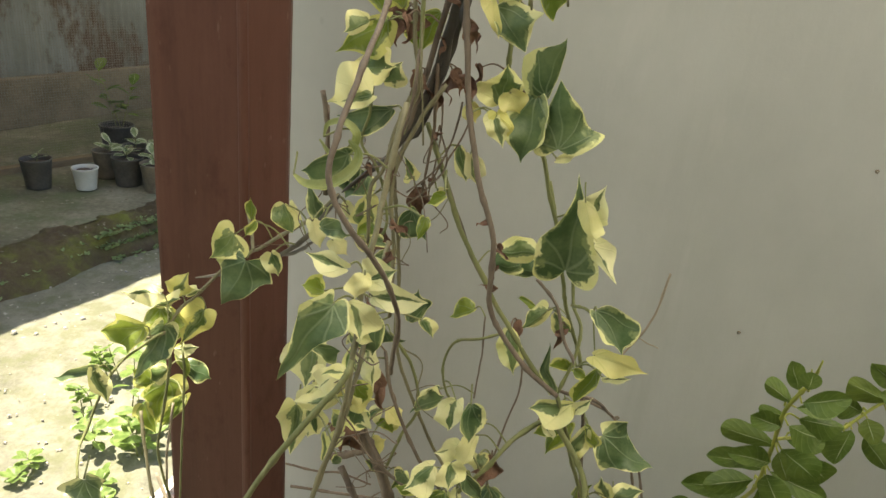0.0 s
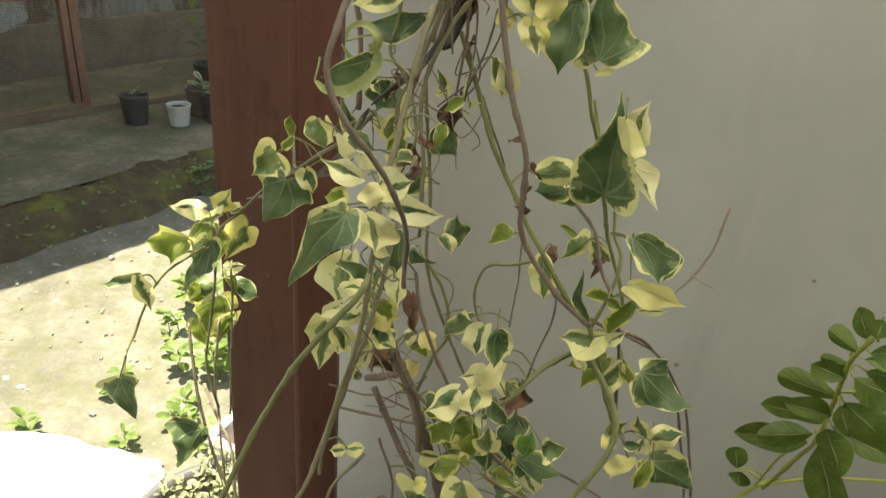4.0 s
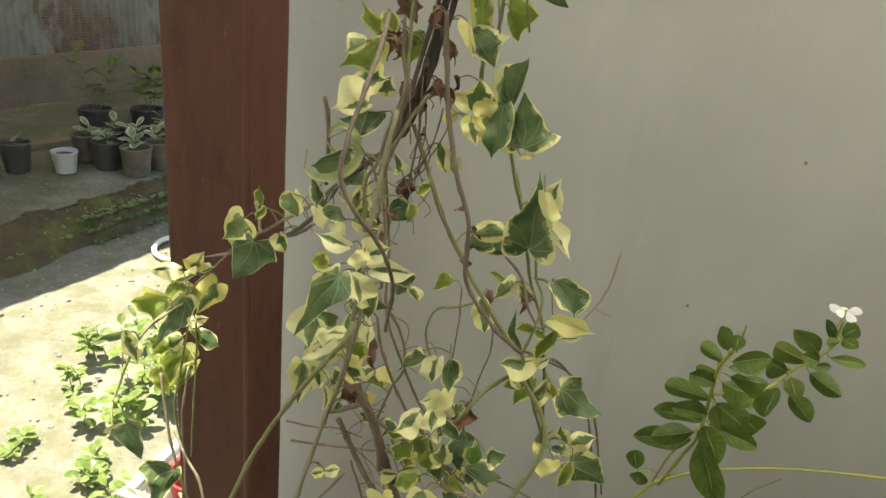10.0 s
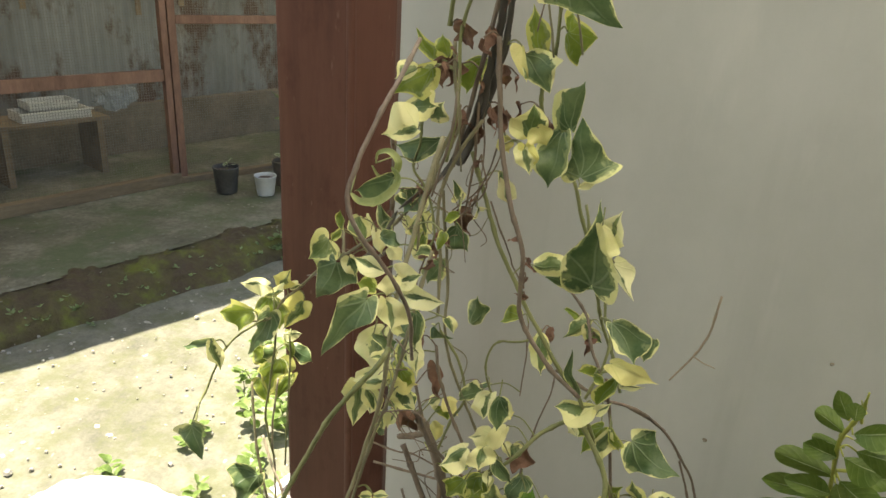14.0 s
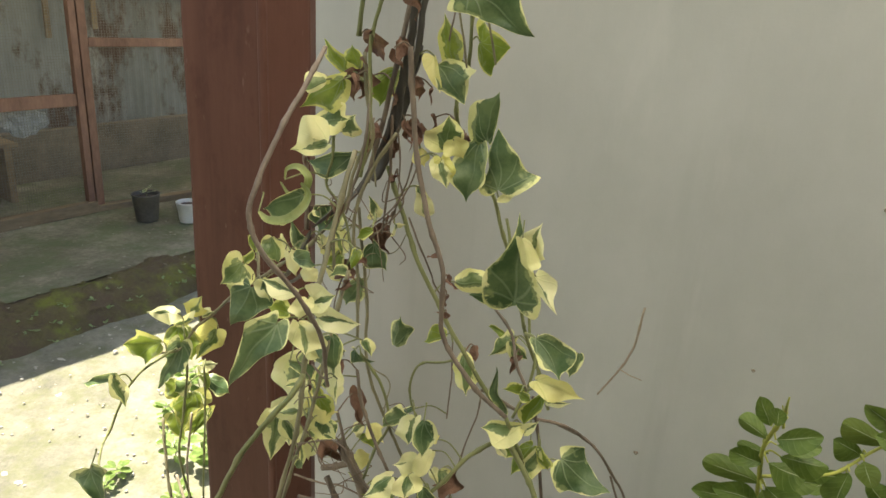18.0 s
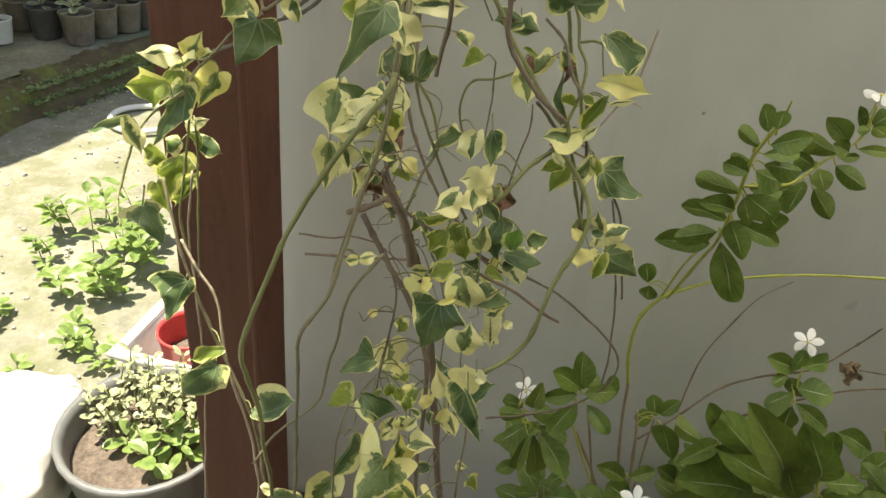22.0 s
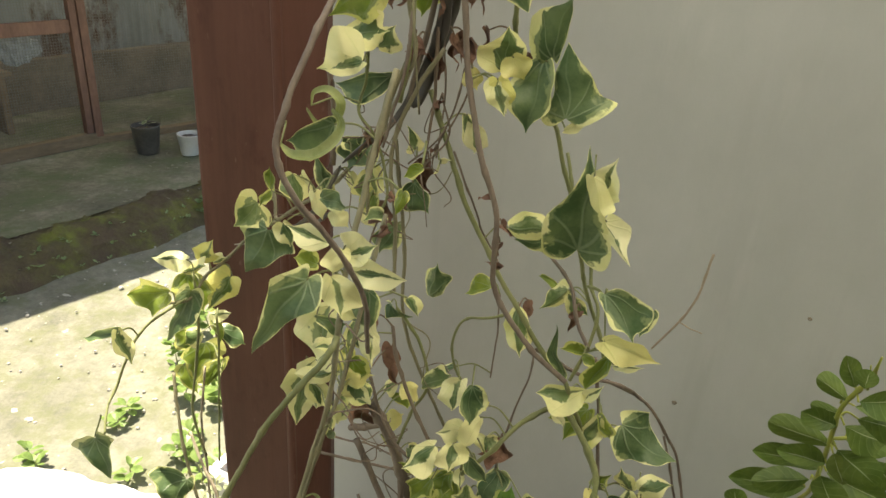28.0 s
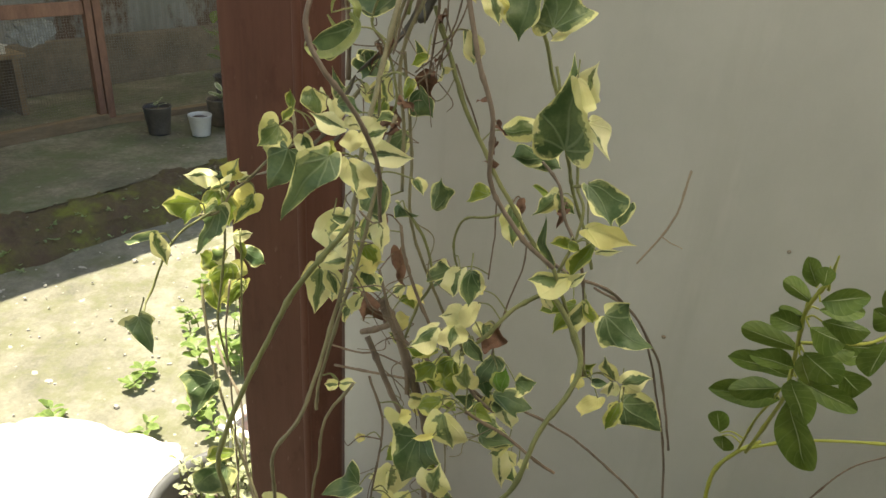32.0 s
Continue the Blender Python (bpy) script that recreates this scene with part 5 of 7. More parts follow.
ivy_leaf((-0.043, 0.572, 1.713), (-0.059, 0.563, 1.742), (0.60, 0.22), (0.07, 0.45), "lime", "arrow")
ivy_leaf((-0.051, 0.545, 1.709), (-0.069, 0.534, 1.699), (0.72, 0.23), (0.48, 0.54), "core", "heart")
ivy_leaf((-0.037, 0.547, 1.710), (-0.076, 0.547, 1.684), (0.38, 0.45), (0.33, 0.20), "lime", "heart")
ivy_leaf((-0.062, 0.548, 1.672), (-0.028, 0.544, 1.676), (0.70, 0.42), (0.54, 0.34), "mixed", "heart")
ivy_leaf((-0.038, 0.550, 1.664), (-0.023, 0.546, 1.681), (0.53, 0.34), (0.49, 0.59), "core", "heart")
ivy_leaf((-0.044, 0.530, 1.657), (-0.078, 0.528, 1.647), (0.37, 0.19), (0.42, 0.80), "core", "heart")
ivy_leaf((-0.031, 0.568, 1.641), (-0.077, 0.565, 1.632), (0.60, 0.39), (0.29, 0.09), "green", "heart")
ivy_leaf((-0.056, 0.496, 1.618), (-0.092, 0.494, 1.602), (0.61, 0.44), (0.16, 0.14), "green", "heart")
ivy_leaf((-0.055, 0.580, 1.582), (-0.072, 0.579, 1.572), (0.67, 0.56), (0.57, 0.49), "green", "heart")
ivy_leaf((-0.045, 0.575, 1.561), (-0.050, 0.569, 1.534), (0.50, 0.41), (0.76, 0.50), "mixed", "heart")
ivy_leaf((0.001, 0.590, 1.715), (-0.014, 0.589, 1.683), (0.42, 0.28), (0.65, 0.54), "lime", "heart")
ivy_leaf((-0.027, 0.566, 1.719), (-0.035, 0.564, 1.739), (0.68, 0.44), (0.43, 0.31), "lime", "heart")
ivy_leaf((-0.252, 0.452, 1.340), (-0.234, 0.439, 1.308), (0.17, 0.35), (-0.00, 0.48), "green", "lobed")
ivy_leaf((-0.317, 0.724, 1.218), (-0.310, 0.730, 1.171), (0.39, 0.24), (0.18, 0.34), "lime", "heart")
ivy_leaf((-0.278, 0.740, 1.218), (-0.300, 0.730, 1.178), (0.21, 0.18), (0.58, 0.29), "lime", "heart")
ivy_leaf((-0.262, 0.600, 1.158), (-0.282, 0.580, 1.111), (0.23, 0.27), (0.30, 0.77), "green", "lobed")
ivy_leaf((-0.223, 0.536, 1.080), (-0.265, 0.534, 1.035), (0.29, 0.47), (0.36, 0.23), "green", "heart")
ivy_leaf((-0.216, 0.545, 1.096), (-0.255, 0.546, 1.077), (0.50, 0.20), (0.54, 0.20), "lime", "heart")
ivy_leaf((-0.184, 0.536, 0.997), (-0.128, 0.517, 1.037), (0.64, 0.40), (0.54, 0.18), "green", "heart")
ivy_leaf((0.045, 0.484, 1.250), (0.056, 0.484, 1.208), (0.64, 0.44), (0.26, 0.52), "core", "heart")
ivy_leaf((0.045, 0.436, 1.192), (0.051, 0.438, 1.230), (0.34, 0.49), (0.50, 0.47), "core", "heart")
ivy_leaf((0.020, 0.476, 1.225), (0.009, 0.469, 1.168), (0.19, 0.62), (-0.26, 0.70), "green", "lobed")
ivy_leaf((0.028, 0.412, 1.155), (0.013, 0.399, 1.211), (0.74, 0.24), (0.23, 0.23), "pure", "heart")
ivy_leaf((0.051, 0.408, 1.162), (0.044, 0.412, 1.199), (0.74, 0.43), (0.54, 0.46), "pure", "heart")
ivy_leaf((0.043, 0.372, 1.198), (0.063, 0.369, 1.131), (0.50, 0.08), (-0.01, 0.31), "green", "heart")
ivy_leaf((0.061, 0.423, 1.131), (0.084, 0.421, 1.164), (0.77, 0.50), (0.30, 0.11), "green", "heart")
ivy_leaf((-0.041, 0.484, 1.137), (-0.078, 0.469, 1.132), (0.29, 0.32), (0.07, 0.66), "green", "lobed")
ivy_leaf((-0.021, 0.556, 1.102), (-0.021, 0.550, 1.057), (0.41, 0.66), (0.40, 0.41), "cream", "heart")
ivy_leaf((-0.062, 0.528, 1.027), (-0.094, 0.515, 1.032), (0.42, 0.10), (0.12, 0.83), "lime", "heart")
ivy_leaf((-0.052, 0.464, 1.101), (-0.011, 0.466, 1.081), (0.44, 0.11), (0.38, 0.63), "green", "heart")
ivy_leaf((-0.003, 0.411, 1.107), (-0.016, 0.410, 1.129), (0.80, 0.45), (0.22, 0.30), "mixed", "heart")
ivy_leaf((-0.020, 0.380, 1.097), (-0.018, 0.370, 1.151), (0.27, 0.26), (0.32, 0.33), "ycore", "heart")
ivy_leaf((-0.004, 0.396, 1.101), (0.023, 0.385, 1.108), (0.15, 0.69), (0.25, 0.53), "core", "lobed")
ivy_leaf((-0.033, 0.368, 1.108), (-0.061, 0.357, 1.039), (-0.00, 0.46), (-0.19, 0.38), "mixed", "lobed")
ivy_leaf((-0.084, 0.448, 0.993), (-0.104, 0.449, 0.924), (0.09, 0.24), (0.15, 0.31), "mixed", "heart")
ivy_leaf((-0.159, 0.508, 0.869), (-0.123, 0.512, 0.825), (0.34, 0.39), (0.51, 0.27), "green", "heart")
ivy_leaf((0.023, 0.425, 0.981), (0.052, 0.418, 0.959), (-0.10, 0.32), (0.27, 0.71), "mixed", "lobed")
ivy_leaf((-0.006, 0.437, 0.949), (-0.001, 0.438, 0.894), (0.52, 0.33), (0.37, 0.25), "mixed", "heart")
ivy_leaf((-0.001, 0.429, 0.977), (-0.026, 0.417, 0.968), (0.55, 0.18), (0.43, 0.35), "lime", "heart")
ivy_leaf((-0.004, 0.465, 0.957), (0.025, 0.444, 0.934), (0.38, 0.22), (0.52, 0.23), "ycore", "heart")
ivy_leaf((-0.043, 0.412, 0.984), (-0.059, 0.415, 0.925), (0.49, 0.10), (0.45, 0.15), "cream", "heart")
ivy_leaf((0.051, 0.548, 0.882), (0.025, 0.548, 0.884), (0.48, 0.39), (0.55, 0.27), "green", "heart")
ivy_leaf((0.012, 0.480, 1.247), (-0.000, 0.475, 1.242), (0.63, 0.49), (0.37, 0.57), "butter", "heart")
ivy_leaf((0.049, 0.525, 1.286), (0.051, 0.515, 1.251), (0.48, 0.20), (0.48, 0.48), "lime", "heart")
ivy_leaf((0.123, 0.636, 1.067), (0.131, 0.623, 1.040), (0.82, 0.23), (0.52, 0.51), "mixed", "heart")
ivy_leaf((0.114, 0.602, 1.107), (0.131, 0.600, 1.091), (0.47, 0.41), (0.57, 0.46), "core", "heart")
ivy_leaf((0.132, 0.600, 1.100), (0.146, 0.601, 1.090), (0.58, 0.37), (0.44, 0.40), "cream", "heart")
ivy_leaf((0.115, 0.555, 1.165), (0.096, 0.554, 1.144), (0.58, 0.29), (0.50, 0.29), "mixed", "heart")
ivy_leaf((0.080, 0.560, 1.164), (0.122, 0.545, 1.171), (0.29, 0.67), (0.47, 0.26), "green", "lobed")
ivy_leaf((0.027, 0.390, 1.157), (0.025, 0.390, 1.137), (0.44, 0.32), (0.62, 0.39), "butter", "heart")
ivy_leaf((-0.003, 0.459, 1.103), (0.010, 0.458, 1.115), (0.56, 0.47), (0.43, 0.46), "lime", "heart")
ivy_leaf((-0.005, 0.434, 1.128), (-0.007, 0.432, 1.108), (0.42, 0.35), (0.41, 0.33), "lime", "heart")
ivy_leaf((0.000, 0.489, 1.109), (-0.012, 0.488, 1.104), (0.52, 0.52), (0.36, 0.48), "lime", "heart")
ivy_leaf((-0.159, 0.496, 0.903), (-0.174, 0.494, 0.914), (0.31, 0.42), (0.60, 0.38), "cream", "heart")
ivy_leaf((-0.064, 0.480, 1.272), (-0.077, 0.475, 1.273), (0.57, 0.48), (0.49, 0.37), "core", "heart")
ivy_leaf((-0.061, 0.480, 1.273), (-0.045, 0.481, 1.276), (0.56, 0.37), (0.48, 0.46), "core", "heart")
ivy_leaf((-0.022, 0.550, 1.099), (-0.033, 0.554, 1.069), (0.59, 0.33), (0.59, 0.46), "cream", "heart")
ivy_leaf((-0.010, 0.508, 1.171), (-0.016, 0.501, 1.161), (0.37, 0.59), (-0.34, 0.55), "lime", "heart")
ivy_leaf((0.103, 0.520, 1.240), (0.116, 0.509, 1.224), (0.63, 0.48), (-0.28, 0.53), "cream", "heart")
ivy_leaf((0.037, 0.473, 1.231), (0.017, 0.464, 1.231), (0.49, 0.18), (0.47, 0.14), "butter", "heart")
ivy_leaf((0.116, 0.512, 1.961), (0.151, 0.508, 1.954), (0.55, 1.03), (0.35, 0.51), "green", "lobed")
ivy_leaf((0.014, 0.508, 1.870), (-0.004, 0.502, 1.884), (0.42, 0.55), (0.42, 0.27), "green", "heart")
curled_leaf("butter", 0.0030, (-0.015, 0.492, 1.869), (-0.007, 0.496, 1.862), (0.005, 0.500, 1.863), (0.015, 0.504, 1.872))
ivy_leaf((0.042, 0.506, 1.859), (0.016, 0.500, 1.891), (0.40, 0.36), (0.49, 0.12), "mixed", "heart")
curled_leaf("butter", 0.0035, (0.019, 0.490, 1.892), (0.017, 0.494, 1.875), (0.022, 0.498, 1.862), (0.035, 0.502, 1.857), (0.042, 0.506, 1.863))
ivy_leaf((0.038, 0.509, 1.851), (0.053, 0.509, 1.879), (0.51, 0.19), (0.45, 0.26), "lime", "heart")
ivy_leaf((0.019, 0.507, 1.878), (0.019, 0.503, 1.894), (0.50, 0.27), (0.24, 0.61), "lime", "heart")
ivy_leaf((0.065, 0.520, 1.798), (0.065, 0.504, 1.845), (0.44, 0.27), (0.62, 0.32), "ycore", "heart")
ivy_leaf((0.083, 0.592, 1.865), (0.080, 0.579, 1.816), (0.26, 0.14), (0.53, 0.23), "green", "heart")
curled_leaf("lime", 0.0055, (0.100, 0.572, 1.883), (0.103, 0.576, 1.867), (0.108, 0.580, 1.850), (0.112, 0.584, 1.833), (0.119, 0.588, 1.816))
curled_leaf("lime", 0.0050, (0.103, 0.570, 1.862), (0.112, 0.574, 1.853), (0.125, 0.578, 1.851))
ivy_leaf((0.085, 0.616, 1.792), (0.098, 0.615, 1.825), (0.29, 0.39), (0.43, 0.06), "lime", "heart")
ivy_leaf((0.043, 0.516, 1.805), (0.007, 0.514, 1.794), (0.51, 0.21), (0.34, 0.48), "green", "heart")
ivy_leaf((0.038, 0.524, 1.830), (0.046, 0.525, 1.780), (0.65, 0.11), (0.54, 0.18), "cream", "heart")
ivy_leaf((0.074, 0.528, 1.790), (0.123, 0.534, 1.758), (0.20, 0.59), (-0.11, 0.38), "green", "lobed")
ivy_leaf((0.028, 0.520, 1.284), (0.011, 0.514, 1.262), (0.39, 0.45), (0.60, 0.53), "lime", "lobed")
ivy_leaf((0.038, 0.510, 1.248), (0.011, 0.509, 1.233), (0.50, 0.40), (0.42, 0.35), "lime", "heart")
ivy_leaf((0.090, 0.530, 1.248), (0.084, 0.520, 1.227), (0.49, 0.30), (0.58, 0.35), "butter", "heart")
ivy_leaf((0.088, 0.550, 1.162), (0.124, 0.554, 1.165), (0.57, 0.52), (0.46, 0.19), "mixed", "lobed")
ivy_leaf((-0.012, 0.500, 1.116), (-0.005, 0.489, 1.099), (0.33, 0.30), (0.38, 0.46), "butter", "heart")
ivy_leaf((0.007, 0.470, 1.105), (-0.009, 0.466, 1.111), (0.42, 0.31), (0.57, 0.31), "butter", "heart")
ivy_leaf((-0.014, 0.480, 1.095), (-0.006, 0.471, 1.084), (0.59, 0.61), (0.36, 0.50), "lime", "heart")
ivy_leaf((-0.021, 0.480, 1.104), (-0.025, 0.471, 1.090), (0.46, 0.45), (0.47, 0.36), "lime", "heart")
ivy_leaf((-0.040, 0.470, 1.096), (-0.030, 0.465, 1.108), (0.56, 0.31), (0.35, 0.30), "lime", "heart")
ivy_leaf((0.024, 0.470, 1.097), (0.017, 0.465, 1.078), (0.39, 0.35), (0.59, 0.41), "butter", "heart")
ivy_leaf((0.031, 0.400, 1.142), (0.045, 0.405, 1.101), (0.66, 0.21), (0.40, 0.20), "core", "heart")
ivy_leaf((-0.008, 0.400, 1.119), (0.001, 0.394, 1.143), (0.58, 0.25), (0.60, 0.21), "cream", "heart")
ivy_leaf((-0.056, 0.420, 1.089), (-0.081, 0.423, 1.022), (0.68, 0.30), (0.63, 0.06), "green", "heart")
ivy_leaf((-0.024, 0.395, 1.123), (-0.035, 0.394, 1.109), (0.45, 0.35), (0.32, 0.29), "cream", "heart")
ivy_leaf((0.056, 0.400, 1.189), (0.066, 0.397, 1.196), (0.49, 0.59), (0.44, 0.60), "cream", "heart")
ivy_leaf((0.030, 0.520, 1.302), (-0.005, 0.514, 1.301), (0.54, 0.21), (0.44, 0.10), "lime", "heart")
ivy_leaf((-0.040, 0.500, 1.191), (-0.051, 0.499, 1.190), (0.57, 0.53), (0.48, 0.35), "butter", "heart")
ivy_leaf((0.087, 0.535, 1.329), (0.075, 0.521, 1.304), (0.33, 0.47), (0.70, 0.32), "dead", "lobed")
ivy_leaf((-0.027, 0.600, 1.370), (-0.017, 0.590, 1.331), (0.47, 0.14), (0.38, 0.24), "dead", "heart")
ivy_leaf((-0.002, 0.575, 1.576), (0.002, 0.573, 1.541), (0.42, 0.25), (0.35, 0.31), "dead", "lobed")
ivy_leaf((-0.067, 0.570, 1.326), (-0.036, 0.570, 1.296), (0.42, 0.31), (0.47, 0.39), "dead", "lobed")
ivy_leaf((-0.040, 0.560, 1.536), (-0.019, 0.550, 1.522), (0.54, 0.27), (0.42, 0.47), "dead", "heart")
ivy_leaf((0.142, 0.565, 1.457), (0.134, 0.561, 1.434), (0.15, 0.18), (0.48, 0.28), "dead", "lobed")
ivy_leaf((0.097, 0.560, 1.461), (0.100, 0.554, 1.447), (0.53, 0.20), (0.49, 0.33), "dead", "heart")
ivy_leaf((-0.042, 0.550, 1.431), (-0.034, 0.549, 1.416), (0.46, 0.43), (0.43, 0.42), "dead", "heart")
ivy_leaf((-0.020, 0.575, 1.749), (-0.005, 0.576, 1.726), (0.48, 0.44), (0.46, 0.54), "dead", "lobed")
ivy_leaf((-0.031, 0.570, 1.720), (-0.034, 0.564, 1.686), (0.42, 0.32), (0.52, 0.29), "dead", "lobed")
ivy_leaf((-0.012, 0.565, 1.670), (-0.014, 0.556, 1.647), (0.37, 0.38), (0.58, 0.29), "dead", "lobed")
ivy_leaf((0.023, 0.570, 1.714), (0.028, 0.571, 1.695), (0.49, 0.28), (0.51, 0.31), "dead", "heart")
ivy_leaf((0.012, 0.565, 1.746), (0.009, 0.558, 1.726), (0.41, 0.41), (0.48, 0.28), "dead", "heart")
ivy_leaf((0.027, 0.560, 1.672), (0.035, 0.552, 1.656), (0.48, 0.31), (0.46, 0.31), "dead", "heart")
curled_leaf("under", 0.0036, (-0.079, 0.505, 1.625), (-0.069, 0.500, 1.616), (-0.055, 0.495, 1.622), (-0.051, 0.495, 1.634), (-0.061, 0.500, 1.641), (-0.073, 0.505, 1.637), (-0.077, 0.510, 1.626))
curled_leaf("under", 0.0050, (-0.056, 0.490, 1.630), (-0.048, 0.485, 1.622), (-0.052, 0.480, 1.611), (-0.067, 0.483, 1.599), (-0.085, 0.490, 1.595), (-0.096, 0.497, 1.599))
ivy_leaf((-0.056, 0.505, 1.429), (-0.075, 0.498, 1.412), (0.65, 0.52), (0.58, 0.43), "cream", "heart")
ivy_leaf((-0.077, 0.510, 1.407), (-0.093, 0.502, 1.395), (0.66, 0.53), (0.51, 0.31), "cream", "heart")
ivy_leaf((-0.083, 0.515, 1.381), (-0.075, 0.519, 1.352), (0.55, 0.46), (0.34, 0.29), "core", "heart")
ivy_leaf((-0.044, 0.500, 1.419), (-0.038, 0.498, 1.394), (0.39, 0.63), (0.31, 0.32), "lime", "heart")
ivy_leaf((-0.028, 0.510, 1.436), (-0.028, 0.502, 1.417), (0.51, 0.33), (0.41, 0.34), "cream", "heart")
ivy_leaf((-0.046, 0.525, 1.427), (-0.037, 0.522, 1.414), (0.70, 0.72), (0.40, 0.29), "green", "heart")
ivy_leaf((-0.055, 0.530, 1.410), (-0.051, 0.525, 1.396), (0.42, 0.45), (0.44, 0.49), "lime", "heart")
ivy_leaf((-0.044, 0.520, 1.471), (-0.031, 0.523, 1.436), (0.63, 0.35), (0.50, 0.49), "green", "lobed")
ivy_leaf((-0.070, 0.530, 1.346), (-0.069, 0.527, 1.313), (0.54, 0.14), (0.59, 0.09), "mixed", "heart")
ivy_leaf((-0.042, 0.505, 1.393), (-0.041, 0.506, 1.373), (0.71, 0.71), (0.63, 0.72), "core", "heart")
ivy_leaf((-0.069, 0.520, 1.417), (-0.083, 0.518, 1.416), (0.48, 0.60), (0.57, 0.48), "pure", "heart")
ivy_leaf((-0.094, 0.525, 1.376), (-0.101, 0.518, 1.329), (0.53, 0.32), (0.17, 0.33), "core", "heart")
ivy_leaf((-0.087, 0.545, 1.427), (-0.062, 0.549, 1.422), (0.31, 0.15), (0.93, 0.54), "green", "heart")
ivy_leaf((-0.054, 0.530, 1.364), (-0.063, 0.531, 1.352), (0.48, 0.67), (0.09, 0.77), "mixed", "heart")
ivy_leaf((-0.054, 0.530, 1.346), (-0.063, 0.530, 1.324), (0.31, 0.19), (0.52, 0.48), "cream", "heart")
ivy_leaf((-0.016, 0.600, 1.314), (-0.009, 0.595, 1.301), (0.53, 0.65), (-0.13, 0.80), "lime", "heart")
ivy_leaf((0.035, 0.600, 1.356), (0.008, 0.591, 1.330), (0.45, 0.04), (0.50, 0.26), "green", "heart")
ivy_leaf((0.006, 0.570, 1.188), (0.018, 0.571, 1.171), (0.57, 0.54), (0.32, 0.44), "butter", "heart")
ivy_leaf((0.028, 0.585, 1.191), (0.051, 0.578, 1.180), (0.65, 0.41), (0.21, 0.34), "lime", "lobed")
ivy_leaf((0.041, 0.580, 1.200), (0.021, 0.582, 1.189), (0.47, 0.43), (0.45, 0.39), "mixed", "heart")
ivy_leaf((0.061, 0.570, 1.203), (0.085, 0.566, 1.198), (0.32, 0.54), (0.77, 0.52), "mixed", "heart")
ivy_leaf((0.084, 0.585, 1.157), (0.116, 0.588, 1.147), (0.43, 0.33), (0.68, 0.30), "green", "lobed")
ivy_leaf((0.105, 0.575, 1.133), (0.119, 0.584, 1.069), (0.48, 0.18), (0.47, 0.15), "cream", "heart")
ivy_leaf((-0.007, 0.550, 1.054), (0.000, 0.546, 1.047), (0.32, 0.87), (0.01, 0.78), "lime", "heart")
ivy_leaf((0.003, 0.550, 1.069), (-0.011, 0.551, 1.048), (0.48, 0.42), (0.70, 0.36), "mixed", "heart")
ivy_leaf((0.016, 0.545, 1.038), (-0.009, 0.547, 1.010), (0.50, 0.30), (0.48, 0.29), "mixed", "heart")
ivy_leaf((0.032, 0.560, 0.997), (0.041, 0.552, 1.027), (0.44, 0.34), (0.49, 0.39), "butter", "heart")
ivy_leaf((0.008, 0.530, 0.981), (0.019, 0.524, 1.007), (0.44, 0.27), (0.52, 0.33), "butter", "heart")
ivy_leaf((0.053, 0.550, 0.980), (0.073, 0.550, 0.945), (0.88, 0.49), (0.51, 0.14), "mixed", "heart")
ivy_leaf((-0.016, 0.535, 0.962), (-0.006, 0.522, 1.014), (0.47, 0.24), (0.64, 0.25), "core", "heart")
ivy_leaf((-0.013, 0.550, 1.138), (0.002, 0.547, 1.124), (0.39, 0.54), (0.22, 0.38), "mixed", "lobed")
# withered leaves
small_leaf((-0.024, 0.560, 1.718), (-0.031, 0.560, 1.688), 0.70, "dead", "lobed")
small_leaf((-0.016, 0.570, 1.713), (-0.016, 0.570, 1.687), 0.50, "dead", "lobed")
small_leaf((-0.008, 0.570, 1.668), (-0.008, 0.570, 1.646), 0.60, "dead", "lobed")
small_leaf((0.024, 0.600, 1.669), (0.015, 0.600, 1.631), 0.60, "dead", "lobed")
small_leaf((0.034, 0.600, 1.703), (0.033, 0.600, 1.680), 0.50, "dead", "lobed")
small_leaf((0.039, 0.600, 1.676), (0.036, 0.600, 1.657), 0.50, "dead", "lobed")
small_leaf((0.093, 0.560, 1.949), (0.093, 0.560, 1.914), 0.40, "dead", "lobed")
small_leaf((0.050, 0.540, 1.866), (0.062, 0.540, 1.847), 0.60, "dead", "lobed")
small_leaf((0.020, 0.550, 1.779), (0.027, 0.550, 1.753), 0.60, "dead", "lobed")
small_leaf((-0.022, 0.540, 1.716), (-0.025, 0.540, 1.697), 0.60, "dead", "lobed")
small_leaf((-0.011, 0.540, 1.753), (-0.005, 0.540, 1.741), 0.80, "dead", "lobed")
small_leaf((-0.012, 0.560, 1.672), (-0.006, 0.560, 1.647), 0.50, "dead", "lobed")
small_leaf((0.017, 0.570, 1.672), (0.025, 0.570, 1.647), 0.50, "dead", "lobed")
small_leaf((0.007, 0.550, 1.740), (0.017, 0.550, 1.716), 0.50, "dead", "lobed")

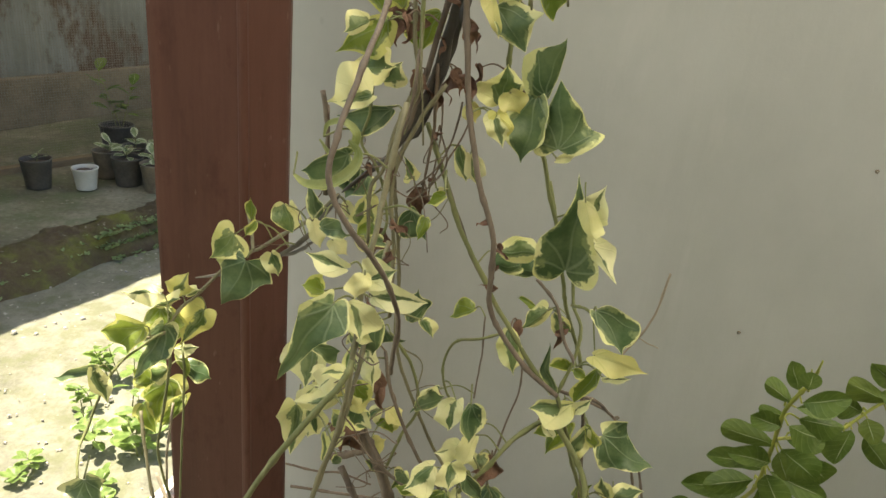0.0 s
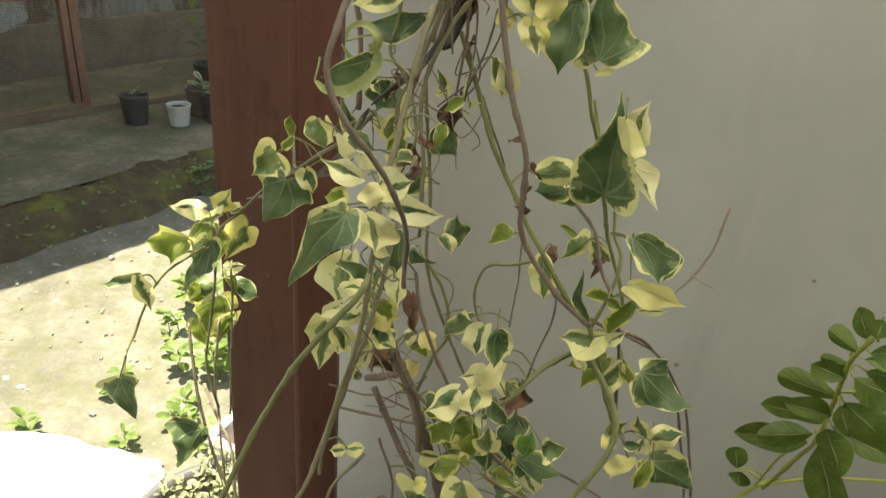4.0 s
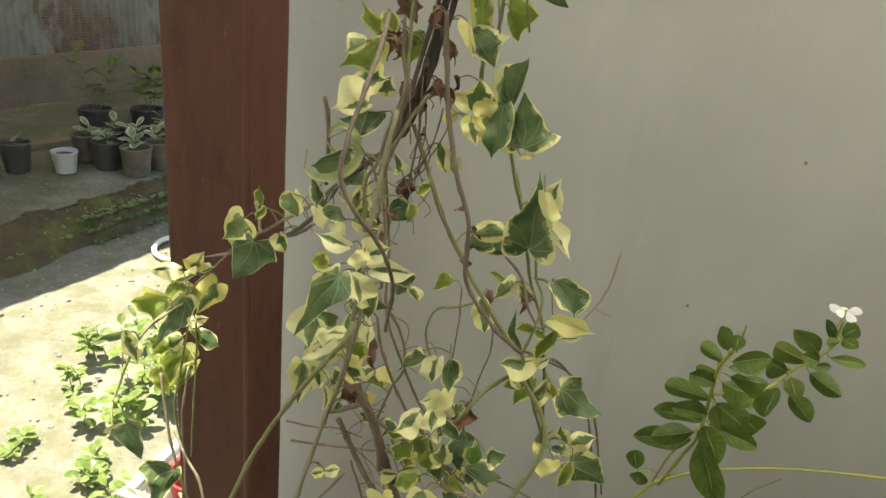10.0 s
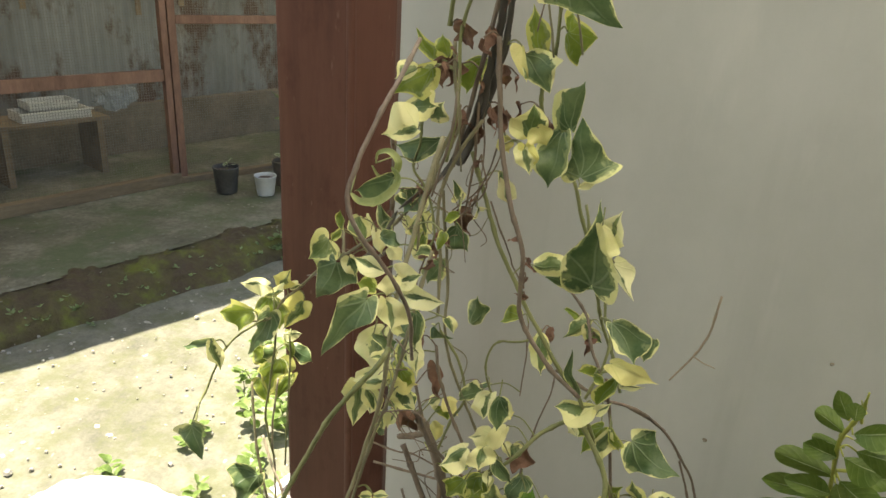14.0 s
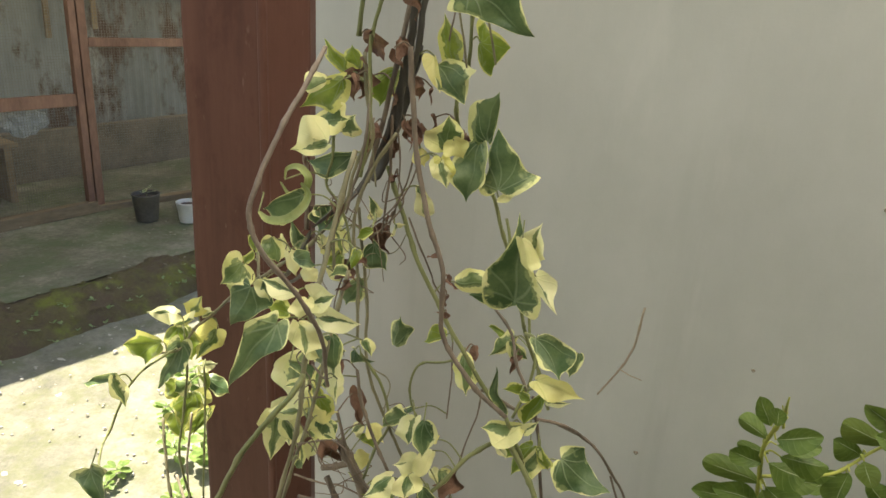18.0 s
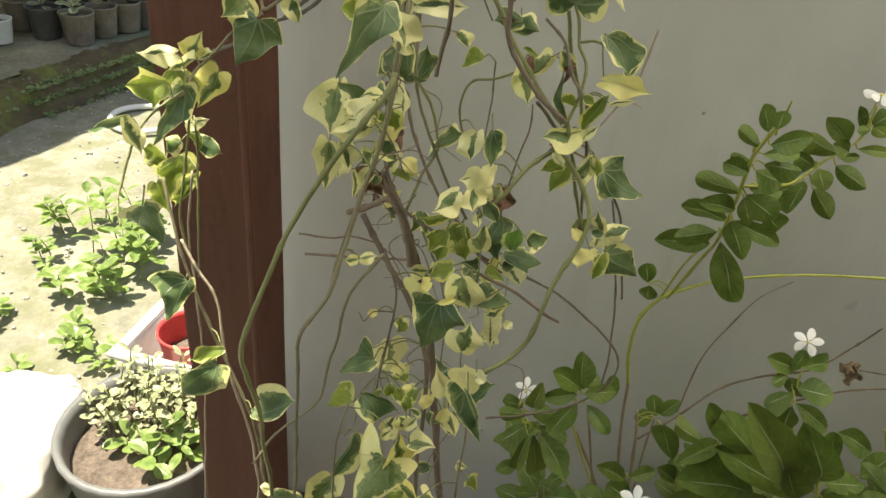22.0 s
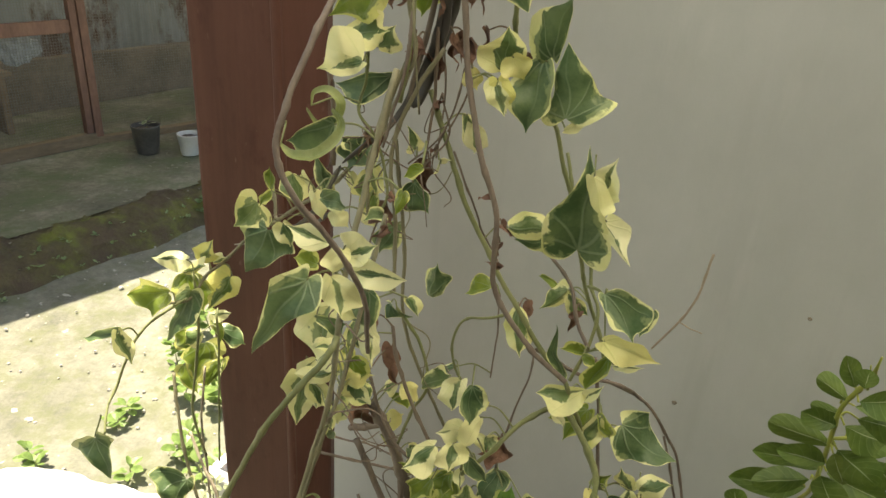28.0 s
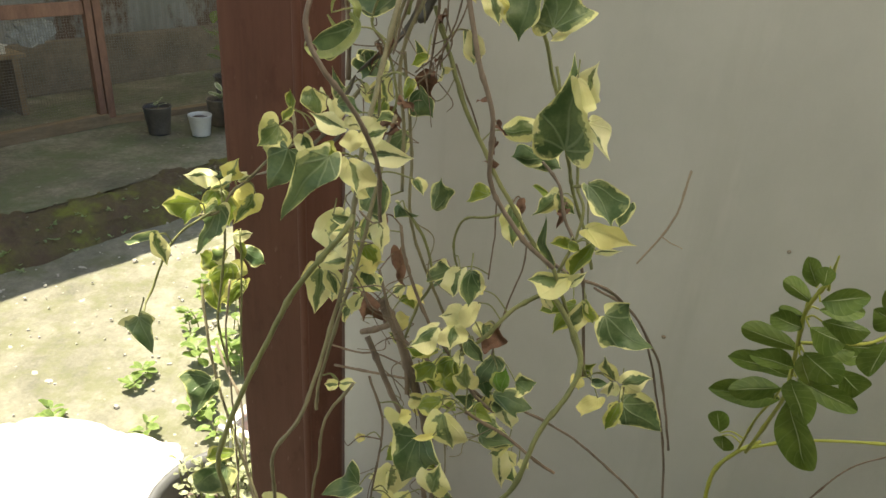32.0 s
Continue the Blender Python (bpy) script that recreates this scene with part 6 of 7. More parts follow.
# smaller leaves that fill the tangle
FILL = random.Random(17)
INNER = [p for p in VINE_NODES if (-0.13 < p.x < 0.03 and 1.36 < p.z < 1.62 and p.y > 0.45) or (-0.04 < p.x < 0.10 and 0.98 < p.z < 1.26) or (-0.10 < p.x < 0.0 and 1.22 < p.z < 1.36 and p.y > 0.5) or (0.12 < p.x < 0.20 and 1.2 < p.z < 1.42)]
for i in range(14):
    p = FILL.choice(INNER)
    a = FILL.uniform(0, 6.283)
    b = p + Vector((math.cos(a) * 0.012, FILL.uniform(-0.022, 0.03), math.sin(a) * 0.012))
    d = Vector((FILL.uniform(-1, 1), FILL.uniform(-0.5, 0.3), FILL.uniform(-1.2, 0.5))).normalized()
    small_leaf(b, b + d * FILL.uniform(0.012, 0.026), FILL.uniform(0.6, 1.0), FILL.choice(("green", "mixed", "lime", "core", "green")), FILL.choice(("heart", "lobed")))
for i in range(4):
    p = FILL.choice(INNER)
    b = p + Vector((FILL.uniform(-0.01, 0.01), FILL.uniform(-0.01, 0.02), 0))
    small_leaf(b, b + Vector((FILL.uniform(-0.5, 0.5), 0, -1)).normalized() * FILL.uniform(0.014, 0.028), FILL.uniform(0.4, 0.8), "dead", "lobed")
LOWER = [p for p in VINE_NODES if 0.0 < p.x < 0.09 and 0.85 < p.z < 1.28]
for i in range(22):
    p = FILL.choice(LOWER)
    a = FILL.uniform(0, 6.283)
    b = p + Vector((math.cos(a) * 0.010, FILL.uniform(-0.015, 0.03), math.sin(a) * 0.012))
    d = Vector((FILL.uniform(-1, 1), FILL.uniform(-0.5, 0.3), FILL.uniform(-1.3, 0.2))).normalized()
    small_leaf(b, b + d * FILL.uniform(0.012, 0.026), FILL.uniform(0.65, 1.0), FILL.choice(("green", "mixed", "lime", "lime", "green")), FILL.choice(("heart", "lobed")))
# shrivelled scraps clinging to the tied bundle
BUNDLE = [p for p in VINE_NODES if 1.48 < p.z < 1.95 and -0.10 < p.x < 0.14 and p.y > 0.5]
for i in range(20):
    p = FILL.choice(BUNDLE)
    b = p + Vector((FILL.uniform(-0.008, 0.008), FILL.uniform(-0.012, 0.006), FILL.uniform(-0.01, 0.01)))
    small_leaf(b, b + Vector((FILL.uniform(-0.8, 0.8), FILL.uniform(-0.4, 0.2), FILL.uniform(-1.2, 0.1))).normalized() * FILL.uniform(0.009, 0.022), FILL.uniform(0.4, 0.9), "dead", "lobed")
for i in range(9):
    p = FILL.choice([p for p in BUNDLE if p.z > 1.66])
    q = p + Vector((FILL.uniform(-0.02, 0.03), FILL.uniform(-0.012, 0.004), FILL.uniform(-0.16, -0.05)))
    vine_stem(FILL.choice(("brown", "old", "olive")), FILL.uniform(0.7, 1.4), 0.7, tuple(p), tuple((p + q) / 2 + Vector((FILL.uniform(-0.014, 0.014), -0.004, 0))), tuple(q))
# fine tendrils and dry ends
for i in range(56):
    p = FILL.choice([p for p in INNER if p.x < 0.11])
    q = p + Vector((FILL.uniform(-0.05, 0.05), FILL.uniform(-0.03, 0.02), FILL.uniform(-0.09, 0.02)))
    m1 = p.lerp(q, 0.35) + Vector((FILL.uniform(-0.016, 0.016), 0.004, FILL.uniform(-0.012, 0.012)))
    m2 = p.lerp(q, 0.7) + Vector((FILL.uniform(-0.016, 0.016), -0.004, FILL.uniform(-0.012, 0.012)))
    vine_stem(FILL.choice(("brown", "olive", "old")), FILL.uniform(0.4, 0.9), 0.4, tuple(p), tuple(m1), tuple(m2), tuple(q))
plant = periwinkle("tall green periwinkle branch leaning off the grey wall")
shoot(plant, "woody", 3.4, 3.1, (0.559, 0.900, 0.376), (0.510, 0.885, 0.598), (0.485, 0.870, 0.735))
shoot(plant, "lime", 3.7, 3.2, (0.491, 0.880, 0.725), (0.470, 0.877, 0.810), (0.467, 0.875, 0.894), (0.492, 0.872, 0.944), (0.522, 0.870, 0.974))
shoot(plant, "lime", 2.7, 2.3, (0.500, 0.860, 0.956), (0.484, 0.780, 1.090), (0.464, 0.720, 1.170), (0.442, 0.680, 1.258), (0.426, 0.655, 1.325), (0.426, 0.640, 1.361), (0.431, 0.630, 1.386))
shoot(plant, "lime", 2.0, 1.7, (0.488, 0.860, 0.962), (0.477, 0.810, 1.058), (0.471, 0.765, 1.126), (0.461, 0.730, 1.172))
shoot(plant, "lime", 2.4, 2.2, (0.495, 0.870, 0.951), (0.562, 0.853, 0.997), (0.653, 0.835, 1.027), (0.745, 0.818, 1.044), (0.874, 0.800, 1.052))
shoot(plant, "lime", 2.2, 1.8, (0.441, 0.675, 1.277), (0.499, 0.700, 1.268), (0.545, 0.720, 1.266), (0.583, 0.730, 1.295), (0.613, 0.735, 1.315), (0.628, 0.735, 1.334), (0.626, 0.730, 1.379))
shoot(plant, "lime", 2.6, 0.9, (0.429, 0.630, 1.383), (0.424, 0.620, 1.401), (0.422, 0.615, 1.418))
shoot(plant, "lime", 1.8, 0.7, (0.435, 0.640, 1.366), (0.430, 0.635, 1.384), (0.424, 0.630, 1.399))
oval_leaf(plant, (0.417, 0.629, 1.373), (0.398, 0.628, 1.408), (0.50, 0.22), (0.68, 0.28))
oval_leaf(plant, (0.418, 0.616, 1.382), (0.412, 0.607, 1.408), (0.41, 0.41), (0.81, 0.32))
oval_leaf(plant, (0.426, 0.646, 1.346), (0.390, 0.648, 1.367), (0.59, 0.19), (0.55, 0.30))
oval_leaf(plant, (0.440, 0.670, 1.312), (0.399, 0.660, 1.327), (0.58, 0.16), (0.65, 0.14))
oval_leaf(plant, (0.430, 0.657, 1.306), (0.392, 0.659, 1.317), (0.68, 0.30), (0.62, 0.33))
oval_leaf(plant, (0.445, 0.676, 1.266), (0.371, 0.675, 1.288), (0.66, 0.15), (0.58, 0.20))
oval_leaf(plant, (0.466, 0.717, 1.203), (0.366, 0.683, 1.240), (0.63, 0.08), (0.60, 0.15))
oval_leaf(plant, (0.447, 0.681, 1.238), (0.391, 0.681, 1.248), (0.60, 0.16), (0.50, 0.28))
oval_leaf(plant, (0.477, 0.757, 1.137), (0.376, 0.737, 1.152), (0.51, 0.15), (0.66, 0.17))
oval_leaf(plant, (0.459, 0.720, 1.181), (0.390, 0.711, 1.173), (0.55, 0.22), (0.47, 0.23))
oval_leaf(plant, (0.472, 0.729, 1.159), (0.522, 0.712, 1.058), (0.55, 0.17), (0.42, 0.23))
oval_leaf(plant, (0.444, 0.678, 1.222), (0.476, 0.667, 1.167), (0.51, 0.31), (0.35, 0.22))
oval_leaf(plant, (0.460, 0.697, 1.214), (0.545, 0.698, 1.175), (0.50, 0.15), (0.47, 0.15))
oval_leaf(plant, (0.444, 0.666, 1.270), (0.484, 0.646, 1.245), (0.61, 0.41), (0.43, 0.36))
oval_leaf(plant, (0.439, 0.662, 1.268), (0.464, 0.665, 1.225), (0.58, 0.30), (0.54, 0.23))
oval_leaf(plant, (0.463, 0.694, 1.266), (0.513, 0.693, 1.264), (0.52, 0.15), (0.57, 0.33))
oval_leaf(plant, (0.434, 0.652, 1.312), (0.481, 0.656, 1.293), (0.67, 0.22), (0.51, 0.42))
oval_leaf(plant, (0.448, 0.658, 1.318), (0.501, 0.656, 1.312), (0.46, 0.16), (0.57, 0.35))
oval_leaf(plant, (0.442, 0.661, 1.331), (0.488, 0.656, 1.337), (0.58, 0.18), (0.50, 0.27))
oval_leaf(plant, (0.427, 0.632, 1.355), (0.465, 0.614, 1.377), (0.62, 0.22), (0.40, 0.36))
oval_leaf(plant, (0.519, 0.726, 1.214), (0.554, 0.722, 1.187), (0.74, 0.43), (0.84, 0.44))
oval_leaf(plant, (0.558, 0.718, 1.270), (0.553, 0.720, 1.214), (0.24, 0.16), (0.65, 0.36))
oval_leaf(plant, (0.578, 0.737, 1.283), (0.539, 0.736, 1.302), (0.46, 0.48), (0.57, 0.23))
oval_leaf(plant, (0.567, 0.712, 1.292), (0.576, 0.696, 1.266), (0.42, 0.45), (0.40, 0.41))
oval_leaf(plant, (0.589, 0.734, 1.249), (0.642, 0.739, 1.198), (0.56, 0.25), (0.49, 0.17))
oval_leaf(plant, (0.606, 0.732, 1.289), (0.656, 0.717, 1.262), (0.52, 0.24), (0.57, 0.25))
oval_leaf(plant, (0.601, 0.729, 1.308), (0.535, 0.723, 1.333), (0.62, 0.25), (0.55, 0.18))
oval_leaf(plant, (0.611, 0.735, 1.323), (0.554, 0.721, 1.364), (0.57, 0.18), (0.65, 0.22))
oval_leaf(plant, (0.602, 0.714, 1.317), (0.571, 0.712, 1.329), (0.51, 0.35), (0.59, 0.39))
oval_leaf(plant, (0.630, 0.735, 1.314), (0.677, 0.721, 1.316), (0.48, 0.18), (0.54, 0.17))
oval_leaf(plant, (0.600, 0.723, 1.303), (0.625, 0.719, 1.310), (0.56, 0.24), (0.37, 0.27))
oval_leaf(plant, (0.638, 0.744, 1.339), (0.604, 0.734, 1.377), (0.40, 0.14), (0.74, 0.14))
oval_leaf(plant, (0.644, 0.745, 1.345), (0.656, 0.735, 1.368), (0.71, 0.51), (0.59, 0.44))
oval_leaf(plant, (0.636, 0.733, 1.349), (0.660, 0.727, 1.339), (0.56, 0.34), (0.28, 0.37))
oval_leaf(plant, (0.627, 0.724, 1.348), (0.608, 0.724, 1.346), (0.60, 0.38), (0.50, 0.32))
oval_leaf(plant, (0.574, 0.750, 1.241), (0.532, 0.753, 1.235), (0.48, 0.40), (0.45, 0.19))
oval_leaf(plant, (0.566, 0.752, 1.230), (0.520, 0.737, 1.224), (0.70, 0.23), (0.43, 0.16))
oval_leaf(plant, (0.449, 0.850, 0.995), (0.437, 0.854, 1.034), (0.60, 0.37), (0.49, 0.40))
oval_leaf(plant, (0.458, 0.862, 0.981), (0.472, 0.874, 0.941), (0.69, 0.37), (0.65, 0.36))
flower(plant, (0.620, 0.725, 1.396), 0.022, 1.15)
plant = periwinkle("periwinkle with broad leaf rosettes and one white flower")
shoot(plant, "lime", 2.0, 2.2, (0.301, 0.680, 0.831), (0.345, 0.700, 0.727), (0.391, 0.720, 0.625))
shoot(plant, "woody", 2.5, 2.5, (0.323, 0.700, 0.785), (0.381, 0.725, 0.667), (0.432, 0.750, 0.553))
shoot(plant, "lime", 1.9, 2.0, (0.251, 0.680, 0.795), (0.298, 0.700, 0.699), (0.359, 0.720, 0.610))
shoot(plant, "lime", 1.2, 1.2, (0.206, 0.665, 0.914), (0.203, 0.667, 0.880), (0.216, 0.670, 0.839))
shoot(plant, "woody", 2.0, 2.0, (0.332, 0.700, 0.839), (0.369, 0.720, 0.719), (0.413, 0.740, 0.566))
oval_leaf(plant, (0.282, 0.639, 0.942), (0.270, 0.646, 1.014), (0.56, 0.19), (0.64, 0.24))
oval_leaf(plant, (0.273, 0.630, 0.956), (0.219, 0.613, 1.004), (0.72, 0.22), (0.67, 0.20))
oval_leaf(plant, (0.276, 0.635, 0.938), (0.226, 0.640, 0.924), (0.50, 0.26), (0.44, 0.23))
oval_leaf(plant, (0.280, 0.635, 0.922), (0.239, 0.618, 0.872), (0.42, 0.26), (0.67, 0.22))
oval_leaf(plant, (0.289, 0.624, 0.928), (0.319, 0.589, 0.901), (0.58, 0.24), (0.48, 0.25))
oval_leaf(plant, (0.281, 0.624, 0.949), (0.322, 0.612, 0.967), (0.61, 0.27), (0.46, 0.36))
oval_leaf(plant, (0.286, 0.643, 0.944), (0.311, 0.653, 0.957), (0.58, 0.37), (0.52, 0.38))
oval_leaf(plant, (0.323, 0.642, 0.910), (0.330, 0.645, 0.968), (0.63, 0.13), (0.52, 0.24))
oval_leaf(plant, (0.221, 0.657, 0.851), (0.183, 0.678, 0.786), (0.67, 0.35), (0.54, 0.15))
oval_leaf(plant, (0.217, 0.644, 0.842), (0.216, 0.661, 0.740), (0.56, 0.11), (0.72, 0.13))
oval_leaf(plant, (0.237, 0.666, 0.815), (0.263, 0.684, 0.704), (0.71, 0.16), (0.56, 0.16))
oval_leaf(plant, (0.245, 0.661, 0.827), (0.281, 0.615, 0.781), (0.52, 0.29), (0.60, 0.25))
oval_leaf(plant, (0.238, 0.666, 0.834), (0.294, 0.670, 0.808), (0.52, 0.20), (0.65, 0.40))
oval_leaf(plant, (0.210, 0.652, 0.878), (0.165, 0.648, 0.887), (0.62, 0.27), (0.64, 0.22))
oval_leaf(plant, (0.223, 0.662, 0.868), (0.264, 0.671, 0.860), (0.50, 0.34), (0.53, 0.37))
oval_leaf(plant, (0.221, 0.661, 0.883), (0.223, 0.645, 0.952), (0.43, 0.21), (0.51, 0.18))
oval_leaf(plant, (0.208, 0.664, 0.883), (0.176, 0.676, 0.883), (0.45, 0.28), (0.69, 0.39))
flower(plant, (0.208, 0.668, 0.916), 0.019)
plant = periwinkle("periwinkle with dry brown twigs beside the wall")
TWIG_PLANT = plant
shoot(plant, "woody", 1.9, 2.5, (0.494, 0.760, 0.754), (0.504, 0.770, 0.642), (0.519, 0.780, 0.529))
shoot(plant, "woody", 3.1, 2.5, (0.520, 0.800, 0.504), (0.497, 0.800, 0.657), (0.481, 0.800, 0.732))
shoot(plant, "old", 1.7, 1.0, (0.519, 0.740, 0.793), (0.532, 0.750, 0.909), (0.568, 0.760, 0.977), (0.607, 0.770, 1.028), (0.663, 0.780, 1.055))
shoot(plant, "old", 2.2, 1.4, (0.450, 0.720, 0.746), (0.501, 0.710, 0.813), (0.547, 0.700, 0.887), (0.602, 0.690, 0.925), (0.678, 0.680, 0.951), (0.720, 0.670, 1.007), (0.743, 0.660, 1.055))
shoot(plant, "old", 2.0, 1.5, (0.601, 0.700, 0.819), (0.682, 0.687, 0.873), (0.763, 0.673, 0.913), (0.842, 0.660, 0.929))
shoot(plant, "lime", 1.4, 1.2, (0.654, 0.668, 0.994), (0.660, 0.674, 0.958), (0.667, 0.680, 0.895))
shoot(plant, "lime", 1.7, 2.0, (0.657, 0.680, 0.921), (0.729, 0.700, 0.777), (0.827, 0.720, 0.609))
shoot(plant, "old", 1.4, 1.0, (0.782, 0.700, 0.934), (0.841, 0.700, 0.923), (0.889, 0.700, 0.914))
oval_leaf(plant, (0.529, 0.811, 0.708), (0.518, 0.828, 0.749), (0.58, 0.35), (0.42, 0.43))
oval_leaf(plant, (0.527, 0.796, 0.727), (0.552, 0.790, 0.771), (0.51, 0.28), (0.50, 0.26))
oval_leaf(plant, (0.524, 0.810, 0.702), (0.486, 0.813, 0.708), (0.43, 0.49), (0.54, 0.40))
oval_leaf(plant, (0.644, 0.670, 0.958), (0.578, 0.664, 0.991), (0.59, 0.21), (0.65, 0.22))
oval_leaf(plant, (0.627, 0.655, 0.971), (0.633, 0.660, 1.009), (0.46, 0.26), (0.53, 0.28))
oval_leaf(plant, (0.634, 0.652, 0.981), (0.686, 0.664, 0.979), (0.63, 0.30), (0.45, 0.24))
oval_leaf(plant, (0.616, 0.652, 0.963), (0.592, 0.646, 0.950), (0.60, 0.34), (0.38, 0.36))
oval_leaf(plant, (0.639, 0.672, 0.942), (0.695, 0.686, 0.883), (0.61, 0.15), (0.38, 0.17))
oval_leaf(plant, (0.641, 0.649, 0.940), (0.679, 0.616, 0.953), (0.39, 0.43), (0.68, 0.39))
oval_leaf(plant, (0.650, 0.661, 0.917), (0.610, 0.662, 0.889), (0.74, 0.49), (0.55, 0.25))
oval_leaf(plant, (0.656, 0.654, 0.902), (0.723, 0.641, 0.858), (0.45, 0.18), (0.51, 0.26))
oval_leaf(plant, (0.667, 0.668, 0.881), (0.669, 0.667, 0.826), (0.37, 0.31), (0.62, 0.32))
flower(plant, (0.631, 0.660, 1.026), 0.023)
plant = periwinkle("large-leaved green periwinkle in the front bed")
shoot(plant, "lime", 2.5, 2.9, (0.677, 0.560, 0.813), (0.731, 0.580, 0.698), (0.807, 0.600, 0.568))
shoot(plant, "lime", 2.5, 2.9, (0.494, 0.580, 0.861), (0.548, 0.590, 0.723), (0.621, 0.600, 0.579))
shoot(plant, "lime", 2.0, 2.0, (0.807, 0.620, 0.875), (0.884, 0.630, 0.749), (0.988, 0.640, 0.570))
shoot(plant, "lime", 2.0, 2.0, (0.451, 0.600, 0.813), (0.503, 0.610, 0.699), (0.572, 0.620, 0.553))
oval_leaf(plant, (0.402, 0.598, 0.912), (0.461, 0.625, 0.803), (0.65, 0.17), (0.19, 0.13))
oval_leaf(plant, (0.494, 0.610, 0.855), (0.451, 0.635, 0.875), (0.67, 0.26), (0.85, 0.33))
oval_leaf(plant, (0.512, 0.600, 0.870), (0.435, 0.576, 0.853), (0.50, 0.18), (0.41, 0.19))
oval_leaf(plant, (0.505, 0.591, 0.886), (0.443, 0.570, 0.986), (0.71, 0.13), (0.57, 0.14))
oval_leaf(plant, (0.384, 0.611, 0.774), (0.321, 0.600, 0.821), (0.47, 0.15), (0.60, 0.20))
oval_leaf(plant, (0.384, 0.607, 0.698), (0.325, 0.629, 0.717), (0.66, 0.25), (0.64, 0.37))
oval_leaf(plant, (0.402, 0.598, 0.730), (0.358, 0.615, 0.758), (0.74, 0.36), (0.70, 0.42))
oval_leaf(plant, (0.388, 0.608, 0.779), (0.432, 0.613, 0.789), (0.54, 0.28), (0.48, 0.26))
oval_leaf(plant, (0.462, 0.599, 0.784), (0.405, 0.576, 0.843), (0.56, 0.12), (0.49, 0.19))
oval_leaf(plant, (0.626, 0.573, 0.810), (0.432, 0.485, 1.067), (0.63, 0.10), (0.51, 0.10))
oval_leaf(plant, (0.555, 0.564, 0.874), (0.460, 0.559, 0.967), (0.77, 0.18), (0.50, 0.23))
oval_leaf(plant, (0.652, 0.571, 0.775), (0.472, 0.563, 0.907), (0.74, 0.11), (0.42, 0.13))
oval_leaf(plant, (0.572, 0.560, 0.803), (0.436, 0.564, 0.830), (0.53, 0.15), (0.60, 0.34))
oval_leaf(plant, (0.598, 0.557, 0.793), (0.426, 0.565, 0.744), (0.51, 0.12), (0.63, 0.16))
oval_leaf(plant, (0.687, 0.577, 0.810), (0.548, 0.514, 1.005), (0.70, 0.10), (0.57, 0.10))
oval_leaf(plant, (0.688, 0.568, 0.834), (0.657, 0.563, 0.932), (0.44, 0.17), (0.60, 0.14))
oval_leaf(plant, (0.587, 0.561, 0.906), (0.571, 0.577, 0.938), (0.63, 0.25), (0.38, 0.40))
oval_leaf(plant, (0.652, 0.560, 0.784), (0.561, 0.529, 0.914), (0.71, 0.12), (0.44, 0.16))
oval_leaf(plant, (0.702, 0.574, 0.803), (0.782, 0.578, 0.792), (0.54, 0.33), (0.43, 0.21))
oval_leaf(plant, (0.710, 0.572, 0.772), (0.767, 0.545, 0.772), (0.51, 0.33), (0.46, 0.26))
oval_leaf(plant, (0.570, 0.570, 0.758), (0.505, 0.553, 0.707), (0.48, 0.30), (0.43, 0.25))
oval_leaf(plant, (0.912, 0.706, 0.724), (0.828, 0.713, 0.772), (0.38, 0.25), (0.70, 0.21))
oval_leaf(plant, (0.923, 0.705, 0.650), (0.971, 0.714, 0.704), (0.54, 0.32), (0.52, 0.34))
flower(plant, (0.379, 0.556, 0.788), 0.026)

# ---- the coop beyond the yard ----
COOP = Matrix.Translation((-3.03, 4.58, 0.12)) @ Matrix.Rotation(math.atan2(0.892, 0.452), 4, "Z")
# x along the front (negative towards the house), y into the coop
SIDE = Matrix.Translation((-3.03, 4.58, 0.12)) @ Matrix.Rotation(math.atan2(0.80, 0.60), 4, "Z")


def coop_panel(m, x0, x1, rails, sill, label):
    """A timber frame with wire mesh between posts, rails and a sill."""
    ob = empty("mesh_panel", m)
    for x, w in ((x0 + 0.03, 0.055), (x1 - 0.03, 0.05)):
        bm = bmesh.new()
        box(bm, (w, 0.05, 2.45), (x, 0, 1.225), None, 0.004)
        part("post", bm, M_RUST_WOOD, ob)
    for z, h in rails:
        bm = bmesh.new()
        box(bm, (x1 - x0 - 0.12, 0.04, h), ((x0 + x1) / 2, 0.002, z), None, 0.004)
        part("rail", bm, M_RUST_WOOD, ob)
    bm = bmesh.new()
    box(bm, (x1 - x0, 0.07, sill), ((x0 + x1) / 2, -0.012, sill / 2), None, 0.006)
    part("sill", bm, M_OLD_WOOD, ob)
    bm = bmesh.new()
    step, r = 0.019, 0.0016
    for k in range(int((x1 - x0) / step)):
        x = x0 + 0.02 + k * step
        box(bm, (r, r, 2.3), (x, 0.026, 1.2))
    for k in range(int(2.3 / step)):
        box(bm, (x1 - x0 - 0.04, r, r), ((x0 + x1) / 2, 0.0275, 0.06 + k * step))
    part("wire_mesh", bm, M_WIRE, ob, "fine galvanised wire netting")
    return tagged(ob, label, "fence panel", "coop panels")


coop_panel(COOP, -2.6, -0.002, ((0.83, 0.085), (1.71, 0.08)), 0.085, "rusty red timber frame with wire mesh over a brown sill")
coop_panel(SIDE, 0.004, 1.9, ((1.22, 0.06), (1.70, 0.07)), 0.05, "set-back timber frame with wire mesh and rusty rails")
coop_panel(SIDE, 1.93, 4.2, ((1.22, 0.06), (1.70, 0.07)), 0.05, "set-back timber frame with wire mesh and rusty rails")

bm = bmesh.new()
box(bm, (9.0, 0.12, 0.42), (1.0, 1.1, 0.21), COOP, 0.01)
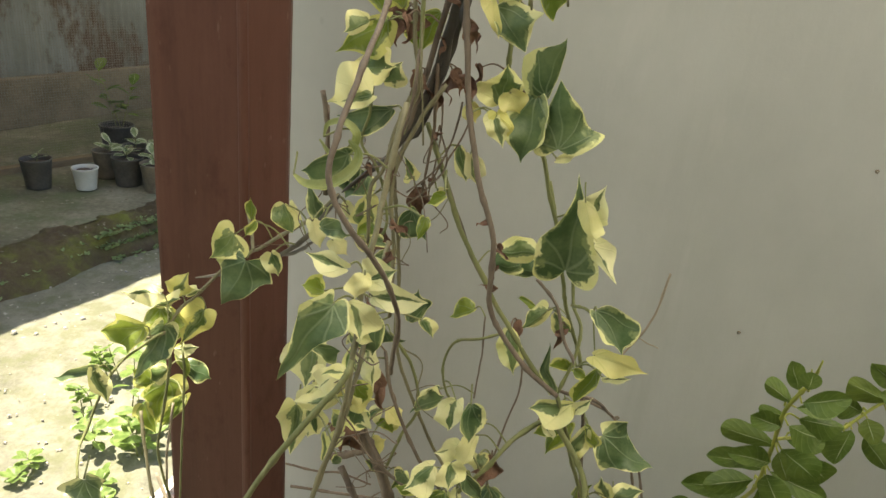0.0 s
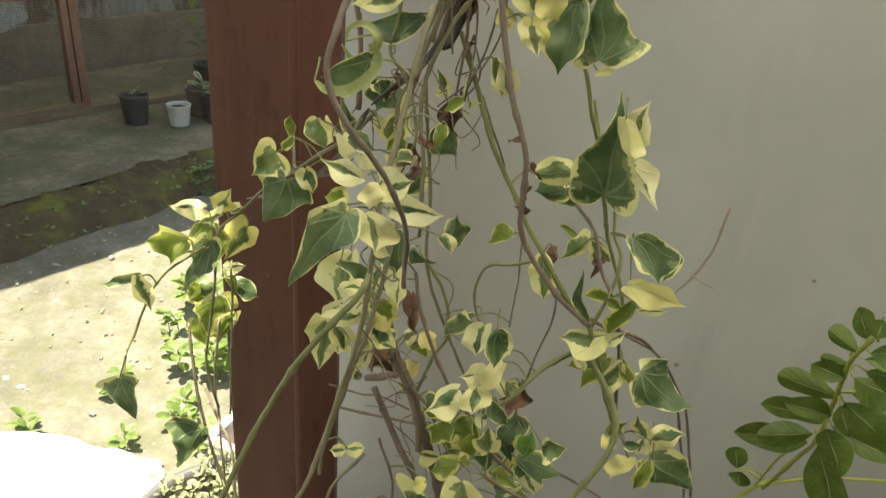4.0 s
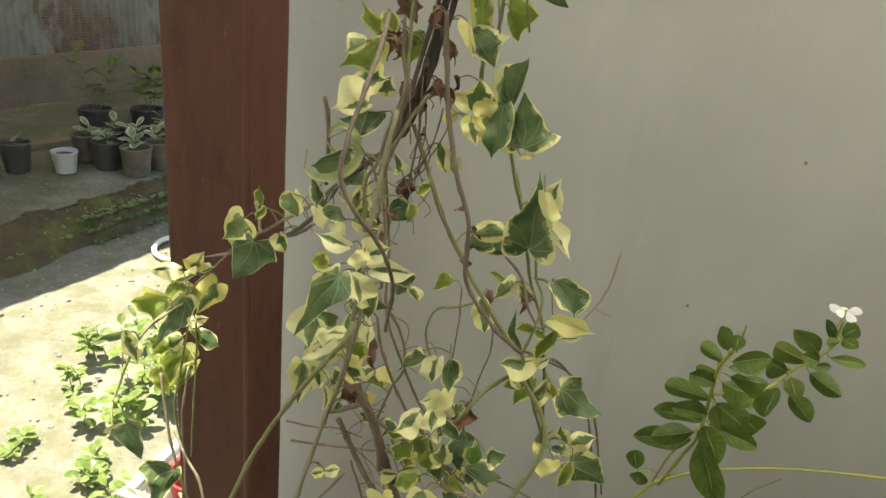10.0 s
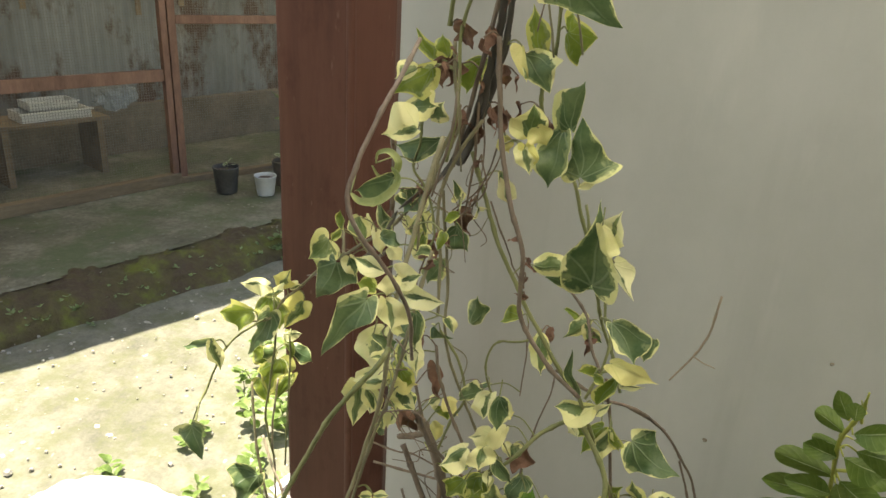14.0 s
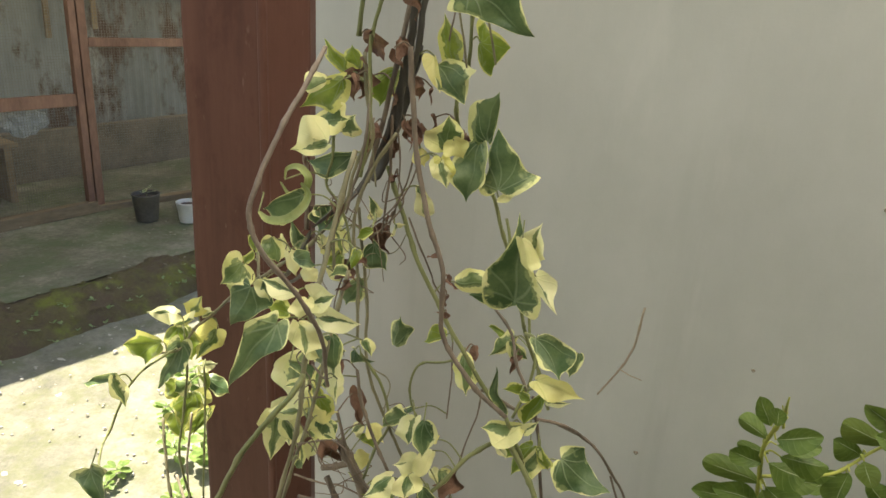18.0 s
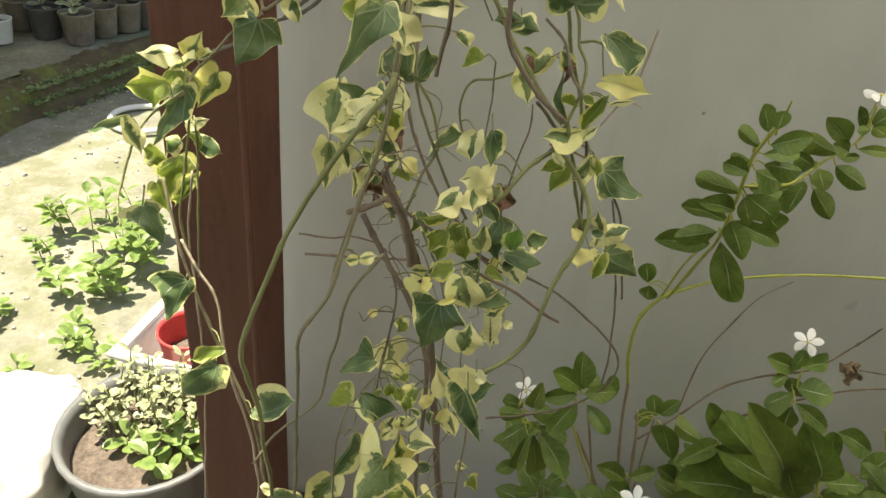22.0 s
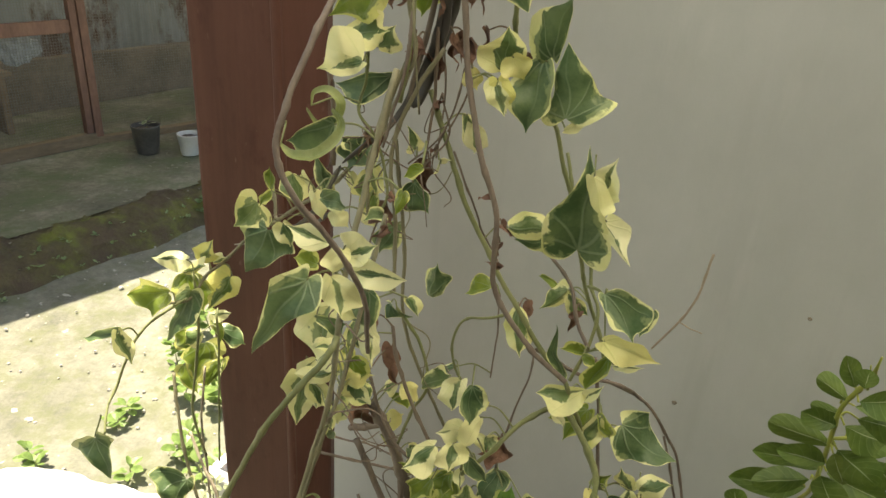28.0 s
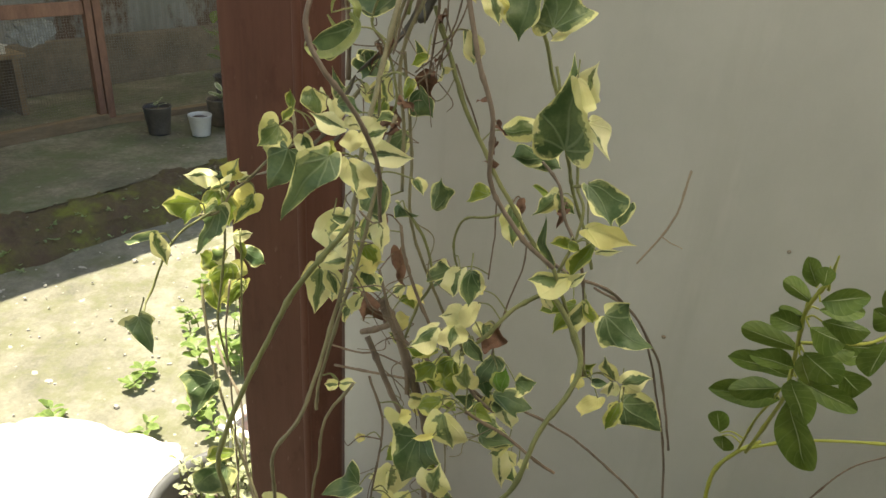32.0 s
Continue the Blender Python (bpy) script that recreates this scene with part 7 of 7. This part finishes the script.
tagged(part("wall_coop_low", bm, M_EARTH_WALL), "low earthen wall at the back of the coop", "wall", kind="structure")
bm = bmesh.new()
n = 150
cols = []
for i in range(n * 4 + 1):
    x = -3.5 + 9.0 * i / (n * 4)
    d = 1.12 + 0.004 * math.sin(2 * math.pi * x / 0.076)
    cols.append((bm.verts.new((x, d, 0.40)), bm.verts.new((x, d, 2.6))))
for a, b in zip(cols, cols[1:]):
    bm.faces.new((a[0], b[0], b[1], a[1]))
bmesh.ops.transform(bm, matrix=COOP, verts=bm.verts)
tagged(part("wall_coop_sheet", bm, M_SHEET, smooth=True), "blue-grey corrugated sheet wall with rusty stains", "wall", kind="structure")
bm = bmesh.new()
box(bm, (0.1, 3.4, 2.6), (-3.0, 0.4, 1.3), COOP)
tagged(part("wall_coop_end", bm, M_EARTH_WALL), "end wall of the coop", "wall", kind="structure")
# coop roof: edge placed for the yard's shadow line, translucency added to brighten the coop
bm = bmesh.new()
bmesh.ops.create_grid(bm, x_segments=300, y_segments=2, size=0.5)
for v in bm.verts:
    x, y = v.co.x * 12.0 + 1.0, (v.co.y + 0.5) * 2.61
    if y < 0.1:
        y += 0.035 * noise.noise(Vector((x * 2.2, 0, 4))) + 0.02 * noise.noise(Vector((x * 9, 0, 8)))
    v.co = Vector((x, y, 2.64 + 0.012 * math.sin(x * 2 * math.pi / 0.16)))
bmesh.ops.solidify(bm, geom=bm.faces[:], thickness=0.008)
bmesh.ops.transform(bm, matrix=Matrix.Translation((-2.516, 3.30, 0)) @ Matrix.Rotation(math.atan2(0.859, 0.511), 4, "Z"), verts=bm.verts)
tagged(part("ceiling_coop", bm, M_DULL_SHEET), "coop roof set to cast the yard shadow, translucent to brighten the coop", "roof", kind="structure")
M_PALE_WASH = speckled("flaking_whitewash", (0.16, 0.11, 0.08), (0.55, 0.53, 0.47), 5, 0.8, 0.3, 25, (0.4, 1, 1))
for x, z, l, w in ((-1.2, 1.55, 2.2, 0.10), (0.8, 1.60, 1.7, 0.16), (2.6, 1.55, 1.6, 0.12)):
    bm = bmesh.new()
    box(bm, (l, 0.03, w), (x, 1.08, z), COOP, 0.005)
    tagged(part("batten", bm, M_PALE_WASH), "stained pale plank nailed to the sheet wall", "plank")
for x, z, l in ((-0.55, 1.42, 0.42), (0.35, 1.35, 0.38), (0.75, 1.38, 0.3)):
    bm = bmesh.new()
    box(bm, (0.045, 0.02, l), (x, 1.06, z), COOP, 0.003)
    tagged(part("wood_strip", bm, M_OLD_WOOD), "bare wooden strip hanging on the sheet wall", "plank")


def tray(m, w, d, h):
    ob = empty("plastic_tray", m)
    bm = bmesh.new()
    box(bm, (w, d, 0.01), (0, 0, 0.005))
    for s in (-1, 1):
        box(bm, (w, 0.012, h), (0, s * (d / 2 - 0.006), h / 2), None, 0.003)
        box(bm, (0.012, d - 0.026, h), (s * (w / 2 - 0.006), 0, h / 2), None, 0.003)
    part("tray_body", bm, M_WHITE_PLASTIC, ob)
    bm = bmesh.new()
    box(bm, (w + 0.03, 0.014, 0.012), (0, -(d / 2 + 0.008), h - 0.006), None, 0.003)
    part("tray_lip", bm, M_WHITE_PLASTIC, ob)
    return tagged(ob, "white plastic tray on a plank shelf in the coop", "tray", "trays on the shelf")


shelf = empty("coop_shelf", COOP)
bm = bmesh.new()
box(bm, (1.5, 0.4, 0.03), (-0.98, 0.75, 0.44), None, 0.004)
part("board", bm, M_OLD_WOOD, shelf)
for x in (-1.68, -0.98, -0.30):
    bm = bmesh.new()
    box(bm, (0.05, 0.35, 0.425), (x, 0.75, 0.2125), None, 0.004)
    part("support", bm, M_OLD_WOOD, shelf)
tagged(shelf, "brown plank shelf behind the wire mesh", "shelf")
tray(COOP @ pose(-0.60, 0.72, 0.456), 0.5, 0.26, 0.07)
tray(COOP @ pose(-0.60, 0.74, 0.53), 0.34, 0.22, 0.06)
tray(COOP @ pose(-1.30, 0.72, 0.456), 0.4, 0.26, 0.22)

# a crumpled clear bag caught behind the mesh
bm = bmesh.new()
bmesh.ops.create_icosphere(bm, subdivisions=3, radius=0.11)
for v in bm.verts:
    v.co = Vector((v.co.x * 1.3, v.co.y * 0.4, v.co.z)) * (1 + 0.5 * noise.noise(v.co * 22))
bmesh.ops.transform(bm, matrix=COOP @ pose(-0.38, 0.10, 0.70), verts=bm.verts)
tagged(part("plastic_bag", bm, speckled("pale_plastic_film", (0.22, 0.24, 0.25), (0.4, 0.42, 0.42), 20, 0.3, 0.4)), "crumpled pale plastic bag hung in the mesh", "bag")

# ---- pots on the terrace ----
POT_RNG = random.Random(5)
M_SEEDLING = leaf_material("seedling", 0.60, (0.20, 0.27, 0.13), (0.34, 0.42, 0.24), (0.62, 0.66, 0.48))
M_TUB_LEAF = leaf_material("tub_seedling", 0.8, (0.24, 0.27, 0.15), (0.40, 0.43, 0.26), (0.52, 0.53, 0.36))
M_YARD_LEAF = leaf_material("yard_herb", 1.6, (0.15, 0.24, 0.06), (0.28, 0.39, 0.12), (0.3, 0.4, 0.1), 0.4)


def pot(name, m, r, h, mat, label, soil=0.85, plant=0, leaf=0.05, tall=0.10, leaf_mat=None, sub=True):
    ob = empty(name, m)
    bm = bmesh.new()
    t = 0.012
    lathe(bm, ((0.001, 0.0), (r * 0.74, 0.0), (r * 0.76, 0.01), (r * 0.96, h * 0.93), (r * 1.0, h * 0.95), (r * 1.0, h), (r * 0.93, h), (r * 0.90, h * 0.93), (r * 0.86, h * soil - 0.02)), 28)
    part("pot_body", bm, mat, ob, "", True)
    bm = bmesh.new()
    rings = lathe(bm, ((0.001, h * soil + 0.008), (r * 0.3, h * soil + 0.010), (r * 0.6, h * soil + 0.002), (r * 0.885, h * soil - 0.008)), 24)
    for v in bm.verts:
        v.co.z += 0.010 * noise.noise(v.co * 40 + Vector((m.translation.x * 9, 0, 0)))
    part("soil", bm, M_POT_SOIL, ob, "", True)
    if plant:
        sprout(ob, (0, 0, h * soil), plant, leaf, tall, leaf_mat or M_SEEDLING, r * 0.45)
    return tagged(ob, label, "plant pot", "pots on the terrace" if sub else "")


def sprout(parent, at, count, leaf, tall, mat, spread):
    """A small plant: short stems, each with pairs of leaves."""
    rng = POT_RNG
    at = Vector(at)
    stems = max(1, count // 7)
    for s in range(stems):
        a = rng.uniform(0, 6.28)
        root = at + Vector((math.cos(a), math.sin(a), 0)) * spread * (rng.random() ** 0.5 if stems > 1 else 0)
        lean = Vector((rng.uniform(-0.35, 0.35), rng.uniform(-0.35, 0.35), 1))
        top = root + lean * tall * rng.uniform(0.6, 1.1)
        bm = bmesh.new()
        ps = spline((root - Vector((0, 0, 0.01)), (root + top) / 2 + Vector((rng.uniform(-0.01, 0.01), 0, 0)), top), 4)
        tube(bm, ps, 0.0028, 0.0016, 6)
        part("stem", bm, STEM_MATS["green"], parent, "", True)
        for k in range(count // stems):
            f = 0.25 + 0.75 * (k + 1) / (count // stems)
            p = root.lerp(top, f)
            b = a + 2.4 * k
            up = rng.uniform(-0.1, 0.6) if f < 0.95 else 0.9
            d = Vector((math.cos(b), math.sin(b), up)).normalized()
            bm = bmesh.new()
            blade(bm, p + d * 0.006, p + d * leaf * rng.uniform(0.7, 1.15), rng.uniform(0.5, 0.7), "oval", 0.12, -0.25, rng.uniform(-0.3, 0.3), 0.02, p + Vector((0, 0, 5)))
            part("leaf", bm, mat, parent, "", True)


pot("small_white_pot", pose(-2.285, 4.56, 0.124), 0.085, 0.15, M_WHITE_PLASTIC, "empty white plastic pot on the damp terrace")
pot("black_pot", pose(-2.575, 4.50, 0.124), 0.10, 0.20, M_BLACK_PLASTIC, "black pot with one pale seedling by the coop", plant=5, leaf=0.07, tall=0.05)
for x, y, r, mt, c in ((-2.266, 4.86, 0.105, M_BROWN_PLASTIC, 8), (-2.07, 4.73, 0.11, M_BLACK_PLASTIC, 9), (-1.841, 4.65, 0.108, M_BROWN_PLASTIC, 8), (-1.747, 4.84, 0.10, M_BROWN_PLASTIC, 8), (-1.642, 5.00, 0.105, M_BROWN_PLASTIC, 7), (-1.56, 5.12, 0.105, M_BLACK_PLASTIC, 8), (-2.14, 5.02, 0.105, M_BLACK_PLASTIC, 8), (-1.93, 4.95, 0.10, M_BLACK_PLASTIC, 9), (-1.86, 5.18, 0.11, M_BLACK_PLASTIC, 10), (-1.68, 5.27, 0.105, M_BLACK_PLASTIC, 9)):
    pot("seedling_pot", pose(x, y, 0.124, 0, 0, POT_RNG.uniform(0, 360)), r, 0.20, mt, "dusty plastic pot with a pale green seedling", plant=c, leaf=0.095, tall=0.10)

# larger plants behind the pots
for x, y, c, l, tl in ((-2.45, 5.45, 22, 0.13, 0.42), (-2.1, 5.6, 26, 0.14, 0.50), (-1.75, 5.75, 24, 0.16, 0.55)):
    pot("tall_pot_plant", pose(x, y, 0.124), 0.13, 0.24, M_BLACK_PLASTIC, "black pot with a bushy green plant in shade", plant=c, leaf=l, tall=tl, leaf_mat=M_OVAL)

# ---- the sunlit yard ----
pot("grey_tub", pose(-0.533, 1.13, 0.0), 0.205, 0.35, M_GREY_PLASTIC, "round grey plastic tub with soil and seedlings", soil=0.80, plant=0, sub=False)
tub_herb = empty("tub_seedlings", pose(-0.515, 1.145, 0.283))
for dx, dy, n, l, tl in ((0.01, -0.09, 7, 0.065, 0.05), (0.07, -0.07, 7, 0.06, 0.06), (0.04, -0.03, 7, 0.065, 0.08), (0.11, -0.03, 7, 0.055, 0.07), (-0.06, -0.04, 7, 0.05, 0.05)):
    sprout(tub_herb, (dx, dy, -0.004), n, l, tl, M_YARD_LEAF, 0.02)
for dx, dy, n in ((-0.02, 0.10, 28), (0.05, 0.10, 28), (0.0, 0.03, 28), (0.09, 0.04, 28), (-0.07, 0.05, 28), (-0.10, 0.09, 21), (0.10, 0.10, 28), (-0.12, 0.02, 14)):
    sprout(tub_herb, (dx, dy, -0.004), n * 2, 0.030, 0.14, M_TUB_LEAF, 0.055)
tagged(tub_herb, "grey-green seedlings growing in the grey tub", "seedlings")

# white woven sack, full, its top folded over
sack = empty("soil_sack", pose(-1.02, 1.13, 0, 0, 0, 4))
bm = bmesh.new()
bmesh.ops.create_cube(bm, size=1)
bmesh.ops.subdivide_edges(bm, edges=bm.edges, cuts=20, use_grid_fill=True)
for v in bm.verts:
    x, y, z = v.co * 2
    q = 1 - 0.10 * (abs(x) ** 3 * abs(y) ** 3 + 0.9 * abs(z) ** 4 * max(abs(x), abs(y)) ** 4)
    taper = 0.80 + 0.20 * min(1, (z + 1) * 0.9)
    top = max(0, z)
    v.co = Vector((x * 0.29 * q * taper, y * 0.20 * q * taper, 0.182 * (z + 1) - 0.03 * top * (x * x + y * y) * 0.6))
    w = noise.noise(Vector((v.co.x * 9, v.co.y * 9, v.co.z * 26))) * 0.024 + noise.noise(v.co * 30) * 0.010 + abs(noise.noise(Vector((v.co.x * 5, v.co.y * 5, 3)))) * 0.03 * top
    v.co += Vector((x, y, 0.5 * z)) * w
    v.co.z = max(v.co.z, 0.002)
part("sack_body", bm, M_SACK, sack, "", True)
SACK_SKIN = sack.children[0].data


def sack_front(x, z):
    """The depth of the sack's front skin at a place on it."""
    vs = [v.co for v in SACK_SKIN.vertices if v.co.y < -0.06]
    vs.sort(key=lambda c: (c.x - x) ** 2 + (c.z - z) ** 2)
    ws = [1 / (1e-5 + (c.x - x) ** 2 + (c.z - z) ** 2) for c in vs[:6]]
    return sum(w * c.y for w, c in zip(ws, vs)) / sum(ws) - 0.004


for x, z, w, h in ((0.155, 0.245, 0.12, 0.022), (0.165, 0.205, 0.08, 0.013), (0.03, 0.15, 0.010, 0.20), (0.05, 0.15, 0.006, 0.20), (0.075, 0.16, 0.03, 0.12), (-0.12, 0.15, 0.007, 0.20), (0.19, 0.17, 0.06, 0.010), (0.17, 0.13, 0.09, 0.009)):
    bm = bmesh.new()
    for i in range(13):
        for j in range(9):
            px, pz = x + w * (i / 12 - 0.5), z + h * (j / 8 - 0.5)
            bm.verts.new((px, sack_front(px, pz), pz))
    bm.verts.ensure_lookup_table()
    for i in range(12):
        for j in range(8):
            a = i * 9 + j
            bm.faces.new([bm.verts[k] for k in (a, a + 9, a + 10, a + 1)])
    part("print_bar", bm, M_SACK_RED, sack, "faded red printed bar")
tagged(sack, "full white woven sack with faded red print", "sack")

# white planter with a red pot
PLANTER = pose(-0.743, 1.546, 0, 0, 0, -18.2)
planter = empty("white_planter", PLANTER)
bm = bmesh.new()
for sx, sy, px, py in ((0.52, 0.022, 0.26, 0.011), (0.52, 0.022, 0.26, 0.439), (0.022, 0.404, 0.011, 0.225), (0.022, 0.404, 0.509, 0.225)):
    box(bm, (sx, sy, 0.19), (px, py, 0.095), None, 0.006)
box(bm, (0.476, 0.406, 0.02), (0.26, 0.225, 0.02))
part("planter_body", bm, M_WHITE_PLASTIC, planter)
for sx, sy, px, py in ((0.56, 0.035, 0.26, 0.0), (0.56, 0.035, 0.26, 0.45), (0.035, 0.414, 0.0, 0.225), (0.035, 0.414, 0.52, 0.225)):
    bm = bmesh.new()
    box(bm, (sx, sy, 0.02), (px, py, 0.2), None, 0.008)
    part("rim", bm, M_WHITE_PLASTIC, planter)
tagged(planter, "white rectangular plastic planter box in the sun", "planter")
pot("red_pot", PLANTER @ pose(0.15, 0.15, 0.032), 0.095, 0.19, M_RED_PLASTIC, "red plastic pot standing in the white planter", soil=0.5, sub=False)
hoop = bmesh.new()
ring = [Vector((0.19 * math.cos(0.2618 * i), 0.19 * math.sin(0.2618 * i), 0.02 + 0.004 * math.sin(0.7 * i))) for i in range(25)]
tube(hoop, ring, 0.016, 0.016, 10)
bmesh.ops.transform(hoop, matrix=pose(-1.215, 3.72, 0), verts=hoop.verts)
tagged(part("white_hoop", hoop, M_WHITE_PLASTIC, smooth=True), "thick white plastic hoop lying on the yard soil", "hoop")

for x, y, n, l, tl, s in ((-1.17, 2.60, 30, 0.075, 0.16, 0.12), (-0.98, 2.43, 40, 0.08, 0.24, 0.13), (-0.84, 2.30, 32, 0.085, 0.24, 0.11), (-1.27, 2.25, 24, 0.06, 0.10, 0.12), (-1.05, 2.10, 20, 0.075, 0.10, 0.09), (-0.88, 2.10, 28, 0.08, 0.18, 0.10), (-1.20, 1.98, 20, 0.055, 0.06, 0.12), (-0.96, 1.88, 24, 0.055, 0.07, 0.11), (-1.06, 1.74, 24, 0.055, 0.06, 0.12), (-0.84, 1.74, 24, 0.055, 0.07, 0.09), (-1.34, 1.62, 18, 0.05, 0.05, 0.12), (-0.74, 2.42, 24, 0.07, 0.20, 0.1)):
    herb = empty("yard_herb", pose(x, y, -0.002))
    sprout(herb, (0, 0, 0), n, l, tl, M_YARD_LEAF, s)
    tagged(herb, "low light-green seedling growing in the sunny yard soil", "seedling", "seedlings in the yard")


def scatter(name, count, make, mat, label, cat):
    vs, fs = [], []
    for i in range(count):
        make(vs, fs)
    me = bpy.data.meshes.new(name)
    me.from_pydata(vs, [], fs)
    me.materials.append(mat)
    tagged(new(name, me), label, cat, kind="stuff")


S_RNG = random.Random(21)


def chip(vs, fs):
    x, y, r = S_RNG.uniform(-2.6, -0.6), S_RNG.uniform(1.3, 4.2), S_RNG.uniform(0.003, 0.010) * (1 if S_RNG.random() < 0.9 else 1.8)
    k = len(vs)
    for i in range(5):
        a = 1.257 * i + S_RNG.uniform(-0.4, 0.4)
        vs.append((x + r * math.cos(a), y + r * math.sin(a), 0.0))
    for i in range(5):
        a = 1.257 * i + S_RNG.uniform(-0.4, 0.4)
        vs.append((x + 0.7 * r * math.cos(a), y + 0.7 * r * math.sin(a), r * S_RNG.uniform(0.5, 0.9)))
    fs.append([k + 5 + i for i in range(5)])
    for i in range(5):
        fs.append((k + i, k + (i + 1) % 5, k + 5 + (i + 1) % 5, k + 5 + i))


def weed(vs, fs):
    along, out, z = S_RNG.uniform(-3, 4), S_RNG.gauss(0.0, 0.05), 0.0
    if S_RNG.random() < 0.7:
        along = 0.2 + abs(S_RNG.gauss(0, 0.9))
    z = 0.118 if out > 0.03 else (0.01 if out < -0.03 else 0.07)
    p = KERB @ Vector((along, out, z))
    for _ in range(5):
        a, l = S_RNG.uniform(0, 6.28), S_RNG.uniform(0.012, 0.03)
        d = Vector((math.cos(a), math.sin(a), S_RNG.uniform(0.2, 0.9))).normalized() * l
        sd = Vector((-d.y, d.x, 0)).normalized() * l * 0.33
        k = len(vs)
        vs.extend((tuple(p), tuple(p + d * 0.55 + sd), tuple(p + d), tuple(p + d * 0.55 - sd)))
        fs.append((k, k + 1, k + 2, k + 3))


def litter(vs, fs):
    p = KERB @ Vector((S_RNG.uniform(-1.6, 2.4), 0.16 + 1.5 * S_RNG.random() ** 1.4, 0.128))
    r, k = S_RNG.uniform(0.006, 0.022), len(vs)
    a0 = S_RNG.uniform(0, 6.28)
    for i in range(6):
        a = a0 + 1.047 * i
        q = r * (1 if i % 3 == 0 else S_RNG.uniform(0.35, 0.7))
        vs.append((p.x + q * math.cos(a), p.y + q * math.sin(a), p.z + S_RNG.uniform(0.002, 0.010)))
    vs.append((p.x, p.y, p.z + 0.008))
    for i in range(6):
        fs.append((k + i, k + (i + 1) % 6, k + 6))


scatter("terrace_litter", 220, litter, speckled("dry_leaf_litter", (0.10, 0.085, 0.05), (0.42, 0.39, 0.30), 9, 0.9, 0.2), "dry leaf scraps and dirt crumbs on the terrace", "litter")
scatter("gravel_chips", 420, chip, M_STONE, "pale stone chips strewn on the yard soil", "gravel")
scatter("kerb_weeds", 900, weed, M_YARD_LEAF, "tiny green weeds sprouting along the mossy kerb", "weeds")

# marks on the wall: a plugged hole and small chips
for lx, z, r in ((0.282, 1.887, 0.009), (0.456, 1.273, 0.0030), (0.308, 1.067, 0.0040), (0.567, 1.552, 0.0028)):
    bm = bmesh.new()
    lathe(bm, ((0.001, 0.0022), (r * 0.45, 0.0022), (r * 0.75, 0.0012), (r, 0.0002)), 12, 0.15)
    bmesh.ops.transform(bm, matrix=HOUSE @ pose(lx, -0.001, z, 90, 0, 0), verts=bm.verts)
    ob = part("wall_chip", bm, M_WALL if r > 0.008 else M_EARTH_WALL, None, "", True)
    under(ob, wall)

# low periwinkles filling the bed under the wall, added to darken its lower part
BED_RNG = random.Random(8)


def clump(x, y, heights, label):
    """A bushy periwinkle: upright shoots, each ending in a rosette of broad leaves."""
    plant = periwinkle(label)
    for h in heights:
        fx, fy = x + BED_RNG.uniform(-0.12, 0.12), y + BED_RNG.uniform(-0.10, 0.10)
        top = Vector((fx + BED_RNG.uniform(-0.06, 0.06), fy + BED_RNG.uniform(-0.06, 0.04), h))
        shoot(plant, BED_RNG.choice(("lime", "woody")), 2.6, 2.0, (x + BED_RNG.uniform(-0.03, 0.03), y, 0.0), ((x + fx) / 2, fy, h * 0.5), tuple(top))
        for ring, (n, drop, size, lift) in enumerate(((4, 0.0, 0.045, 0.9), (5, 0.03, 0.068, 0.35), (5, 0.07, 0.075, 0.05))):
            for k in range(n):
                a = 6.283 * k / n + ring * 0.6 + BED_RNG.uniform(-0.25, 0.25)
                d = Vector((math.cos(a), math.sin(a), lift + BED_RNG.uniform(-0.2, 0.2))).normalized()
                b = top - Vector((0, 0, drop)) + d * 0.008
                e = b + d * size * BED_RNG.uniform(0.75, 1.1)
                bm = bmesh.new()
                blade(bm, b, e, BED_RNG.uniform(0.45, 0.58), "oval", BED_RNG.uniform(0.05, 0.25), BED_RNG.uniform(-0.45, -0.1), BED_RNG.uniform(-0.3, 0.3), 0.02, b + Vector((0, -1.2, 4)))
                under(part("leaf", bm, M_OVAL, None, "", True), plant)


clump(0.42, 0.80, (0.55, 0.60, 0.48, 0.52), "bushy green periwinkle with broad leaves beside the wall")
clump(0.66, 0.72, (0.66, 0.60, 0.72, 0.55, 0.62), "bushy green periwinkle with broad leaves beside the wall")
clump(0.92, 0.62, (0.70, 0.76, 0.64, 0.60), "bushy green periwinkle with broad leaves beside the wall")
clump(0.62, 0.50, (0.56, 0.62, 0.50, 0.58), "dense low periwinkle in the dark bed")
clump(0.88, 0.42, (0.66, 0.60, 0.70), "dense low periwinkle in the dark bed")
clump(0.32, 0.62, (0.36, 0.42, 0.30), "dense low periwinkle in the dark bed")

# the withered seed head on the dry twig
for i in range(9):
    a = BED_RNG.uniform(0, 6.283)
    b = Vector((0.735, 0.66, 0.99)) + Vector((BED_RNG.uniform(-0.012, 0.012), BED_RNG.uniform(-0.01, 0.01), BED_RNG.uniform(-0.01, 0.005)))
    bm = bmesh.new()
    blade(bm, b, b + Vector((math.cos(a) * 0.6, math.sin(a) * 0.4, -1)).normalized() * BED_RNG.uniform(0.02, 0.035), 0.35, "oval", 0.6, -0.5, 0.4, 0.2, crumple=0.3)
    under(part("withered_leaf", bm, speckled("straw_leaf", (0.16, 0.10, 0.055), (0.34, 0.25, 0.15), 40, 0.7, 0.4) if i == 0 else bpy.data.materials["straw_leaf"], None, "shrivelled straw-brown leaf", True), TWIG_PLANT)
